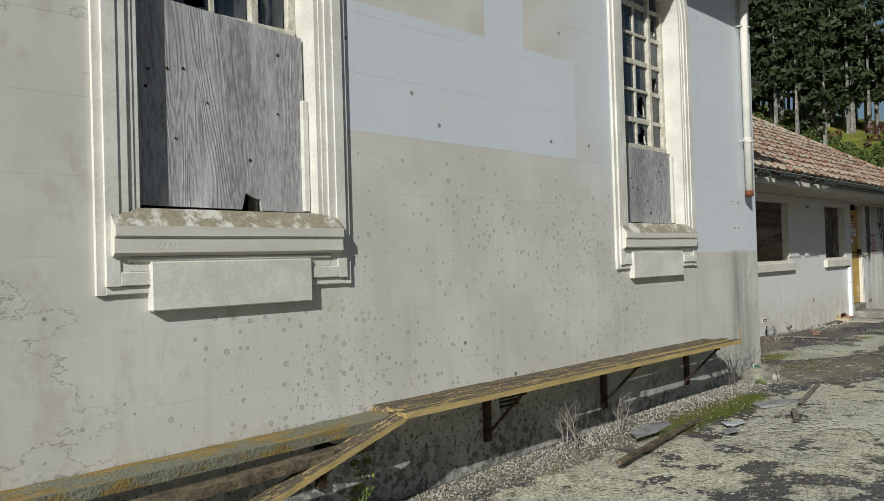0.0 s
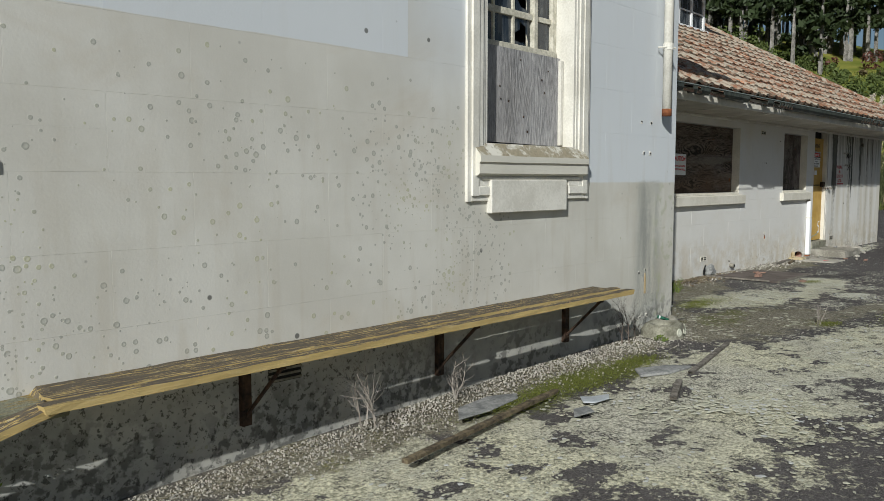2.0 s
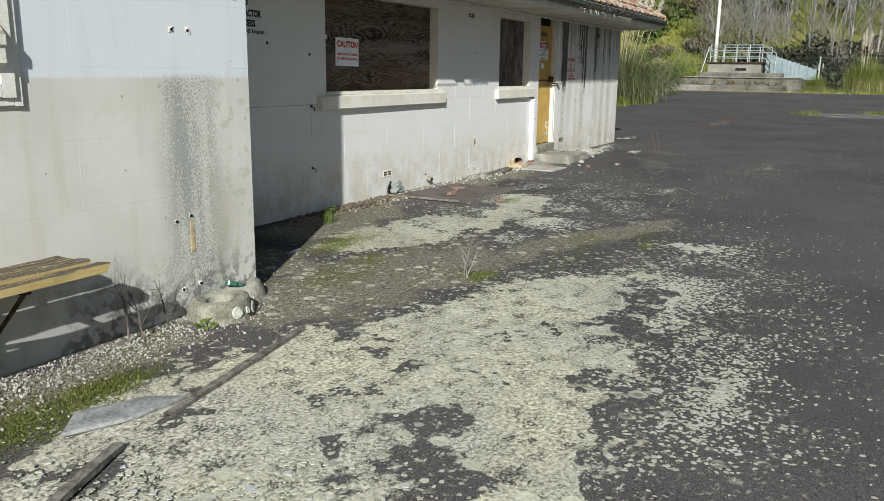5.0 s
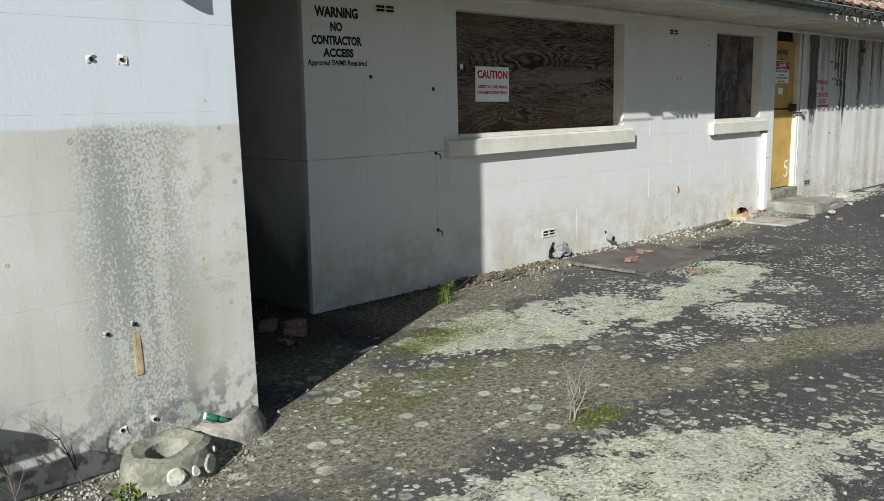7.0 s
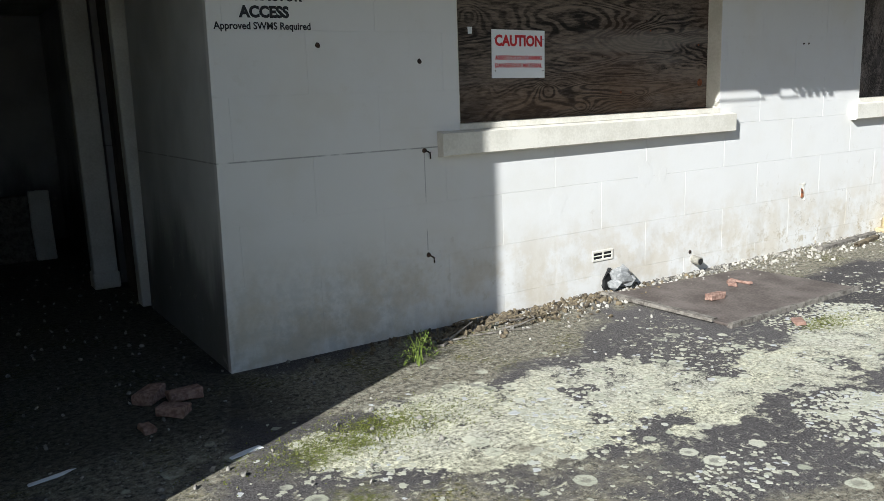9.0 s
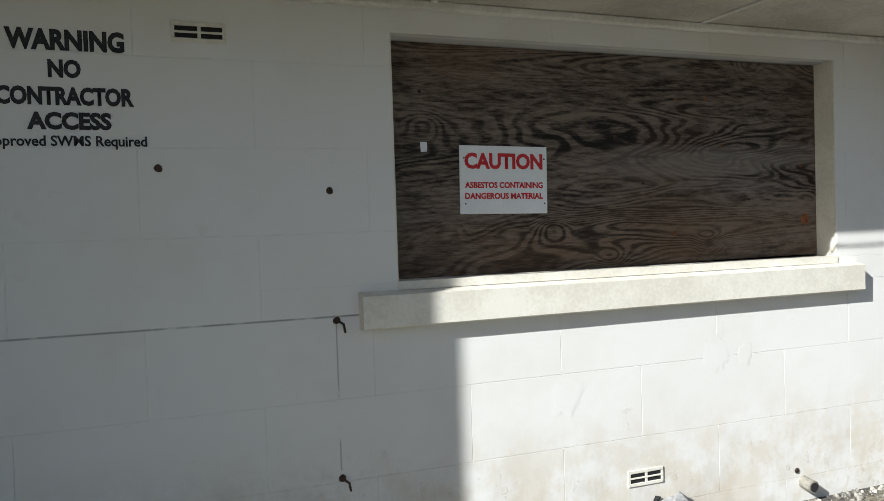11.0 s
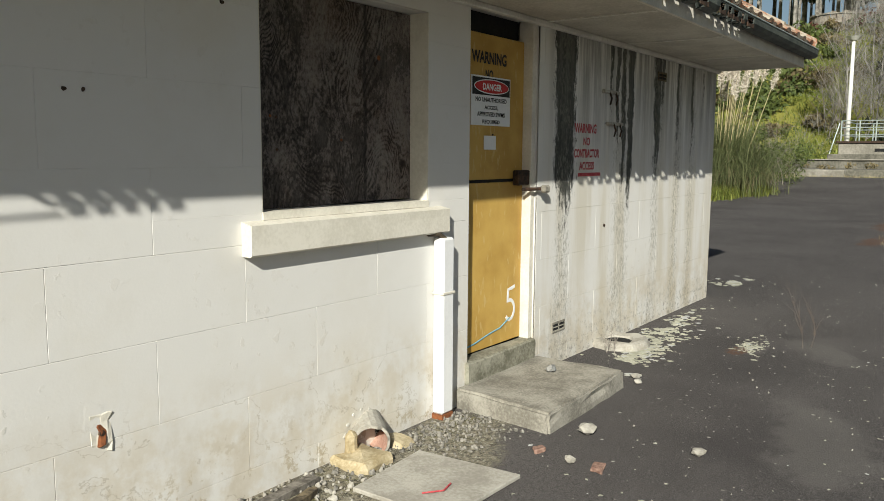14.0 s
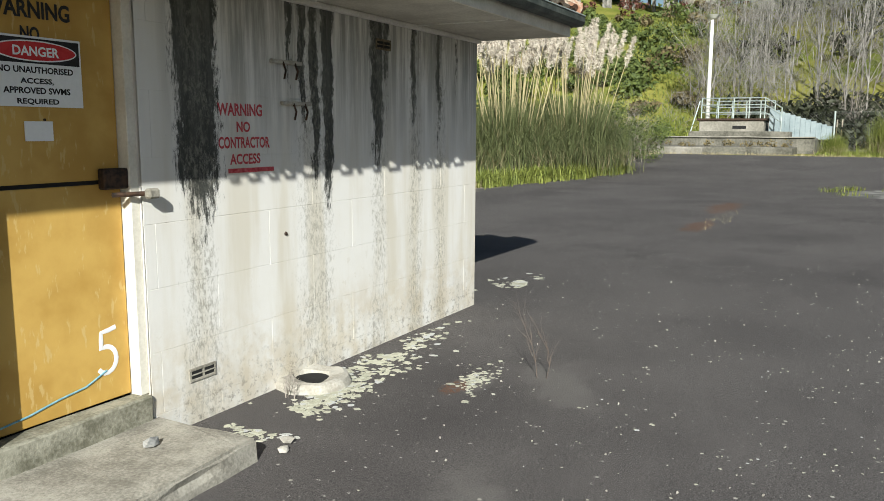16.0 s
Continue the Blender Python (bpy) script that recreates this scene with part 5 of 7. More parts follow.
for x, z, r in ((2.29, 0.69, 0.075), (3.12, 0.80, 0.085), (3.3, 0.79, 0.05), (6.57, 0.62, 0.12), (5.0, 0.55, 0.05)):
    bm = bmesh.new()
    bmesh.ops.create_circle(bm, cap_ends=True, segments=22, radius=r)
    for v in bm.verts:
        v.co *= 1 + 0.5 * noise.noise(Vector((v.co.x * 30, v.co.y * 30, x)))
        v.co.y *= 1.15
    bmesh.ops.extrude_face_region(bm, geom=bm.faces[:])
    top = bm.verts[:][22:]
    for v in top:
        v.co.z += 0.0005
        v.co.x *= 0.8
        v.co.y *= 0.8
    bmesh.ops.transform(bm, matrix=pose(x, -0.0005, z, 90), verts=bm.verts[:])
    part("plaster_patch", bm, "wing", wall_b)

# short white pipe beside the door and the step
pipe = thing("wall_pipe", "white square downpipe with a rusted foot by the door", "downpipe", at=(7.09, -0.05, 0))
part("shaft", box_bm(-0.055, 0.055, -0.03, 0.045, 0.03, 1.04, bevel=0.012), "white", pipe)
part("joint", box_bm(-0.06, 0.06, -0.035, 0.045, 0.72, 0.735, bevel=0.003), "sill", pipe)
part("foot", box_bm(-0.052, 0.052, -0.028, 0.045, 0.0, 0.03), "rust", pipe, "rusted foot")
part("spout", tube([(0.0, 0.0, 1.03), (-0.06, 0.0, 1.065), (-0.13, 0.02, 1.07)], 0.016, 8), "bare_slat", pipe)
step = thing("doorstep", "worn two-tier concrete doorstep", "step", at=(0, 0, 0))
bm = prism([(7.20, -0.675), (7.75, -0.66), (8.285, -0.64), (8.27, -0.3), (8.25, -0.002), (7.27, -0.002)], "z", -0.05, 0.118)
bmesh.ops.bevel(bm, geom=bm.edges[:], offset=0.014, segments=2, affect="EDGES")
rough(bm, 0.010, 6, 3)
for v in bm.verts:                       # the front edge is chipped
    if v.co.y < -0.58 and v.co.z > 0.06:
        v.co.y += 0.035 * max(0.0, noise.noise(v.co * 9.0))
        v.co.z -= 0.030 * max(0.0, noise.noise(v.co * 11.0))
part("slab", bm, "step", step)
part("riser", rough(box_bm(7.375, 8.21, -0.022, 0.1, 0.1, 0.250, bevel=0.010), 0.006, 8, 2), "mossy_concrete", step, "mossy riser under the door")
for k in range(7):
    o = thing("stone", "small loose grey stone on the asphalt", "stone", "loose stones by the doorstep", at=[(7.32, -0.84, 0), (7.4, -0.78, 0), (7.37, -1.43, 0), (7.95, -0.28, 0.118), (8.52, -0.62, 0), (8.42, -0.68, 0), (6.9, -0.95, 0)][k],
              bm=stone((0.055, 0.035, 0.04, 0.045, 0.04, 0.03, 0.035)[k], k), material="concrete_pale" if k != 3 else "slate")

# ---- roof of the wing ----
EY, EZ, EX = -0.86, 2.545, 12.10     # eave line of the tiles
PITCH = radians(31.5)
RY = 3.2
roof = thing("roof_wing", "hipped clay tile roof mottled with grey lichen", "roof", kind="structure")
soff = part("soffit", box_bm(XA + 0.002, EX - 0.03, EY + 0.08, D, SOFF, SOFF + 0.012), "soffit", roof, "flat cream soffit boards")
part("soffit_end", box_bm(XB, EX - 0.03, D, 7.4, SOFF, SOFF + 0.012), "soffit", roof)
part("passage_soffit", box_bm(XA + 0.002, 0.0, D, 5.6, SOFF, SOFF + 0.012), "soffit", roof)
for x in (0.4, 1.7, 3.05, 4.35, 5.65, 6.95, 8.25, 9.55, 10.85):
    part("soffit_batten", box_bm(x - 0.012, x + 0.012, EY + 0.085, -0.045, SOFF - 0.008, SOFF - 0.0005), "trim", roof)
part("cornice", box_bm(XA + 0.002, XB, -0.045, -0.001, SOFF - 0.035, SOFF - 0.001, bevel=0.006), "trim", roof)
# gutter: its foot is rusted through in places, where the sun comes in and strikes the white fascia
part("fascia", box_bm(XA + 0.3, EX, EY + 0.056, EY + 0.078, SOFF, EZ - 0.015), "sill", roof, "old white fascia board")
gaps = [(-0.3, -0.2), (0.05, 0.3), (0.4, 0.5), (0.75, 1.15), (1.95, 2.58), (2.78, 3.03), (3.06, 3.12), (3.16, 3.22), (3.27, 3.32), (3.37, 3.41), (3.46, 3.52), (6.95, 7.02), (7.10, 7.2), (7.28, 7.36), (7.42, 7.52), (7.6, 7.76), (7.8, 7.86),
        (8.0, 8.13), (8.2, 8.25), (8.4, 8.49), (8.6, 8.76), (9.0, 9.11), (9.18, 9.26), (9.3, 9.43), (9.5, 9.57), (9.65, 9.82)]
prof = [(EY - 0.02, EZ - 0.005), (EY - 0.065, EZ - 0.01), (EY - 0.065, EZ - 0.055), (EY - 0.045, EZ - 0.085), (EY + 0.02, EZ - 0.095), (EY + 0.03, EZ - 0.045), (EY + 0.02, EZ - 0.05), (EY + 0.015, EZ - 0.085), (EY - 0.04, EZ - 0.077), (EY - 0.055, EZ - 0.05), (EY - 0.055, EZ - 0.014)]
rnd = random.Random(15)
x = XA + 0.25
for a, b in gaps + [(EX + 0.02, EX + 0.02)]:
    part("gutter", prism(prof, "x", x, a), "gutter", roof, "dark green rusted gutter")
    if b > a:
        w = rnd.uniform(-0.03, 0.03)
        part("gutter_front", prism([(EY - 0.065, EZ - 0.020), (EY - 0.065, EZ - 0.008), (EY - 0.055, EZ - 0.008), (EY - 0.055, EZ - 0.020)], "x", a, b), "gutter", roof)
        lip = 0.0 if b - a > 0.2 and 1.5 < a < 3.05 else 0.02
        part("gutter_lip", prism([(a, EZ - 0.095), (b, EZ - 0.095), (b, EZ - 0.082 + lip), (b - (b - a) * 0.3 + w * (b - a), EZ - 0.086 + lip), (a + (b - a) * 0.25, EZ - 0.088 + lip * 0.7), (a, EZ - 0.075 + lip)], "y", EY - 0.066, EY - 0.058), "iron", roof)
    x = b
part("gutter_rim", box_bm(XA + 0.25, EX + 0.02, EY - 0.072, EY - 0.056, EZ - 0.010, EZ + 0.002, bevel=0.003), "rail", roof, "pale rolled rim of the gutter")
part("end_gutter", box_bm(EX - 0.02, EX + 0.055, EY + 0.035, 7.5, EZ - 0.09, EZ - 0.008, bevel=0.015), "gutter", roof)
rnd = random.Random(5)
for k in range(46):
    x = rnd.uniform(-0.5, 11.8)
    part("leaf_litter", rough(box_bm(x, x + rnd.uniform(0.02, 0.09), EY - 0.05, EY - 0.02, EZ - 0.02, EZ + rnd.uniform(0.0, 0.02)), 0.012, 30), "bark_dark", roof)
# deck under the tiles
tp = math.tan(PITCH)
RZ = EZ + (RY - EY) * tp
HX = EX - (RY - EY)
bm = bmesh.new()
a = [bm.verts.new(p) for p in ((XA + 0.01, EY, EZ - 0.012), (EX, EY, EZ - 0.012), (HX, RY, RZ - 0.012), (XA + 0.01, RY, RZ - 0.012), (EX, 7.5, EZ - 0.012), (XA + 0.01, 7.26, EZ + 0.1))]
for q in ((0, 1, 2, 3), (1, 4, 2), (3, 2, 4, 5)):
    bm.faces.new([a[i] for i in q])
part("roof_deck", bm, "tile", roof)

# tiles: a rolled interlocking profile, one mesh
TW, TL = 0.30, 0.335
cross = [(0.0, 0.0), (0.03, 0.022), (0.075, 0.028), (0.115, 0.020), (0.15, 0.006), (0.20, 0.004), (0.27, 0.006), (0.30, 0.0)]
tv, tf = [], []
for u, w in ((0.0, 0.040), (TL + 0.03, 0.004)):
    tv += [(x, u, h + w) for x, h in cross]
n = len(cross)
tv += [(x, 0.0, h + 0.006) for x, h in cross]
for i in range(n - 1):
    tf.append((i, i + 1, n + i + 1, n + i))
    tf.append((2 * n + i, 2 * n + i + 1, i + 1, i))
tile_me = bpy.data.meshes.new("tile")
tile_me.from_pydata(tv, [], tf)
tile_me.materials.append(M["tile"])
slope = Matrix.Translation((0, EY - 0.005, EZ + 0.012)) @ Matrix.Rotation(PITCH, 4, "X")
rest_v, rest_f = [], []
count = 0
rnd = random.Random(11)
for r in range(15):
    u = r * TL
    yy = EY - 0.03 + u * math.cos(PITCH)
    limit = EX - (yy - EY) - 0.02
    for c in range(46):
        x = XA + 0.02 + c * TW
        if x + TW > limit + 0.14:
            break
        m = slope @ pose(x + rnd.uniform(-0.006, 0.006), u + rnd.uniform(-0.012, 0.012), rnd.uniform(0, 0.006), rnd.uniform(-1.2, 1.2), rnd.uniform(-1, 1), rnd.uniform(-1, 1))
        if r < 8 and count < 300 and x > -0.6:
            ob = new("tile", tile_me)
            ob.parent, ob.matrix_local = roof, m
            count += 1
        else:
            b = len(rest_v)
            rest_v += [tuple(m @ Vector(v)) for v in tv]
            rest_f += [[b + i for i in f] for f in tf]
rest = raw_mesh("far_tiles", rest_v, rest_f, "tile", roof)
rest["kind"] = "stuff"
# hip and ridge caps
steps = 17
for k in range(steps):
    f0, f1 = k / steps, (k + 1.12) / steps
    p0 = Vector((EX, EY, EZ + 0.03)).lerp(Vector((HX, RY, RZ + 0.03)), f0)
    p1 = Vector((EX, EY, EZ + 0.015)).lerp(Vector((HX, RY, RZ + 0.015)), f1)
    part("hip_cap", tube([p0, p1], 0.085, 8), "tile", roof)
for k in range(22):
    x = XA + k * 0.42
    if x < HX:
        part("ridge_cap", tube([(x, RY, RZ + 0.01), (x + 0.44, RY, RZ + 0.0)], 0.09, 8), "tile", roof)

# raised clerestory with white windows over the roof
dm = thing("dormer", "white timber clerestory with windows above the tiles", "dormer", at=(0, 0, 0))
dx0, dx1, dy = 2.6, 6.95, 2.05
part("cheek", box_bm(dx0, dx1, dy + 0.06, 4.4, 4.2, 5.12), "trim", dm)
part("sill", box_bm(dx0 - 0.05, dx1 + 0.06, dy - 0.06, dy + 0.06, 4.34, 4.40, bevel=0.01), "white", dm)
part("head", box_bm(dx0, dx1, dy, dy + 0.06, 5.0, 5.12, bevel=0.004), "white", dm)
n = 8
for k in range(n + 1):
    x = dx0 + (dx1 - dx0 - 0.07) * k / n
    part("mullion", box_bm(x, x + 0.07, dy, dy + 0.06, 4.40, 5.0, bevel=0.004), "white", dm)
    if k < n:
        part("pane", box_bm(x + 0.07, x + (dx1 - dx0 - 0.07) / n, dy + 0.03, dy + 0.036, 4.40, 5.0), "glass", dm)
        part("glazing_bar", box_bm(x + 0.07, x + (dx1 - dx0 - 0.07) / n, dy + 0.015, dy + 0.045, 4.69, 4.715), "white", dm)
part("eave", prism([(dy - 0.35, 5.12), (dy - 0.35, 5.17), (3.2, 5.65), (4.8, 5.17), (4.8, 5.12)], "x", dx0 - 0.3, dx1 + 0.3), "gutter", dm, "dark overhanging roof edge")


# ---- the broken bench along the hall ----
bench = thing("bench", "broken timber bench with peeling yellow paint along the wall", "bench", at=(0, 0, 0))


def plank(x0, x1, y0, y1, z, thick, seed, sag=0.0, turn=(0.0, 0.0)):
    """A worn board with ragged ends. turn: by how much its edges y0 and y1 drift from end to end."""
    rnd = random.Random(seed)
    bm = bmesh.new()
    n = max(3, int((x1 - x0) / 0.09))
    rings = []
    for i in range(n + 1):
        f = i / n
        x = x0 + (x1 - x0) * f
        dz = -sag * math.sin(math.pi * f)
        ya, yb = y0 + turn[0] * f, y1 + turn[1] * f
        j = [rnd.uniform(-0.0025, 0.0025) for _ in range(6)]
        rag = rnd.uniform(-0.03, 0.03)
        ex = rag if i in (0, n) else 0
        rings.append([bm.verts.new(p) for p in ((x + ex, ya + j[0], z + dz - thick), (x, ya + j[1], z + dz + j[5]), (x - ex, (ya + yb) / 2, z + dz + j[2]), (x, yb + j[3], z + dz + j[4]), (x + ex, yb, z + dz - thick))])
    for a, b in zip(rings, rings[1:]):
        for k in range(5):
            bm.faces.new((a[k], a[(k + 1) % 5], b[(k + 1) % 5], b[k]))
    bm.faces.new(rings[0][::-1])
    bm.faces.new(rings[-1])
    bmesh.ops.recalc_face_normals(bm, faces=bm.faces)
    return bm


def flaked():
    """Yellow paint left in flakes over dark bare timber; the tops are barer than the edges."""
    s = Shade("flaked_yellow_paint", 0.8)
    v = s.vec(s.pos, (0.26, 3.6, 3.6))
    f = s.span(s.noise(13, v, 8, 0.8), 0.42, 0.48)
    up = s.axes(s.geo.outputs["Normal"])[2]
    bare = s.math("MULTIPLY", f, s.span(up, 0.2, 0.8, 0.25, 1.0))
    wood = s.mix(s.noise(60, v, 4), (0.035, 0.03, 0.024), (0.17, 0.14, 0.10))
    yellow = s.mix(s.noise(9, v), (0.44, 0.31, 0.10), (0.66, 0.51, 0.23))
    cream = s.times(s.span(s.noise(16, s.vec(s.pos, (0.9, 3.2, 3.2), (2, 1, 0)), 6, 0.75), 0.56, 0.62), s.span(up, 0.2, 0.8, 0.2, 0.8))
    s.put("Base Color", s.mix(bare, s.mix(cream, yellow, (0.66, 0.60, 0.44)), wood))
    return s.bump(s.math("SUBTRACT", s.noise(40, v), bare), 0.6, 0.006).mat


def mossy_plank():
    s = Shade("mossy_yellow_timber", 0.9)
    f = s.span(s.noise(7, s.vec(s.pos, (0.4, 1, 1)), 7, 0.7), 0.45, 0.53)
    moss = s.mix(s.noise(70, detail=5), (0.05, 0.05, 0.035), (0.33, 0.33, 0.24))
    s.put("Base Color", s.mix(f, s.mix(s.noise(20, s.vec(s.pos, (0.2, 2, 2))), (0.06, 0.045, 0.03), (0.44, 0.31, 0.09)), moss))
    return s.bump(s.noise(60), 0.8, 0.01).mat


M["flaked"] = flaked()
M["mossy_plank"] = mossy_plank()
part("slat", plank(-7.42, -2.83, -1.955, -1.880, 0.545, 0.036, 1), "flaked", bench, "front slat, paint flaking off")
part("slat", plank(-7.35, -4.72, -1.868, -1.712, 0.545, 0.03, 2, turn=(0.028, -0.020)), "flaked", bench)
part("slat", plank(-4.70, -2.84, -1.814, -1.733, 0.545, 0.03, 7, turn=(-0.012, 0.0)), "flaked", bench)
part("slat", plank(-7.30, -2.82, -1.696, -1.548, 0.532, 0.03, 3), "flaked", bench)
part("rear_slat", plank(-11.6, -7.24, -1.79, -1.548, 0.50, 0.055, 4, 0.015), "mossy_plank", bench, "mossy rear slat still on the wall")
bm = plank(0, 2.1, -0.06, 0.06, 0, 0.034, 5)
bmesh.ops.transform(bm, matrix=Matrix.Translation((-7.36, -1.87, 0.535)) @ Matrix.Rotation(radians(183), 4, "Z") @ Matrix.Rotation(radians(14.5), 4, "Y"), verts=bm.verts[:])
part("fallen_slat", bm, "flaked", bench, "broken front slat sloping to the ground")
bm = plank(-10.9, -7.6, -1.90, -1.80, 0.42, 0.05, 6, 0.03)
part("slat_stump", bm, "bare_slat", bench, "rotten stump of the front slat")
for x in (-10.9, -9.3, -7.72, -6.25, -4.73, -3.23):
    whole = x > -7.5
    b = part("bracket", box_bm(x - 0.028, x + 0.028, YA - 0.035, YA, 0.12, 0.498 if whole else 0.468), "iron", bench)
    part("arm", box_bm(x - 0.02, x + 0.02, -1.90 if whole else -1.80, YA - 0.036, 0.478 if whole else 0.36, 0.498 if whole else 0.385), "iron", b)
    part("strut", tube([(x, YA - 0.02, 0.17), (x + 0.01, -1.87 if whole else -1.78, 0.48 if whole else 0.37)], 0.011, 6), "iron", b)
# low air vent in the shade of the bench
v = thing("air_vent", "dark slotted vent in the hall wall under the bench", "vent", at=(-5.98, YA, 0.36))
part("backing", box_bm(-0.11, 0.11, -0.004, 0.006, -0.05, 0.05), "dark", v)
for z in (-0.045, -0.015, 0.015):
    part("slat", box_bm(-0.11, 0.11, -0.012, 0.0, z, z + 0.012), "concrete", v)

# ---- concrete drain collars at the hall's corner ----
def collar(name, at, r0, r1, h, material, label, bite=None):
    o = thing(name, label, "drain collar", "concrete drain collars", at=at)
    bm = bmesh.new()
    n = 28
    rings = []
    for r, z in ((r0, -0.03), (r0 * 0.985, h * 0.45), (r1, h), (r1 - 0.03, h + 0.012), (r1 * 0.52, h - 0.006), (r1 * 0.46, h - 0.05), (r1 * 0.45, 0.02)):
        rings.append([bm.verts.new((r * math.cos(math.tau * k / n), r * math.sin(math.tau * k / n), z)) for k in range(n)])
    for a, b in zip(rings, rings[1:]):
        for k in range(n):
            bm.faces.new((a[k], a[(k + 1) % n], b[(k + 1) % n], b[k]))
    bm.faces.new(rings[-1])
    rough(bm, 0.022, 7)
    if bite:
        for v in bm.verts:
            if v.co.z > h * 0.6 and math.atan2(v.co.y, v.co.x) > bite:
                v.co.z -= 0.06
    part("ring", bm, material, o, smooth=False)
    # a near-black disc paints the shade down in the bore
    bm = bmesh.new()
    bmesh.ops.create_circle(bm, cap_ends=True, segments=20, radius=r1 * 0.47, matrix=pose(0, 0, 0.03))
    part("hollow", bm, "dark", o)
    return o


c1 = collar("drain_collar", (-1.90, -1.73, 0), 0.20, 0.168, 0.115, "mossy_concrete", "round concrete drain collar with white lichen spots")
c2 = collar("drain_collar", (-1.53, -1.52, 0), 0.19, 0.15, 0.09, "concrete", "chipped concrete drain collar at the wall corner", 2.2)
for k, (ang, z, r) in enumerate(((-105, 0.060, 0.038), (-82, 0.062, 0.020), (-58, 0.058, 0.040), (-45, 0.10, 0.014))):
    a = radians(ang)
    bm = bmesh.new()
    bmesh.ops.create_cone(bm, cap_ends=True, segments=11, radius1=r, radius2=r * 0.8, depth=0.006,
                          matrix=Matrix.Translation((0.198 * math.cos(a), 0.198 * math.sin(a), z)) @ Matrix.Rotation(a, 4, "Z") @ Matrix.Rotation(radians(84), 4, "Y"))
    part("lichen_spot", rough(bm, 0.006, 30), "lichen", c1)
bt = thing("bottle", "broken green glass bottle lying in the drain collar", "bottle", at=(-1.62, -1.57, 0.115))
bm = tube([(-0.07, 0, 0), (0.0, 0, 0.0), (0.02, 0, 0.0), (0.06, 0, 0.0)], 0.021, 10)
s = Shade("green_glass", 0.1, spec=0.6)
s.put("Base Color", (0.05, 0.20, 0.13)).put("Transmission Weight", 0.4)
M["green_glass"] = s.mat
part("body", bm, "green_glass", bt, smooth=True)
part("neck", tube([(0.06, 0, 0), (0.085, 0, 0), (0.13, 0, 0)], 0.016, 8), "green_glass", bt, smooth=True)
part("label_paper", tube([(-0.05, 0, 0), (-0.03, 0, 0)], 0.022, 10), "white", bt)
bt.scale = (0.62, 0.75, 0.75)
bt.rotation_euler = (0, radians(16), radians(-35))
c3 = collar("drain_collar", (9.38, -0.12, 0), 0.25, 0.235, 0.05, "concrete_pale", "low concrete drain ring against the stained wall")

# ---- loose sticks, planks, sheets and plates ----
def stick(at, end, w, h, material, label, category="plank", seed=1):
    a, b = Vector(at), Vector(end)
    bm = plank(0, (b - a).length, -w / 2, w / 2, h, h, seed)
    o = thing("timber_offcut", label, category, "timber scraps on the ground", bm=bm, material=material)
    o.location = a
    o.rotation_euler = (0, 0, math.atan2(b.y - a.y, b.x - a.x))
    return o


stick((-3.10, -2.575, 0), (-1.87, -2.33, 0), 0.04, 0.02, "wood_grey", "long thin grey stick on the lichen", "stick", 21)
stick((-3.84, -2.81, 0), (-3.39, -2.63, 0), 0.045, 0.025, "wood_grey", "short grey stick on the lichen", "stick", 22)
stick((-5.85, -2.36, 0), (-4.2, -2.14, 0), 0.042, 0.022, "bare_slat", "mossy dark plank lying beside the bench", "plank", 23)
stick((2.62, -0.10, 0.012), (2.66, -1.0, 0.012), 0.05, 0.022, "wood_grey", "grey timber strip beside the sheet", "plank", 24)
stick((5.05, -0.18, 0), (6.0, -0.10, 0), 0.06, 0.03, "wood_grey", "grey timber strip in the rubble", "plank", 25)
stick((5.4, -0.30, 0), (5.9, -0.2, 0), 0.05, 0.03, "bare_slat", "rotten timber strip in the rubble", "plank", 26)
stick((-0.33, -1.0, 0), (-0.2, -0.97, 0), 0.025, 0.006, "white", "white plastic strip on the dark ground", "strip", 27)
stick((-1.05, -0.75, 0), (-0.9, -0.72, 0), 0.02, 0.008, "white", "white plastic strip in the passage", "strip", 28)


def sheet(name, pts, h, material, label, category="sheet", z=0.0, seed=0):
    bm = prism(pts, "z", z, z + h)
    bmesh.ops.bevel(bm, geom=bm.edges[:], offset=min(0.004, h * 0.3), segments=1, affect="EDGES")
    return thing(name, label, category, bm=rough(bm, 0.002, 8), material=material)


sheet("slate_sheet", [(-5.12, -2.08), (-4.95, -1.92), (-4.62, -1.88), (-4.42, -1.97), (-4.5, -2.05), (-4.85, -2.10)], 0.010, "slate", "broken grey sheet lying by the bench")
sheet("slate_sheet", [(-3.45, -2.36), (-3.28, -2.22), (-3.0, -2.35), (-2.92, -2.5), (-3.2, -2.47)], 0.02, "slate", "small broken grey sheet on moss")
sheet("slate_sheet", [(-4.30, -2.42), (-4.20, -2.33), (-4.16, -2.38), (-4.02, -2.44), (-4.1, -2.49), (-4.25, -2.48)], 0.010, "pale_sheet", "pale broken sheet on the lichen", z=0.0)
sheet("slate_sheet", [(-4.60, -2.55), (-4.46, -2.45), (-4.34, -2.48), (-4.42, -2.58)], 0.005, "slate", "flat grey shard on the lichen")
plate = sheet("cover_sheet", [(2.68, -0.12), (3.98, -0.24), (4.03, -1.10), (2.66, -1.11)], 0.018, "steel_plate", "flat brown sheet covering the ground by the wall", "cover")
stick((2.66, -1.115, 0), (4.03, -1.105, 0), 0.03, 0.028, "wood_grey", "timber edge strip of the brown sheet", "plank", 31)
sheet("cover_sheet", [(6.02, -0.32), (6.56, -0.28), (6.60, -0.85), (6.02, -0.83)], 0.022, "concrete_pale", "stained concrete lid on the ground", "cover")
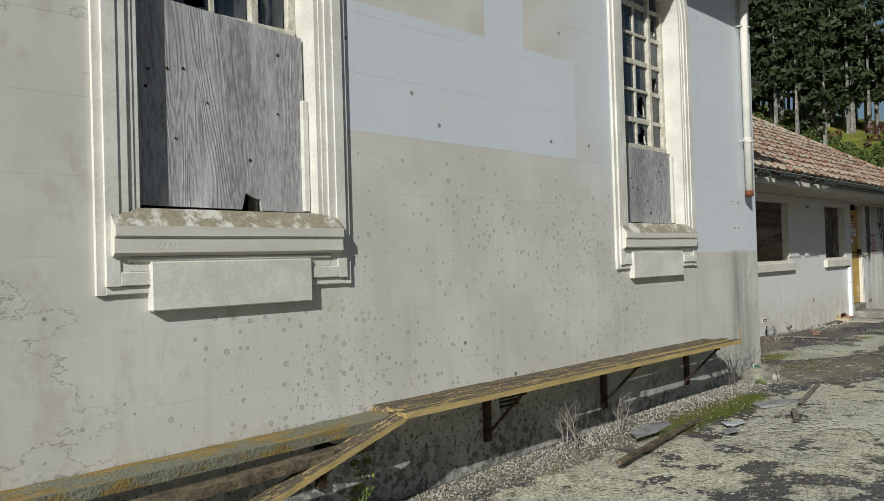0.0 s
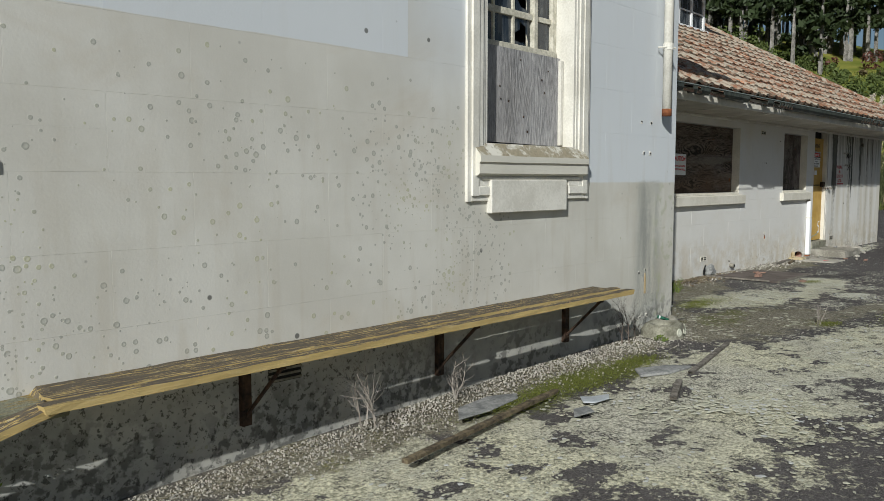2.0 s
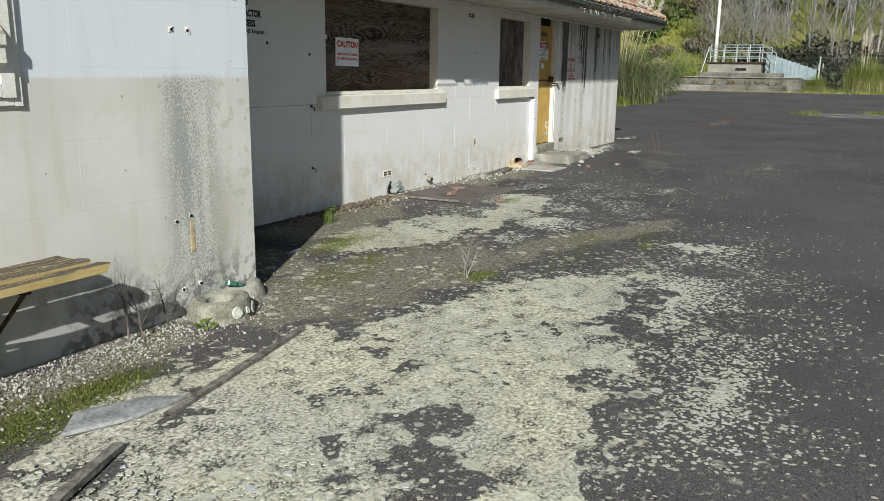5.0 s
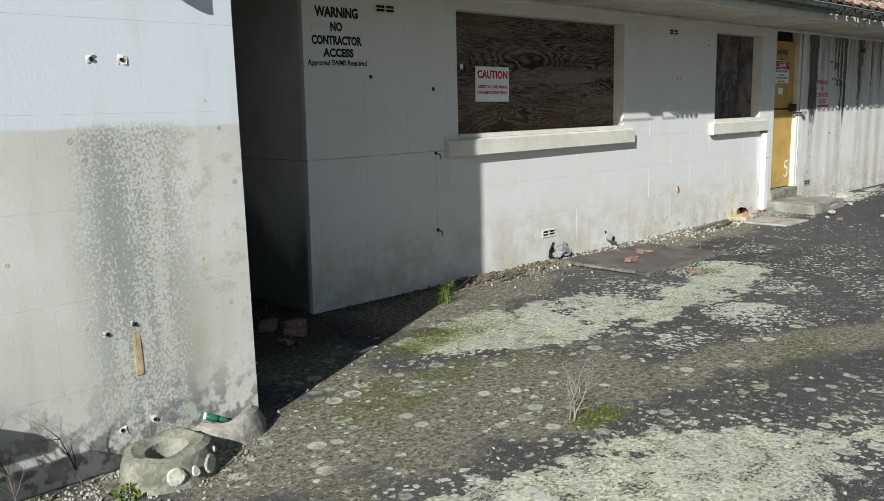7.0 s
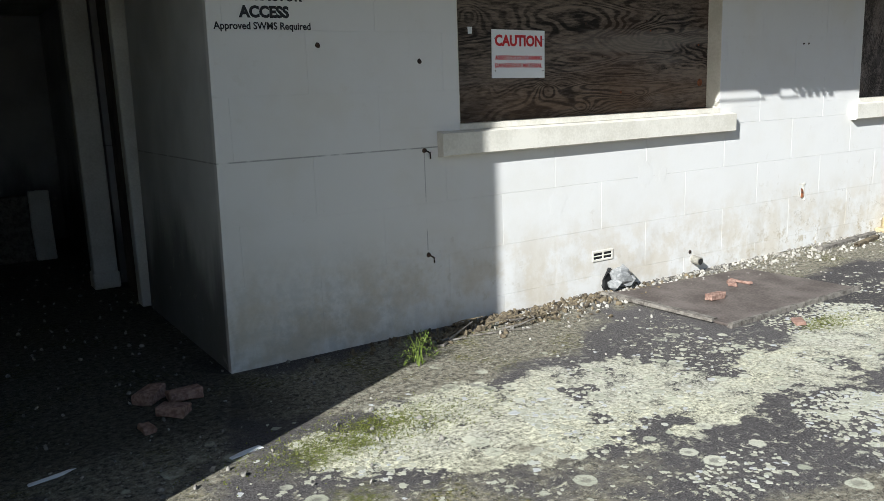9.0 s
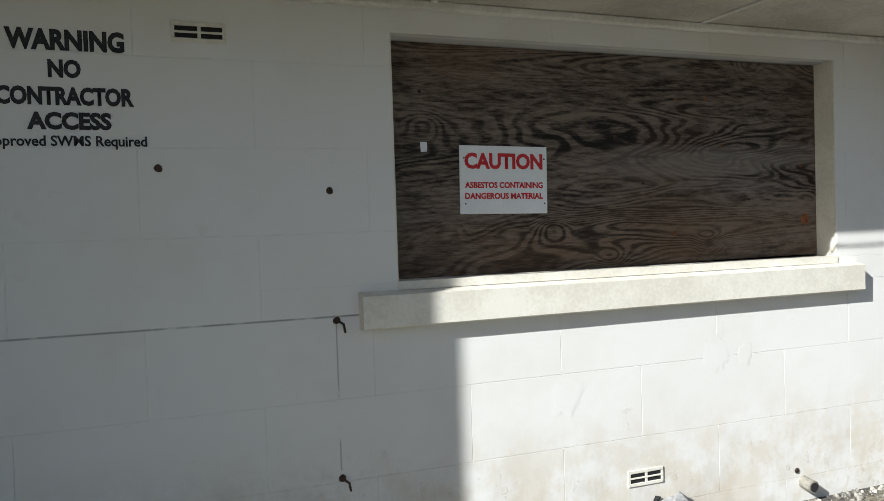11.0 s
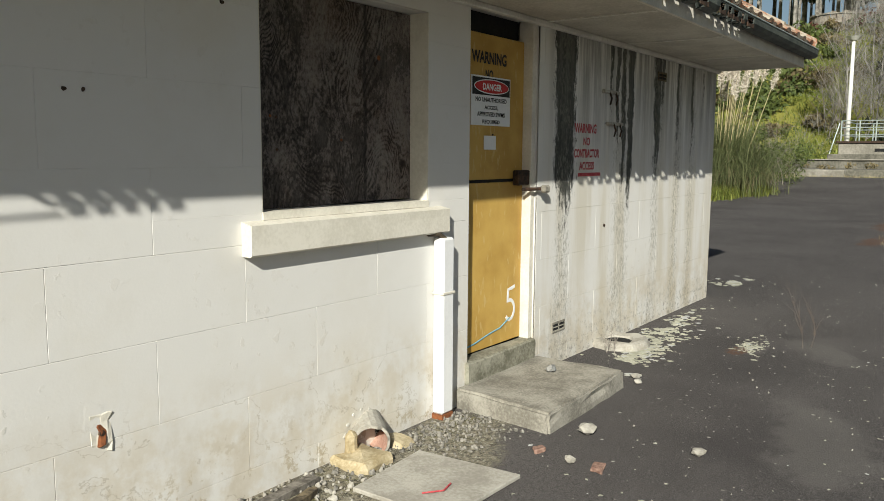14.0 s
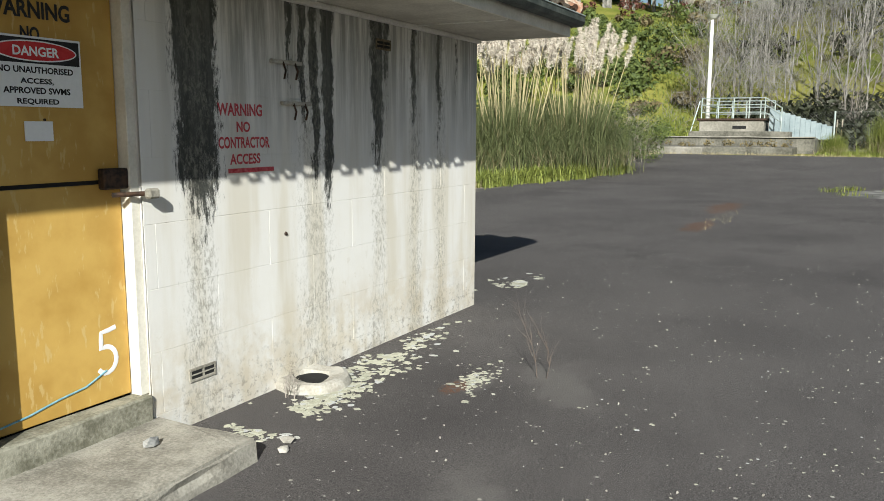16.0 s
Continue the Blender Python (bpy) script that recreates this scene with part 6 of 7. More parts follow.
part("paint_mark", tube([(6.14, -0.62, 0.032), (6.22, -0.68, 0.032), (6.3, -0.66, 0.032)], 0.004, 6), "red_faded", plate)


def brick_bit(x, y, z, sx, sy, sz, turn, seed, label="broken piece of red brick"):
    bm = rough(box_bm(-sx, sx, -sy, sy, 0, sz, bevel=0.006), 0.012, 18 + seed, 1)
    o = thing("brick_piece", label, "brick", "pieces of broken brick", at=(x, y, z), bm=bm, material="brick")
    o.rotation_euler = (0, 0, turn)


for k, b in enumerate(((3.06, -0.68, 0.018, 0.07, 0.035, 0.045), (3.45, -0.52, 0.018, 0.04, 0.03, 0.03), (3.56, -0.5, 0.018, 0.09, 0.016, 0.02), (-0.40, -0.38, 0, 0.07, 0.045, 0.05),
                       (-0.30, -0.20, 0, 0.08, 0.045, 0.05), (-0.45, -0.12, 0.0, 0.08, 0.05, 0.06), (-0.55, -0.5, 0, 0.05, 0.03, 0.03), (6.95, -0.75, 0, 0.03, 0.03, 0.025), (6.9, -1.1, 0, 0.035, 0.03, 0.03), (3.02, -1.32, 0, 0.05, 0.03, 0.03))):
    brick_bit(*b, k * 0.8, k)

# clay pipe that comes out of the wall, and the broken hole with a cement lump
cp = thing("clay_pipe", "broken terracotta pipe end coming out of the wall", "pipe", at=(6.44, -0.05, 0.07))
n = 20
rnd = random.Random(77)
chip = [rnd.uniform(-0.010, 0.010) for _ in range(n)]


def pipe_ring(radii, m):
    """A short pipe with a chipped mouth, open at both ends."""
    bm = bmesh.new()
    rings = [[bm.verts.new((r * math.cos(math.tau * k / n), y + (chip[k] if y < 0 else 0), r * math.sin(math.tau * k / n))) for k in range(n)] for r, y in radii]
    for a, b in zip(rings, rings[1:]):
        for k in range(n):
            bm.faces.new((a[k], a[(k + 1) % n], b[(k + 1) % n], b[k]))
    bmesh.ops.transform(bm, matrix=m, verts=bm.verts[:])
    return bm


aim = pose(0, 0, 0, 14, 0, -38)
part("barrel", pipe_ring(((0.098, 0.14), (0.102, -0.05), (0.088, -0.052)), aim), "concrete_pale", cp, "cement-crusted outside of the pipe")
part("liner", pipe_ring(((0.0885, -0.050), (0.083, 0.14)), aim), "terracotta", cp, "pink terracotta inside")
part("dark_bore", tube([aim @ Vector((0, 0.10, 0)), aim @ Vector((0, 0.108, 0))], 0.083, 16), "dark", cp)
for x0, x1, yf, z0, z1 in ((-0.26, -0.02, -0.20, -0.1, -0.025), (0.10, 0.26, -0.12, -0.1, -0.045), (-0.16, -0.09, -0.03, -0.1, 0.07)):
    part("mortar", rough(box_bm(x0, x1, yf, 0.045, z0, z1, bevel=0.025), 0.016, 11, 2), "ochre_mortar", cp)
for k in range(9):                        # lumps of plaster left round the hole
    t = radians(200 - 27 * k)
    bm = stone(rnd.uniform(0.008, 0.018), 300 + k, 0.22)
    bmesh.ops.transform(bm, matrix=pose(0.13 * math.cos(t), 0.048, 0.12 * math.sin(t) + 0.02, 90), verts=bm.verts[:])
    part("plaster_lump", bm, "trim", cp)
hl = thing("wall_hole", "ragged hole at the wall foot stuffed with blue-grey cement", "hole", at=(2.82, 0, 0.0))
bm = bmesh.new()
bmesh.ops.create_cone(bm, cap_ends=True, segments=14, radius1=0.10, radius2=0.09, depth=0.012, matrix=pose(-0.03, -0.003, 0.07, 90))
part("cavity", rough(bm, 0.05, 20), "dark", hl)
for k, (x, z, r) in enumerate(((0.02, 0.03, 0.09), (0.08, 0.0, 0.075), (-0.05, 0.0, 0.06), (0.03, 0.1, 0.06))):
    bm = stone(r, 40 + k, 0.8)
    bmesh.ops.translate(bm, verts=bm.verts[:], vec=(x, -0.05, z))
    part("cement_lump", bm, "slate", hl)
th = thing("wall_spout", "short pipe stub at the wall foot", "pipe", at=(3.66, -0.01, 0.10))
part("stub", tube([(0, 0.02, 0), (0, -0.06, -0.01)], 0.032, 12), "concrete", th)
part("bore", tube([(0, -0.055, -0.01), (0, -0.064, -0.01)], 0.024, 12), "dark", th)

# roots and dead stems at the shade line
rt = thing("dead_roots", "tangle of grey dead roots against the wall", "roots", at=(1.45, -0.2, 0))
rnd = random.Random(9)
for k in range(16):
    a = rnd.uniform(0, math.tau)
    p = [(rnd.uniform(-0.3, 0.35), rnd.uniform(-0.1, 0.08), 0.01)]
    for j in range(4):
        p.append((p[-1][0] + rnd.uniform(-0.02, 0.11), p[-1][1] + rnd.uniform(-0.05, 0.05), max(0.012, p[-1][2] + rnd.uniform(-0.04, 0.055))))
    part("root", tube([(a_ * 1.3, b_, c_ * 0.6) for a_, b_, c_ in p], rnd.uniform(0.004, 0.012), 6, taper=0.4), "bare_slat" if k % 3 else "wood_grey", rt)

# loose rubble and grit
def scatter(name, label, n, place, size, material, seed, category="rubble"):
    """Many small stones in one mesh."""
    rnd = random.Random(seed)
    base = bmesh.new()
    bmesh.ops.create_icosphere(base, subdivisions=1, radius=1.0)
    bv = [v.co.copy() for v in base.verts]
    bf = [[v.index for v in f.verts] for f in base.faces]
    base.free()
    vs, fs = [], []
    for _ in range(n):
        x, y = place(rnd)
        r = size * rnd.uniform(0.3, 1.0) ** 2
        m = Matrix.Translation((x, y, r * 0.3 + GZ(x))) @ Euler((rnd.random() * 6, rnd.random() * 6, rnd.random() * 6)).to_matrix().to_4x4() @ Matrix.Diagonal((r, r * rnd.uniform(0.5, 1), r * rnd.uniform(0.3, 0.7), 1))
        b = len(vs)
        vs += [tuple(m @ (v * rnd.uniform(0.8, 1.15))) for v in bv]
        fs += [[b + i for i in f] for f in bf]
    return tagged(raw_mesh(name, vs, fs, material), label, category, kind="stuff")


scatter("gravel", "grey grit and rubble along the wall foot", 900, lambda r: (r.uniform(1.6, 7.2), -abs(r.gauss(0.0, 0.16)) - 0.01), 0.021, "gravel", 3)
scatter("soil_clods", "dark soil and rubble heaped along the wall foot", 900, lambda r: (r.gauss(2.0, 0.55), -0.03 - abs(r.gauss(0, 0.13))), 0.03, "bare_slat", 41)
scatter("gravel", "pale plaster crumbs fallen along the wall foot", 800, lambda r: (r.uniform(1.4, 6.4), -0.02 - abs(r.gauss(0, 0.2))), 0.022, "concrete_pale", 42)
scatter("gravel", "fine grey grit by the white pipe and step", 700, lambda r: (r.gauss(7.0, 0.35), -0.08 - abs(r.gauss(0, 0.2))), 0.018, "gravel", 4)
scatter("gravel", "pale grit scattered below the bench", 9000, lambda r: (r.uniform(-9.5, -1.7), -1.57 - abs(r.gauss(0.14, 0.17))), 0.0105, "concrete_pale", 15)
scatter("gravel", "grit along the foot of the hall wall", 1500, lambda r: (r.uniform(-9.5, -1.4), -1.58 - abs(r.gauss(0, 0.22))), 0.015, "gravel", 5)
scatter("gravel", "small stones in the dark passage", 500, lambda r: (r.uniform(-1.3, 0.6), r.uniform(-1.6, 4)), 0.02, "gravel", 6)
scatter("gravel", "loose chips scattered on the asphalt", 1600, lambda r: (r.uniform(-4, 16), r.uniform(-7, -0.2)), 0.011, "concrete_pale", 7)


# lichen flakes: thin crusts on the asphalt
def flakes():
    rnd = random.Random(8)
    spots = [(-3.6, -3.2, 2.6, 1.0, 2600, 0.017), (-0.9, -3.3, 1.3, 0.5, 1700, 0.018), (0.8, -1.45, 1.1, 0.5, 1300, 0.019), (-7.0, -2.6, 4.0, 0.9, 2200, 0.015),
             (2.2, -2.2, 2.4, 0.9, 4200, 0.014), (0.0, -4.0, 2.4, 0.6, 4200, 0.014), (9.25, -0.36, 0.9, 0.2, 520, 0.03), (10.3, -0.2, 1.0, 0.16, 260, 0.032), (9.9, -1.0, 0.4, 0.16, 170, 0.022), (8.5, -3.6, 10, 3.6, 2400, 0.009), (8.6, -0.36, 0.14, 0.2, 150, 0.026),
             (3.5, -1.3, 2.8, 0.7, 2800, 0.014), (13.1, 0.0, 0.55, 0.35, 130, 0.05), (-1.6, -4.6, 3.2, 0.7, 3000, 0.013), (5, -2.8, 5, 1.4, 900, 0.013), (-0.6, -2.1, 1.6, 0.7, 3200, 0.017),
             (1.65, -3.85, 0.25, 0.5, 160, 0.035)]
    vs, fs = [], []
    for cx, cy, rx, ry, n, size in spots:
        for _ in range(n):
            a, q = rnd.uniform(0, math.tau), abs(rnd.gauss(0, 0.55))
            x, y = cx + rx * q * math.cos(a), cy + ry * q * math.sin(a)
            silt = min(((x + 0.75) / 1.7) ** 2 + ((y + 2.0 + 0.12 * (x + 0.75)) / 0.62) ** 2, ((x - 1.4) / 1.3) ** 2 + ((y + 2.85 + 0.3 * (x - 1.4)) / 0.28) ** 2)
            if noise.noise(Vector((x * 1.7, y * 1.7, 3))) < -0.12 or (x < XA and y > YA) or (x > 0 and y > -0.02 and x < XB) or (silt < 1 and rnd.random() < 0.86):
                continue
            r = size * rnd.uniform(0.25, 1.2) * (1.6 if rnd.random() < 0.06 else 1)
            k = rnd.randint(9, 13)
            b = len(vs)
            h = rnd.uniform(0.0006, 0.0018)
            el, tw = rnd.uniform(0.6, 1.0), rnd.uniform(0, 3.14)
            ring = []
            for i in range(k):
                t = math.tau * i / k
                f = r * rnd.uniform(0.5, 1.2)
                u, v = f * math.cos(t), f * el * math.sin(t)
                ring.append((x + u * math.cos(tw) - v * math.sin(tw), y + u * math.sin(tw) + v * math.cos(tw)))
            g = GZ(x)
            vs += [(px, py, g - 0.002) for px, py in ring] + [(x + (px - x) * 0.9, y + (py - y) * 0.9, g + h) for px, py in ring]
            fs.append([b + k + i for i in range(k)])
            fs += [(b + i, b + (i + 1) % k, b + k + (i + 1) % k, b + k + i) for i in range(k)]
    s = Shade("lichen_flake", 0.95, spec=0.1)
    col = s.mix(s.island, (0.36, 0.36, 0.28), (0.62, 0.61, 0.49))
    col = s.mix(s.span(s.island, 0.8, 0.95), col, (0.52, 0.53, 0.54))
    s.put("Base Color", s.mix(s.math("MULTIPLY", s.noise(70), 0.5), col, (0.30, 0.29, 0.24)))
    s.bump(s.noise(150), 0.8, 0.006)
    M["flake"] = s.mat
    tagged(raw_mesh("lichen_flakes", vs, fs, "flake"), "pale crusty lichen flakes over the asphalt", "lichen", kind="stuff")


flakes()


# ---- blades, leaves and weeds ----
def blades(name, material, parent, n, place, length, lean, width, seed, droop=0.6, segs=4):
    """Thin bent strips that grow from the ground."""
    rnd = random.Random(seed)
    vs, fs = [], []
    for _ in range(n):
        x, y, z = place(rnd)
        a = rnd.uniform(0, math.tau)
        ln, le, w = length * rnd.uniform(0.55, 1.1), lean * rnd.uniform(0.2, 1.2), width * rnd.uniform(0.6, 1.2)
        dx, dy = math.cos(a), math.sin(a)
        b = len(vs)
        for i in range(segs + 1):
            f = i / segs
            out = ln * le * f * f
            up = ln * (f - droop * le * f * f * f * 0.8)
            ww = w * (1 - f) ** 0.7
            vs += [(x + dx * out - dy * ww, y + dy * out + dx * ww, z + up), (x + dx * out + dy * ww, y + dy * out - dx * ww, z + up)]
        for i in range(segs):
            fs.append((b + 2 * i, b + 2 * i + 1, b + 2 * i + 3, b + 2 * i + 2))
    return raw_mesh(name, vs, fs, material, parent)


def leaves(name, material, parent, clumps, per, size, seed, flat=1.0, thin=0.45, rise=0.0):
    """Small crossed leaf faces round the given clump centres (x, y, z, radius)."""
    g = np.random.default_rng(seed)
    c = np.array(clumps, float)
    idx = np.repeat(np.arange(len(c)), per)
    d = g.normal(size=(len(idx), 3))
    d /= np.linalg.norm(d, axis=1)[:, None]
    r = c[idx, 3:4] * g.uniform(0.25, 1.0, (len(idx), 1)) ** 0.5
    d[:, 2] *= flat
    p = c[idx, :3] + d * r
    u = g.normal(size=p.shape)
    u[:, 2] += rise
    u /= np.linalg.norm(u, axis=1)[:, None]
    w = np.cross(u, g.normal(size=p.shape))
    w /= np.linalg.norm(w, axis=1)[:, None]
    s = size * g.uniform(0.5, 1.3, (len(p), 1))
    q = np.stack([p - u * s, p + w * s * thin, p + u * s, p - w * s * thin], 1).reshape(-1, 3)
    f = np.arange(len(q)).reshape(-1, 4)
    me = bpy.data.meshes.new(name)
    me.from_pydata(q.tolist(), [], f.tolist())
    me.materials.append(M[material])
    ob = new(name, me)
    if parent:
        ob.parent = parent
    return ob


def branchy(points, faces, base, height, rnd, radius, spread, depth, sides=4, lean=0.1):
    """Adds a bare branching stem to vertex and face lists."""
    def limb(p, d, ln, r, level):
        n = 4 if level == 0 else 3
        prev = None
        for i in range(n + 1):
            f = i / n
            rr = r * (1 - 0.75 * f)
            u = d.orthogonal().normalized()
            v = d.cross(u)
            ring = []
            for k in range(sides):
                t = math.tau * k / sides
                ring.append(len(points))
                points.append(tuple(p + rr * (math.cos(t) * u + math.sin(t) * v)))
            if prev:
                for k in range(sides):
                    faces.append((prev[k], prev[(k + 1) % sides], ring[(k + 1) % sides], ring[k]))
            prev = ring
            if level < depth and (i > 0 or level > 0):
                for _ in range(3 if level == 0 else 2):
                    a = rnd.uniform(0, math.tau)
                    nd = (d + spread * (math.cos(a) * u + math.sin(a) * v) + Vector((0, 0, 0.15))).normalized()
                    limb(p, nd, ln * rnd.uniform(0.28, 0.5), rr * 0.55, level + 1)
            p = p + d * (ln / n)
            d = (d + Vector((rnd.uniform(-lean, lean), rnd.uniform(-lean, lean), rnd.uniform(-lean, lean) * 0.5))).normalized()
    limb(Vector(base), Vector((rnd.uniform(-lean, lean), rnd.uniform(-lean, lean), 1)).normalized(), height, radius, 0)


def bare_plant(name, label, category, base, height, radius, spread, depth, seed, material="twig", n=1, group=""):
    vs, fs, rnd = [], [], random.Random(seed)
    for _ in range(n):
        branchy(vs, fs, (rnd.uniform(-0.06, 0.06) * (n > 1), rnd.uniform(-0.06, 0.06) * (n > 1), 0), height * rnd.uniform(0.6, 1.1), rnd, radius, spread, depth, 3, 0.3)
    o = raw_mesh(name, vs, fs, material)
    o.location = base
    return tagged(o, label, category, group)


bare_plant("dead_weed", "dry grey dead weed by the bench", "weed", (-5.55, -1.78, 0), 0.36, 0.006, 0.9, 2, 1, n=4)
bare_plant("dead_weed", "dry grey dead weed by the bench bracket", "weed", (-4.75, -1.72, 0), 0.28, 0.006, 0.9, 2, 2, n=4)
bare_plant("dead_weed", "dark dry weed at the bench end", "weed", (-2.50, -1.68, 0), 0.46, 0.006, 0.7, 2, 3, "bark_dark", 2)
bare_plant("dead_weed", "thin brown dead weed standing in the asphalt", "weed", (10.22, -1.34, 0), 0.52, 0.0032, 0.3, 2, 4, "bark_dark", n=2)
bare_plant("dead_weed", "small dry weed in moss", "weed", (-0.35, -2.62, 0), 0.3, 0.004, 1.0, 2, 5, n=3)
bare_plant("dead_weed", "dry stalks at the drain ring", "weed", (9.05, -0.2, 0.0), 0.2, 0.004, 1.0, 2, 6, n=3)
bare_plant("dead_weed", "dry sprig at the hall corner", "weed", (-2.2, -1.62, 0), 0.36, 0.005, 0.8, 2, 7, "bark_dark", 1)
w = thing("green_weed", "small leafy green weed at the shade line", "weed", at=(0.86, -0.5, 0))
leaves("foliage", "weed", w, [(0, 0, 0.06, 0.07), (0.05, 0.03, 0.11, 0.06), (-0.05, 0.0, 0.10, 0.06), (0.03, -0.03, 0.16, 0.04), (-0.09, 0.02, 0.05, 0.05), (0.1, 0.0, 0.06, 0.05)], 60, 0.010, 1, thin=0.3)
blades("stem", "weed", w, 14, lambda r: (r.uniform(-0.05, 0.05), r.uniform(-0.05, 0.05), 0), 0.24, 0.4, 0.004, 2)
w = thing("green_weed", "green climbing weed under the broken bench", "weed", at=(-7.62, -1.78, 0))
leaves("foliage", "weed", w, [(0, 0, 0.1, 0.08), (0.02, 0, 0.25, 0.07), (0, 0.02, 0.38, 0.05)], 60, 0.022, 2)
blades("stem", "weed", w, 8, lambda r: (r.uniform(-0.03, 0.03), r.uniform(-0.03, 0.03), 0), 0.4, 0.2, 0.004, 3)
w = thing("grass_tuft", "tiny bright tuft at the drain collar", "grass", at=(-2.12, -1.83, 0))
leaves("foliage", "weed", w, [(0, 0, 0.02, 0.06)], 60, 0.018, 4, 0.5)


def tuft(place, n, seed, length=0.035, name="moss", label="bright green moss and grass cushion"):
    tagged(blades(name, "moss_blade", None, n, place, length * 0.5, 1.2, 0.0035, seed, segs=2), label, "moss", kind="stuff")


def ell(cx, cy, rx, ry):
    return lambda r: (r.gauss(cx, rx), r.gauss(cy, ry), 0)


tuft(ell(-2.98, -2.08, 0.13, 0.06), 900, 31, 0.05)
tuft(ell(-3.75, -2.09, 0.42, 0.10), 9500, 32, 0.022)
tuft(ell(-4.5, -2.06, 0.3, 0.06), 1800, 38, 0.018)
tuft(ell(-0.2, -2.66, 0.10, 0.055), 450, 33, 0.04)
tuft(ell(0.22, -1.12, 0.28, 0.1), 3600, 34, 0.018)
tuft(ell(3.17, -1.40, 0.13, 0.06), 420, 35, 0.03)
tuft(ell(1.0, -3.0, 0.7, 0.08), 900, 36, 0.02)
tuft(ell(1.5, -3.45, 0.1, 0.05), 200, 37, 0.04)

# ---- beyond the yard ----
# pampas clumps behind the wing
def pampas(at, size, plumes, seed, label, bright=False, lean=0.28):
    o = thing("pampas_grass", label, "pampas grass", "pampas clumps", at=at)
    blades("foliage", "bright_blade" if bright else "blade", o, 2200 if bright else 9000, lambda r: (r.gauss(0, 0.42) * size, r.gauss(0, 0.42) * size, 0), 2.2 * size, 0.5 if bright else 0.78, 0.008 * size, seed, 0.8 if bright else 1.2, 7)
    blades("dry_foliage", "dry_blade", o, 1300, lambda r: (r.gauss(0, 0.42) * size, r.gauss(0, 0.42) * size, 0), 1.5 * size, 0.9, 0.010 * size, seed + 1, 1.1, 6)
    rnd = random.Random(seed)
    for k in range(plumes):
        a, q = rnd.uniform(0, math.tau), rnd.uniform(0.1, 0.6) * size
        x, y, h, le = q * math.cos(a), q * math.sin(a), rnd.uniform(2.3, 3.0) * size, rnd.uniform(0.2, 1.0) * lean
        top = Vector((x + math.cos(a) * h * le, y + math.sin(a) * h * le, h))
        st = part("stalk", tube([(x, y, 0.3), ((x * 2 + top.x) / 3, (y * 2 + top.y) / 3, h * 0.4), tuple(top)], 0.0125 * size, 4, taper=0.6), "straw", o)
        d = (top - Vector((x, y, 0.3))).normalized() + Vector((0.12, 0.02, 0))
        wide = 0.075 if not bright else 0.055
        spine = [(*(top + d * (j * 0.062 * size - 0.1)), wide * size * (1.0 - abs(j - 2.5) / 8.0)) for j in range(10)]
        leaves("plume", "plume", st, spine, 26, 0.075 * size, seed * 50 + k, 1.2, 0.10)
    if not bright:
        for k in range(16):
            a, h = rnd.uniform(0, math.tau), rnd.uniform(1.8, 2.6) * size
            q = rnd.uniform(0.1, 0.5) * size
            part("stalk", tube([(q * math.cos(a), q * math.sin(a), 0.3), ((q + h * 0.12) * math.cos(a), (q + h * 0.12) * math.sin(a), h)], 0.010 * size, 4, taper=0.6), "straw", o)
    return o


pampas((31.5, 8.3, 0), 1.55, 34, 1, "tall pampas clump with cream plumes at the yard edge")
pampas((34.0, 6.8, 0.02), 1.6, 32, 2, "tall pampas clump with leaning cream plumes")
pampas((35.5, 9.8, 0.03), 1.7, 24, 3, "tall pampas clump with cream plumes behind the wing")
for k, (x, y, s_, n) in enumerate(((48.6, -1.3, 0.55, 2), (50.5, -3.9, 1.1, 13), (51.5, -6.2, 1.15, 15), (50.0, -8.6, 1.0, 12), (53.0, -11.5, 1.2, 12), (52.0, -15.0, 1.1, 9))):
    pampas((x, y, hill(x, y) - 0.02), s_, n, 10 + k, "bright green pampas clump with upright plumes by the fence", True, 0.12)
for k in range(8):
    o = thing("grass_tuft", "low green strap-leaved clump at the asphalt edge", "grass", "strap-leaved clumps", at=(26.3 + 1.25 * k, 6.75 - 0.22 * k + (k % 2) * 0.25, 0))
    blades("foliage", "bright_blade", o, 420, lambda r: (r.gauss(0, 0.5), r.gauss(0, 0.3), 0), 0.72, 1.1, 0.022, 60 + k, 0.9)
for k, (x, y, h) in enumerate(((38.3, 6.9, 2.7), (39.8, 6.3, 2.8), (41.2, 5.9, 1.9), (39.5, 7.8, 3.0))):
    o = thing("bush", "twiggy olive bush beside the pampas", "bush", "bushes at the yard edge", at=(x, y, hill(x, y) - 0.02))
    vs, fs, rnd = [], [], random.Random(70 + k)
    for _ in range(9):
        branchy(vs, fs, (rnd.gauss(0, 0.35), rnd.gauss(0, 0.35), 0), h * rnd.uniform(0.7, 1.0), rnd, 0.02, 0.8, 2, 3, 0.3)
    raw_mesh("stem", vs, fs, "twig", o)
    leaves("foliage", "scrub", o, [(rnd.gauss(0, 0.6), rnd.gauss(0, 0.6), rnd.uniform(0.25, h * 0.85), 0.4) for _ in range(30)], 90, 0.055, k)
o = blades("verge_grass", "dry_blade", None, 3000, lambda r: (lambda x: (x, 6.5 + abs(r.gauss(0, 0.8)), hill(x, 6)))(r.uniform(22, 46)), 0.28, 0.8, 0.012, 77)
tagged(o, "dry grass along the asphalt edge", "grass", kind="stuff")
o = blades("verge_grass", "dry_blade", None, 900, lambda r: (46.2 + r.gauss(0, 0.2), r.gauss(1.5, 3.5), 0.46), 0.22, 1.0, 0.012, 81)
tagged(o, "dry weeds along the foot of the terrace", "grass", kind="stuff")
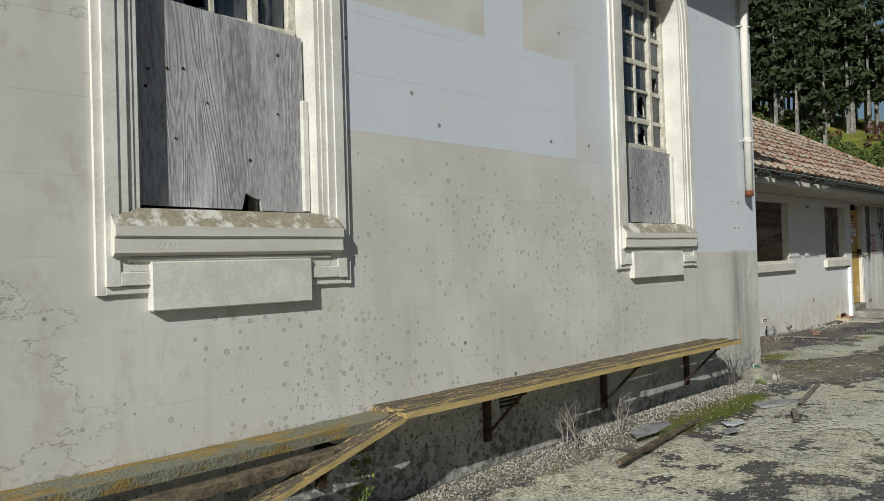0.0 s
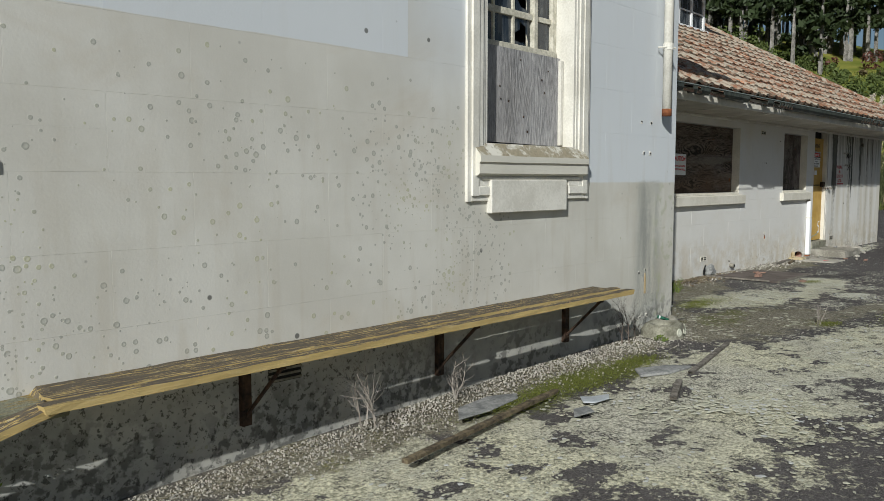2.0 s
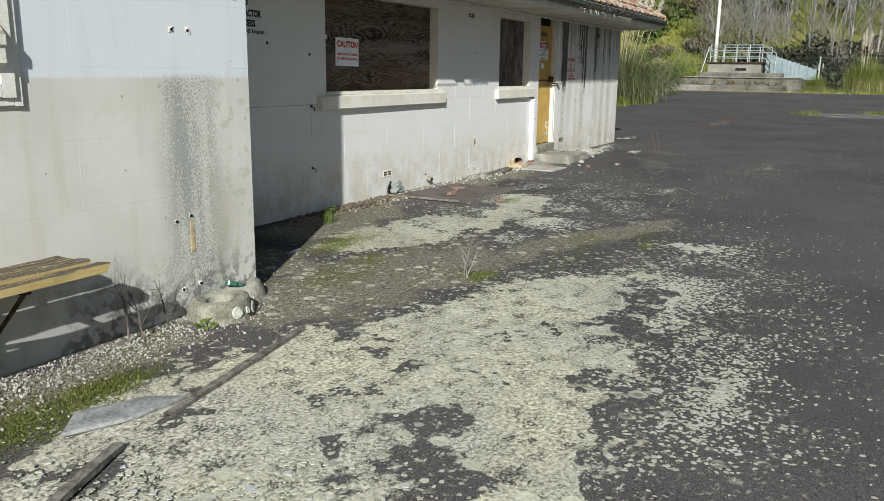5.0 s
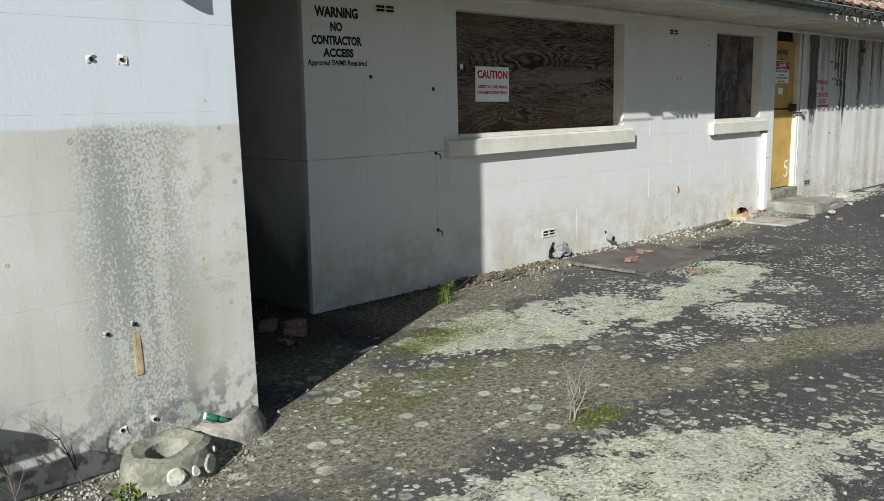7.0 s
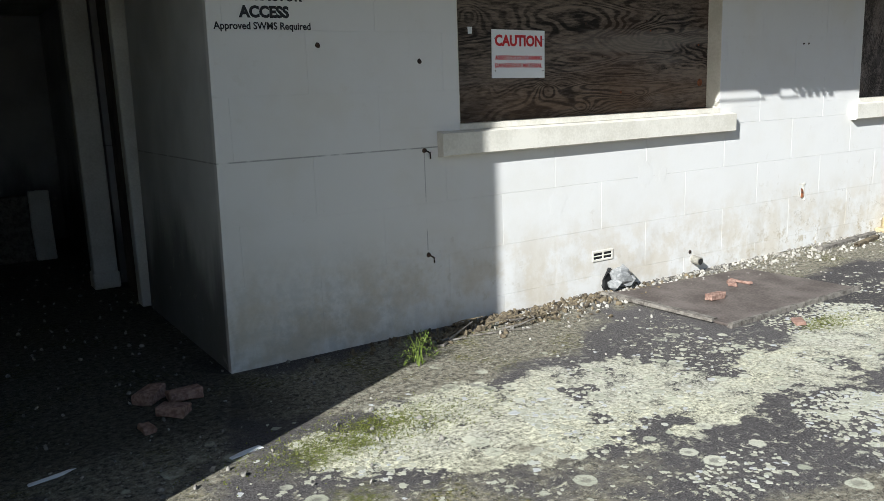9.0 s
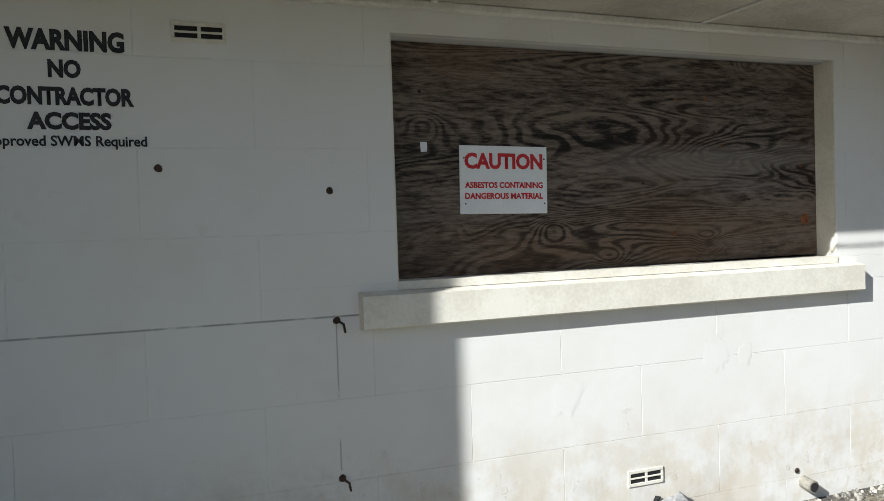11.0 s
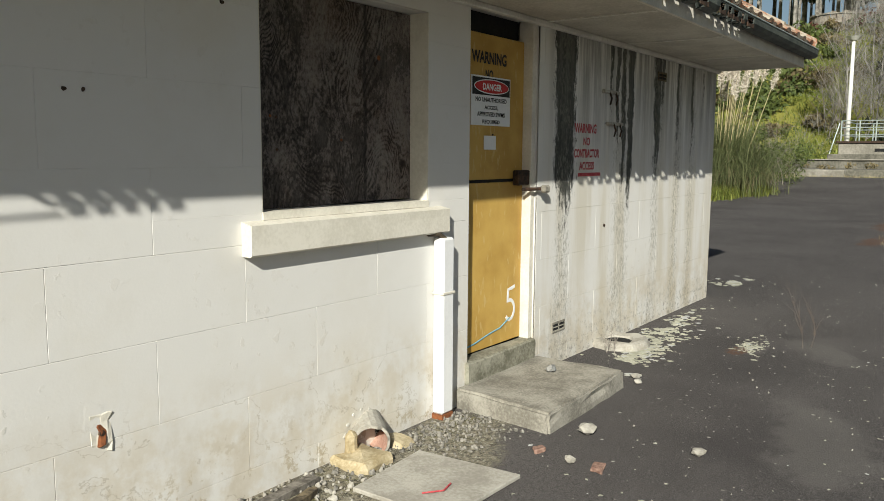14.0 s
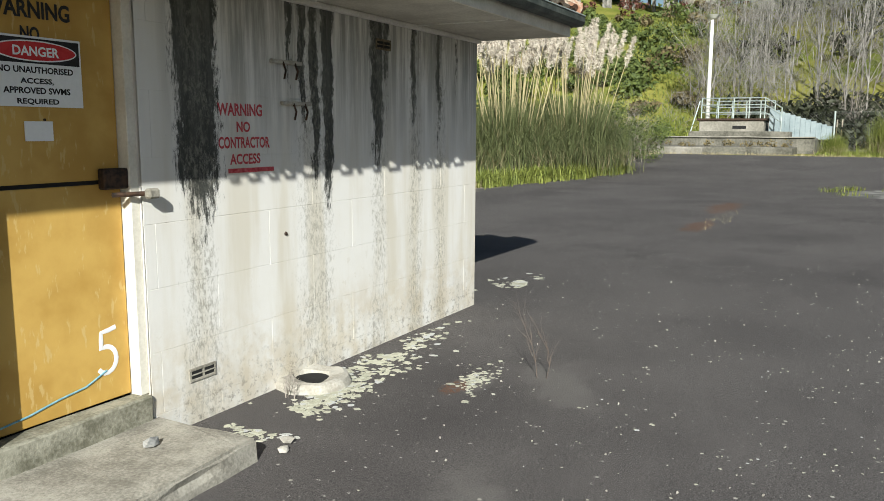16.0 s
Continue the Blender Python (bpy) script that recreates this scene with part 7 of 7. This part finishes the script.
o = blades("verge_grass", "bright_blade", None, 3500, lambda r: (46.6 + abs(r.gauss(0, 1.6)), r.uniform(-22, -0.6), 0.49), 0.34, 0.9, 0.016, 78)
tagged(o, "rank green grass before the fence", "grass", kind="stuff")
rim = random.Random(15)
rim_spots = [(29.2 + 2.0 * math.cos(a), -5.0 + 2.8 * math.sin(a)) for a in (rim.uniform(0, math.tau) for _ in range(13))]
o = blades("island_grass", "dry_blade", None, 60, lambda r: (r.gauss(20.6, 0.7), r.gauss(-0.75, 0.12), 0), 0.05, 1.0, 0.006, 83)
tagged(o, "sparse dry tufts in a crack of the asphalt", "grass", kind="stuff")
o = blades("island_grass", "bright_blade", None, 1100, lambda r: (lambda p, q: (p[0] + r.gauss(0, q), p[1] + r.gauss(0, q), 0))(rim_spots[int(r.random() ** 2 * 13)], r.uniform(0.05, 0.35)), 0.2, 1.0, 0.010, 79)
tagged(o, "grass ring in the asphalt yard", "grass", kind="stuff")

# terraces, platform and rails
def slab(name, label, *a, material="concrete"):
    return thing(name, label, "terrace", bm=rough(box_bm(*a, bevel=0.05), 0.03, 1.2, 4), material=material)


slab("terrace", "low mossy concrete terrace", 47.0, 62.0, 0.4, 8.2, -0.3, 0.86, material="far_concrete")
slab("terrace", "upper concrete terrace with pale coping", 50.0, 62.0, -0.4, 7.6, 0.3, 1.28, material="far_concrete")
slab("coping", "pale concrete coping on the terrace", 49.9, 50.3, -0.4, 7.6, 1.28, 1.35, material="far_coping")
slab("terrace", "concrete block in front of the terrace", 46.4, 47.0, 4.4, 7.4, -0.2, 0.84, material="far_coping")
pf = thing("platform", "raised concrete platform with steel rails", "platform", at=(0, 0, 0))
part("plinth", rough(box_bm(51.3, 57.4, 0.9, 6.1, 1.1, 1.62, bevel=0.04), 0.03, 1.5, 4), "far_concrete", pf)
part("base", rough(box_bm(52.0, 57.0, 2.3, 5.7, 1.45, 2.2, bevel=0.04), 0.03, 1.5, 4), "far_coping", pf)
part("deck", box_bm(51.9, 57.1, 2.2, 5.8, 2.2, 2.32, bevel=0.02), "iron", pf)
part("slot", box_bm(51.98, 52.04, 3.2, 3.9, 1.75, 1.92), "dark", pf)
for y in (2.3, 3.1, 3.9, 4.7, 5.6):
    for x in (52.1, 56.9):
        part("rail_post", tube([(x, y, 2.2), (x, y, 3.42)], 0.035, 6), "rail", pf)
for z in (2.65, 3.05, 3.42):
    part("rail", tube([(52.1, 5.6, z), (52.1, 2.3, z)], 0.03, 6), "rail", pf)
    part("rail", tube([(56.9, 5.6, z), (56.9, 2.3, z)], 0.03, 6), "rail", pf)
    part("rail", tube([(52.1, 5.6, z), (56.9, 5.6, z)], 0.03, 6), "rail", pf)
    part("stair_rail", tube([(52.1, 2.3, z), (51.6, 1.4, z - 0.55)], 0.03, 6), "rail", pf)
part("rail_post", tube([(51.6, 1.4, 1.0), (51.6, 1.4, 2.87)], 0.035, 6), "rail", pf)
part("stair_rail", tube([(52.1, 5.7, 3.3), (51.7, 6.2, 1.1)], 0.03, 6), "rail", pf)
lp = thing("lamp_post", "tall white lamp post with a flat lamp head", "lamp post", at=(52.5, 5.35, 1.0))
part("shaft", tube([(0, 0, 0), (0, 0, 3.0), (0, 0, 6.75)], 0.13, 10, taper=0.7), "post", lp, smooth=True)
bm = bmesh.new()
bmesh.ops.create_cone(bm, cap_ends=True, segments=14, radius1=0.2, radius2=0.42, depth=0.2, matrix=pose(0, 0, 6.85))
part("lamp_head", bm, "post", lp)
fp = thing("sheet_fence", "pale blue corrugated sheet fence", "fence", at=(52.5, 0, 0))
for k in range(12):
    part("panel", box_bm(0.0 + 0.03 * (k % 2), 0.04 + 0.03 * (k % 2), 2.1 - 0.26 * (k + 1), 2.1 - 0.26 * k - 0.002, 1.2, 2.85 - 0.085 * k, bevel=0.005), "panel", fp)
cf = thing("wire_fence", "wire mesh fence on pale posts", "fence", at=(55.0, 0, 0))
for k in range(14):
    part("post", tube([(0, -1.0 - 2.6 * k, 0.3), (0, -1.0 - 2.6 * k, 2.75)], 0.05, 6), "rail", cf)
for z in (0.6, 1.3, 2.0, 2.7):
    part("wire", tube([(0, -1.0, z), (0, -35.0, z)], 0.012, 4), "wire", cf)
vs, fs = [], []
for k in range(230):
    y = -1.0 - 0.15 * k
    for s_ in (-1, 1):
        b = len(vs)
        vs += [(0, y, 0.5), (0, y - 0.008, 0.5), (0, y - 0.008 + s_ * 2.2, 2.7), (0, y + s_ * 2.2, 2.7)]
        fs.append((b, b + 1, b + 2, b + 3))
raw_mesh("mesh", vs, fs, "wire", cf)["kind"] = "stuff"

# ruin on the hill
ru = thing("timber_enclosure", "round weathered timber enclosure on the hilltop", "enclosure", at=(110, 16.6, hill(110, 16.6) - 0.2))
for k in range(28):
    a = math.tau * k / 28
    part("board", box_bm(-0.29, 0.29, -0.05, 0.05, 0, 1.85 + 0.12 * math.sin(k * 2.4), m=Matrix.Translation((2.7 * math.cos(a), 2.9 * math.sin(a), 0)) @ Matrix.Rotation(a + math.pi / 2, 4, "Z")), "ruin", ru)
for k in range(14):
    a = math.tau * k / 14
    part("rail", box_bm(-0.66, 0.66, -0.07, 0.07, 1.6, 1.75, m=Matrix.Translation((2.8 * math.cos(a), 3.0 * math.sin(a), 0)) @ Matrix.Rotation(a + math.pi / 2, 4, "Z")), "far_coping", ru)
fence_low = thing("rail_fence", "short pale rail fence beside the enclosure", "fence", at=(108, 13.3, hill(108, 12)))
for k in range(4):
    part("post", box_bm(-0.08, 0.08, -1.2 * k - 0.08, -1.2 * k + 0.08, -0.5, 1.1), "far_coping", fence_low)
for z in (0.5, 0.95):
    part("rail", box_bm(-0.05, 0.05, -3.8, 0.2, z, z + 0.14), "far_coping", fence_low)


# woods
def pine_wood():
    rnd = random.Random(4)
    tv, tf, clumps = [], [], []
    spots = []
    for _ in range(260):
        x, y = rnd.uniform(116, 190), rnd.uniform(-60, 95)
        spots.append((x, y, rnd.uniform(19, 27), 0.35))
    for _ in range(110):
        x, y = rnd.uniform(78, 150), rnd.uniform(44, 100)
        spots.append((x, y, rnd.uniform(18, 25), 0.22))
    for _ in range(40):
        x, y = rnd.uniform(100, 130), rnd.uniform(30, 60)
        spots.append((x, y, rnd.uniform(16, 24), 0.25))
    for _ in range(26):                      # darker conifers among the leafless trees
        x, y = rnd.uniform(80, 100), rnd.uniform(-45, -9)
        spots.append((x, y, rnd.uniform(9, 15), 0.08))
    for x, y, h, bare in spots:
        z = hill(x, y) - 0.3
        b = len(tv)
        for i, f in enumerate((0, 0.5, 1.0)):
            r = 0.32 * (1 - 0.85 * f)
            tv.extend((x + r * math.cos(math.tau * k / 5) + 0.3 * f, y + r * math.sin(math.tau * k / 5), z + h * f) for k in range(5))
        for i in range(2):
            for k in range(5):
                tf.append((b + 5 * i + k, b + 5 * i + (k + 1) % 5, b + 5 * i + 5 + (k + 1) % 5, b + 5 * i + 5 + k))
        lev = 9
        for j in range(lev):
            f = bare + (1 - bare) * (j + rnd.random() * 0.7) / lev
            reach = (1 - f) * h * 0.22 + 0.7
            for _ in range(3):
                a = rnd.uniform(0, math.tau)
                q = reach * rnd.uniform(0.3, 1)
                clumps.append((x + q * math.cos(a), y + q * math.sin(a), z + h * f + rnd.uniform(-0.4, 0.4), rnd.uniform(0.7, 1.5)))
    tagged(raw_mesh("pine_trunks", tv, tf, "bark"), "bare trunks of the far pine plantation", "trees", kind="stuff")
    o = leaves("pine_wood", "pine", None, clumps, 26, 0.62, 5, 0.55)
    tagged(o, "dark pine plantation on the hilltop", "trees", kind="stuff")


def bare_wood():
    rnd = random.Random(6)
    vs, fs = [], []
    for k in range(230):
        x, y = rnd.uniform(64, 112), rnd.uniform(-42, 9.5)
        y = min(y, 10 - (x - 64) * 0.10)
        h = rnd.uniform(7, 15) if k % 3 else rnd.uniform(13, 20)
        branchy(vs, fs, (x, y, hill(x, y) - 0.2), h, rnd, 0.075, 0.55, 2, 3, 0.05)
    clumps = []
    for k in range(520):
        x, y = rnd.uniform(63, 114), rnd.uniform(-46, 9.5)
        y = min(y, 9.5 - (x - 64) * 0.10)
        clumps.append((x, y, hill(x, y) + rnd.uniform(0.5, 11), rnd.uniform(1.2, 2.6)))
    tagged(leaves("twig_haze", "haze", None, clumps, 170, 0.55, 21, 0.9, 0.022, 1.3), "fine grey twigs of the leafless wood", "trees", kind="stuff")
    clumps = []
    for k in range(260):
        x, y = rnd.uniform(80, 120), rnd.uniform(-55, 7)
        clumps.append((x, y, hill(x, y) + rnd.uniform(0.5, 9), rnd.uniform(1.5, 3.4)))
    tagged(leaves("understory", "understory", None, clumps, 60, 0.5, 22, 0.8), "dark growth behind the leafless trees", "shrubs", kind="stuff")
    tagged(raw_mesh("bare_wood", vs, fs, "bark"), "leafless grey trees on the slope", "trees", kind="stuff")
    vs, fs = [], []
    for k in range(120):
        x, y = rnd.uniform(60, 84), rnd.uniform(-40, 11)
        branchy(vs, fs, (x, y, hill(x, y) - 0.1), rnd.uniform(2.5, 6), rnd, 0.06, 1.0, 2, 3, 0.3)
    tagged(raw_mesh("thicket", vs, fs, "twig"), "grey leafless thicket at the foot of the slope", "shrubs", kind="stuff")


def scrub():
    rnd = random.Random(12)
    for name, mat_, n, xr, yr, size, label in (("scrub", "scrub", 120, (62, 108), (14, 46), (0.7, 2.3), "green gorse and scrub on the grassy slope"),
                                               ("scrub", "scrub_brown", 26, (60, 106), (8, 40), (0.6, 1.6), "brown scrub on the grassy slope"),
                                               ("scrub", "red_scrub", 7, (106, 114), (5, 34), (1.2, 2.4), "red-brown bushes at the wood's edge"),
                                               ("scrub", "understory", 170, (58, 68), (-36, 6), (0.8, 2.3), "dark green undergrowth below the bare trees"),
                                               ("scrub", "scrub", 70, (70, 112), (38, 85), (1.2, 3.4), "tall dark scrub below the pines")):
        clumps = []
        for _ in range(n):
            x, y, r = rnd.uniform(*xr), rnd.uniform(*yr), rnd.uniform(*size)
            z = hill(x, y)
            for _ in range(6):
                clumps.append((x + rnd.gauss(0, r * 0.5), y + rnd.gauss(0, r * 0.5), z + rnd.uniform(0.1, 0.9) * r, r * 0.5))
        tagged(leaves(name, mat_, None, clumps, 45, 0.26, len(clumps), 0.8), label, "shrubs", kind="stuff")
    clumps = [(rnd.uniform(47.5, 49.8), rnd.uniform(0.6, 8.0), rnd.uniform(0.88, 1.05), rnd.uniform(0.1, 0.28)) for _ in range(22)]
    tagged(leaves("terrace_weeds", "scrub_brown", None, clumps, 40, 0.07, 33, 0.8), "brown weeds on the terrace", "weeds", kind="stuff")
    o = blades("hill_grass", "bright_blade", None, 20000, lambda r: (lambda x, y: (x, y, hill(x, y) - 0.02))(r.uniform(60, 108), r.uniform(6, 36)), 0.7, 1.0, 0.05, 90, 0.8, 2)
    tagged(o, "rough grass on the hill", "grass", kind="stuff")


pine_wood()
bare_wood()
scrub()


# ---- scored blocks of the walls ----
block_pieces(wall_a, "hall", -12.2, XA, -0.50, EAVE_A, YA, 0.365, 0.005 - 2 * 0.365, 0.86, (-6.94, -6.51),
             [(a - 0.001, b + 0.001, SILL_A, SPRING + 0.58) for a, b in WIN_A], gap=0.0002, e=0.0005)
part("wall_far_face", box_bm(-18.0, -12.2, YA, YA + D, -0.6, EAVE_A), "hall", wall_a)
block_pieces(wall_b, "wing", 0.0, XB, -0.05, SOFF, YB, 0.33, -0.205, 0.86, (1.83, 2.27), holes_b, lean=LEAN)
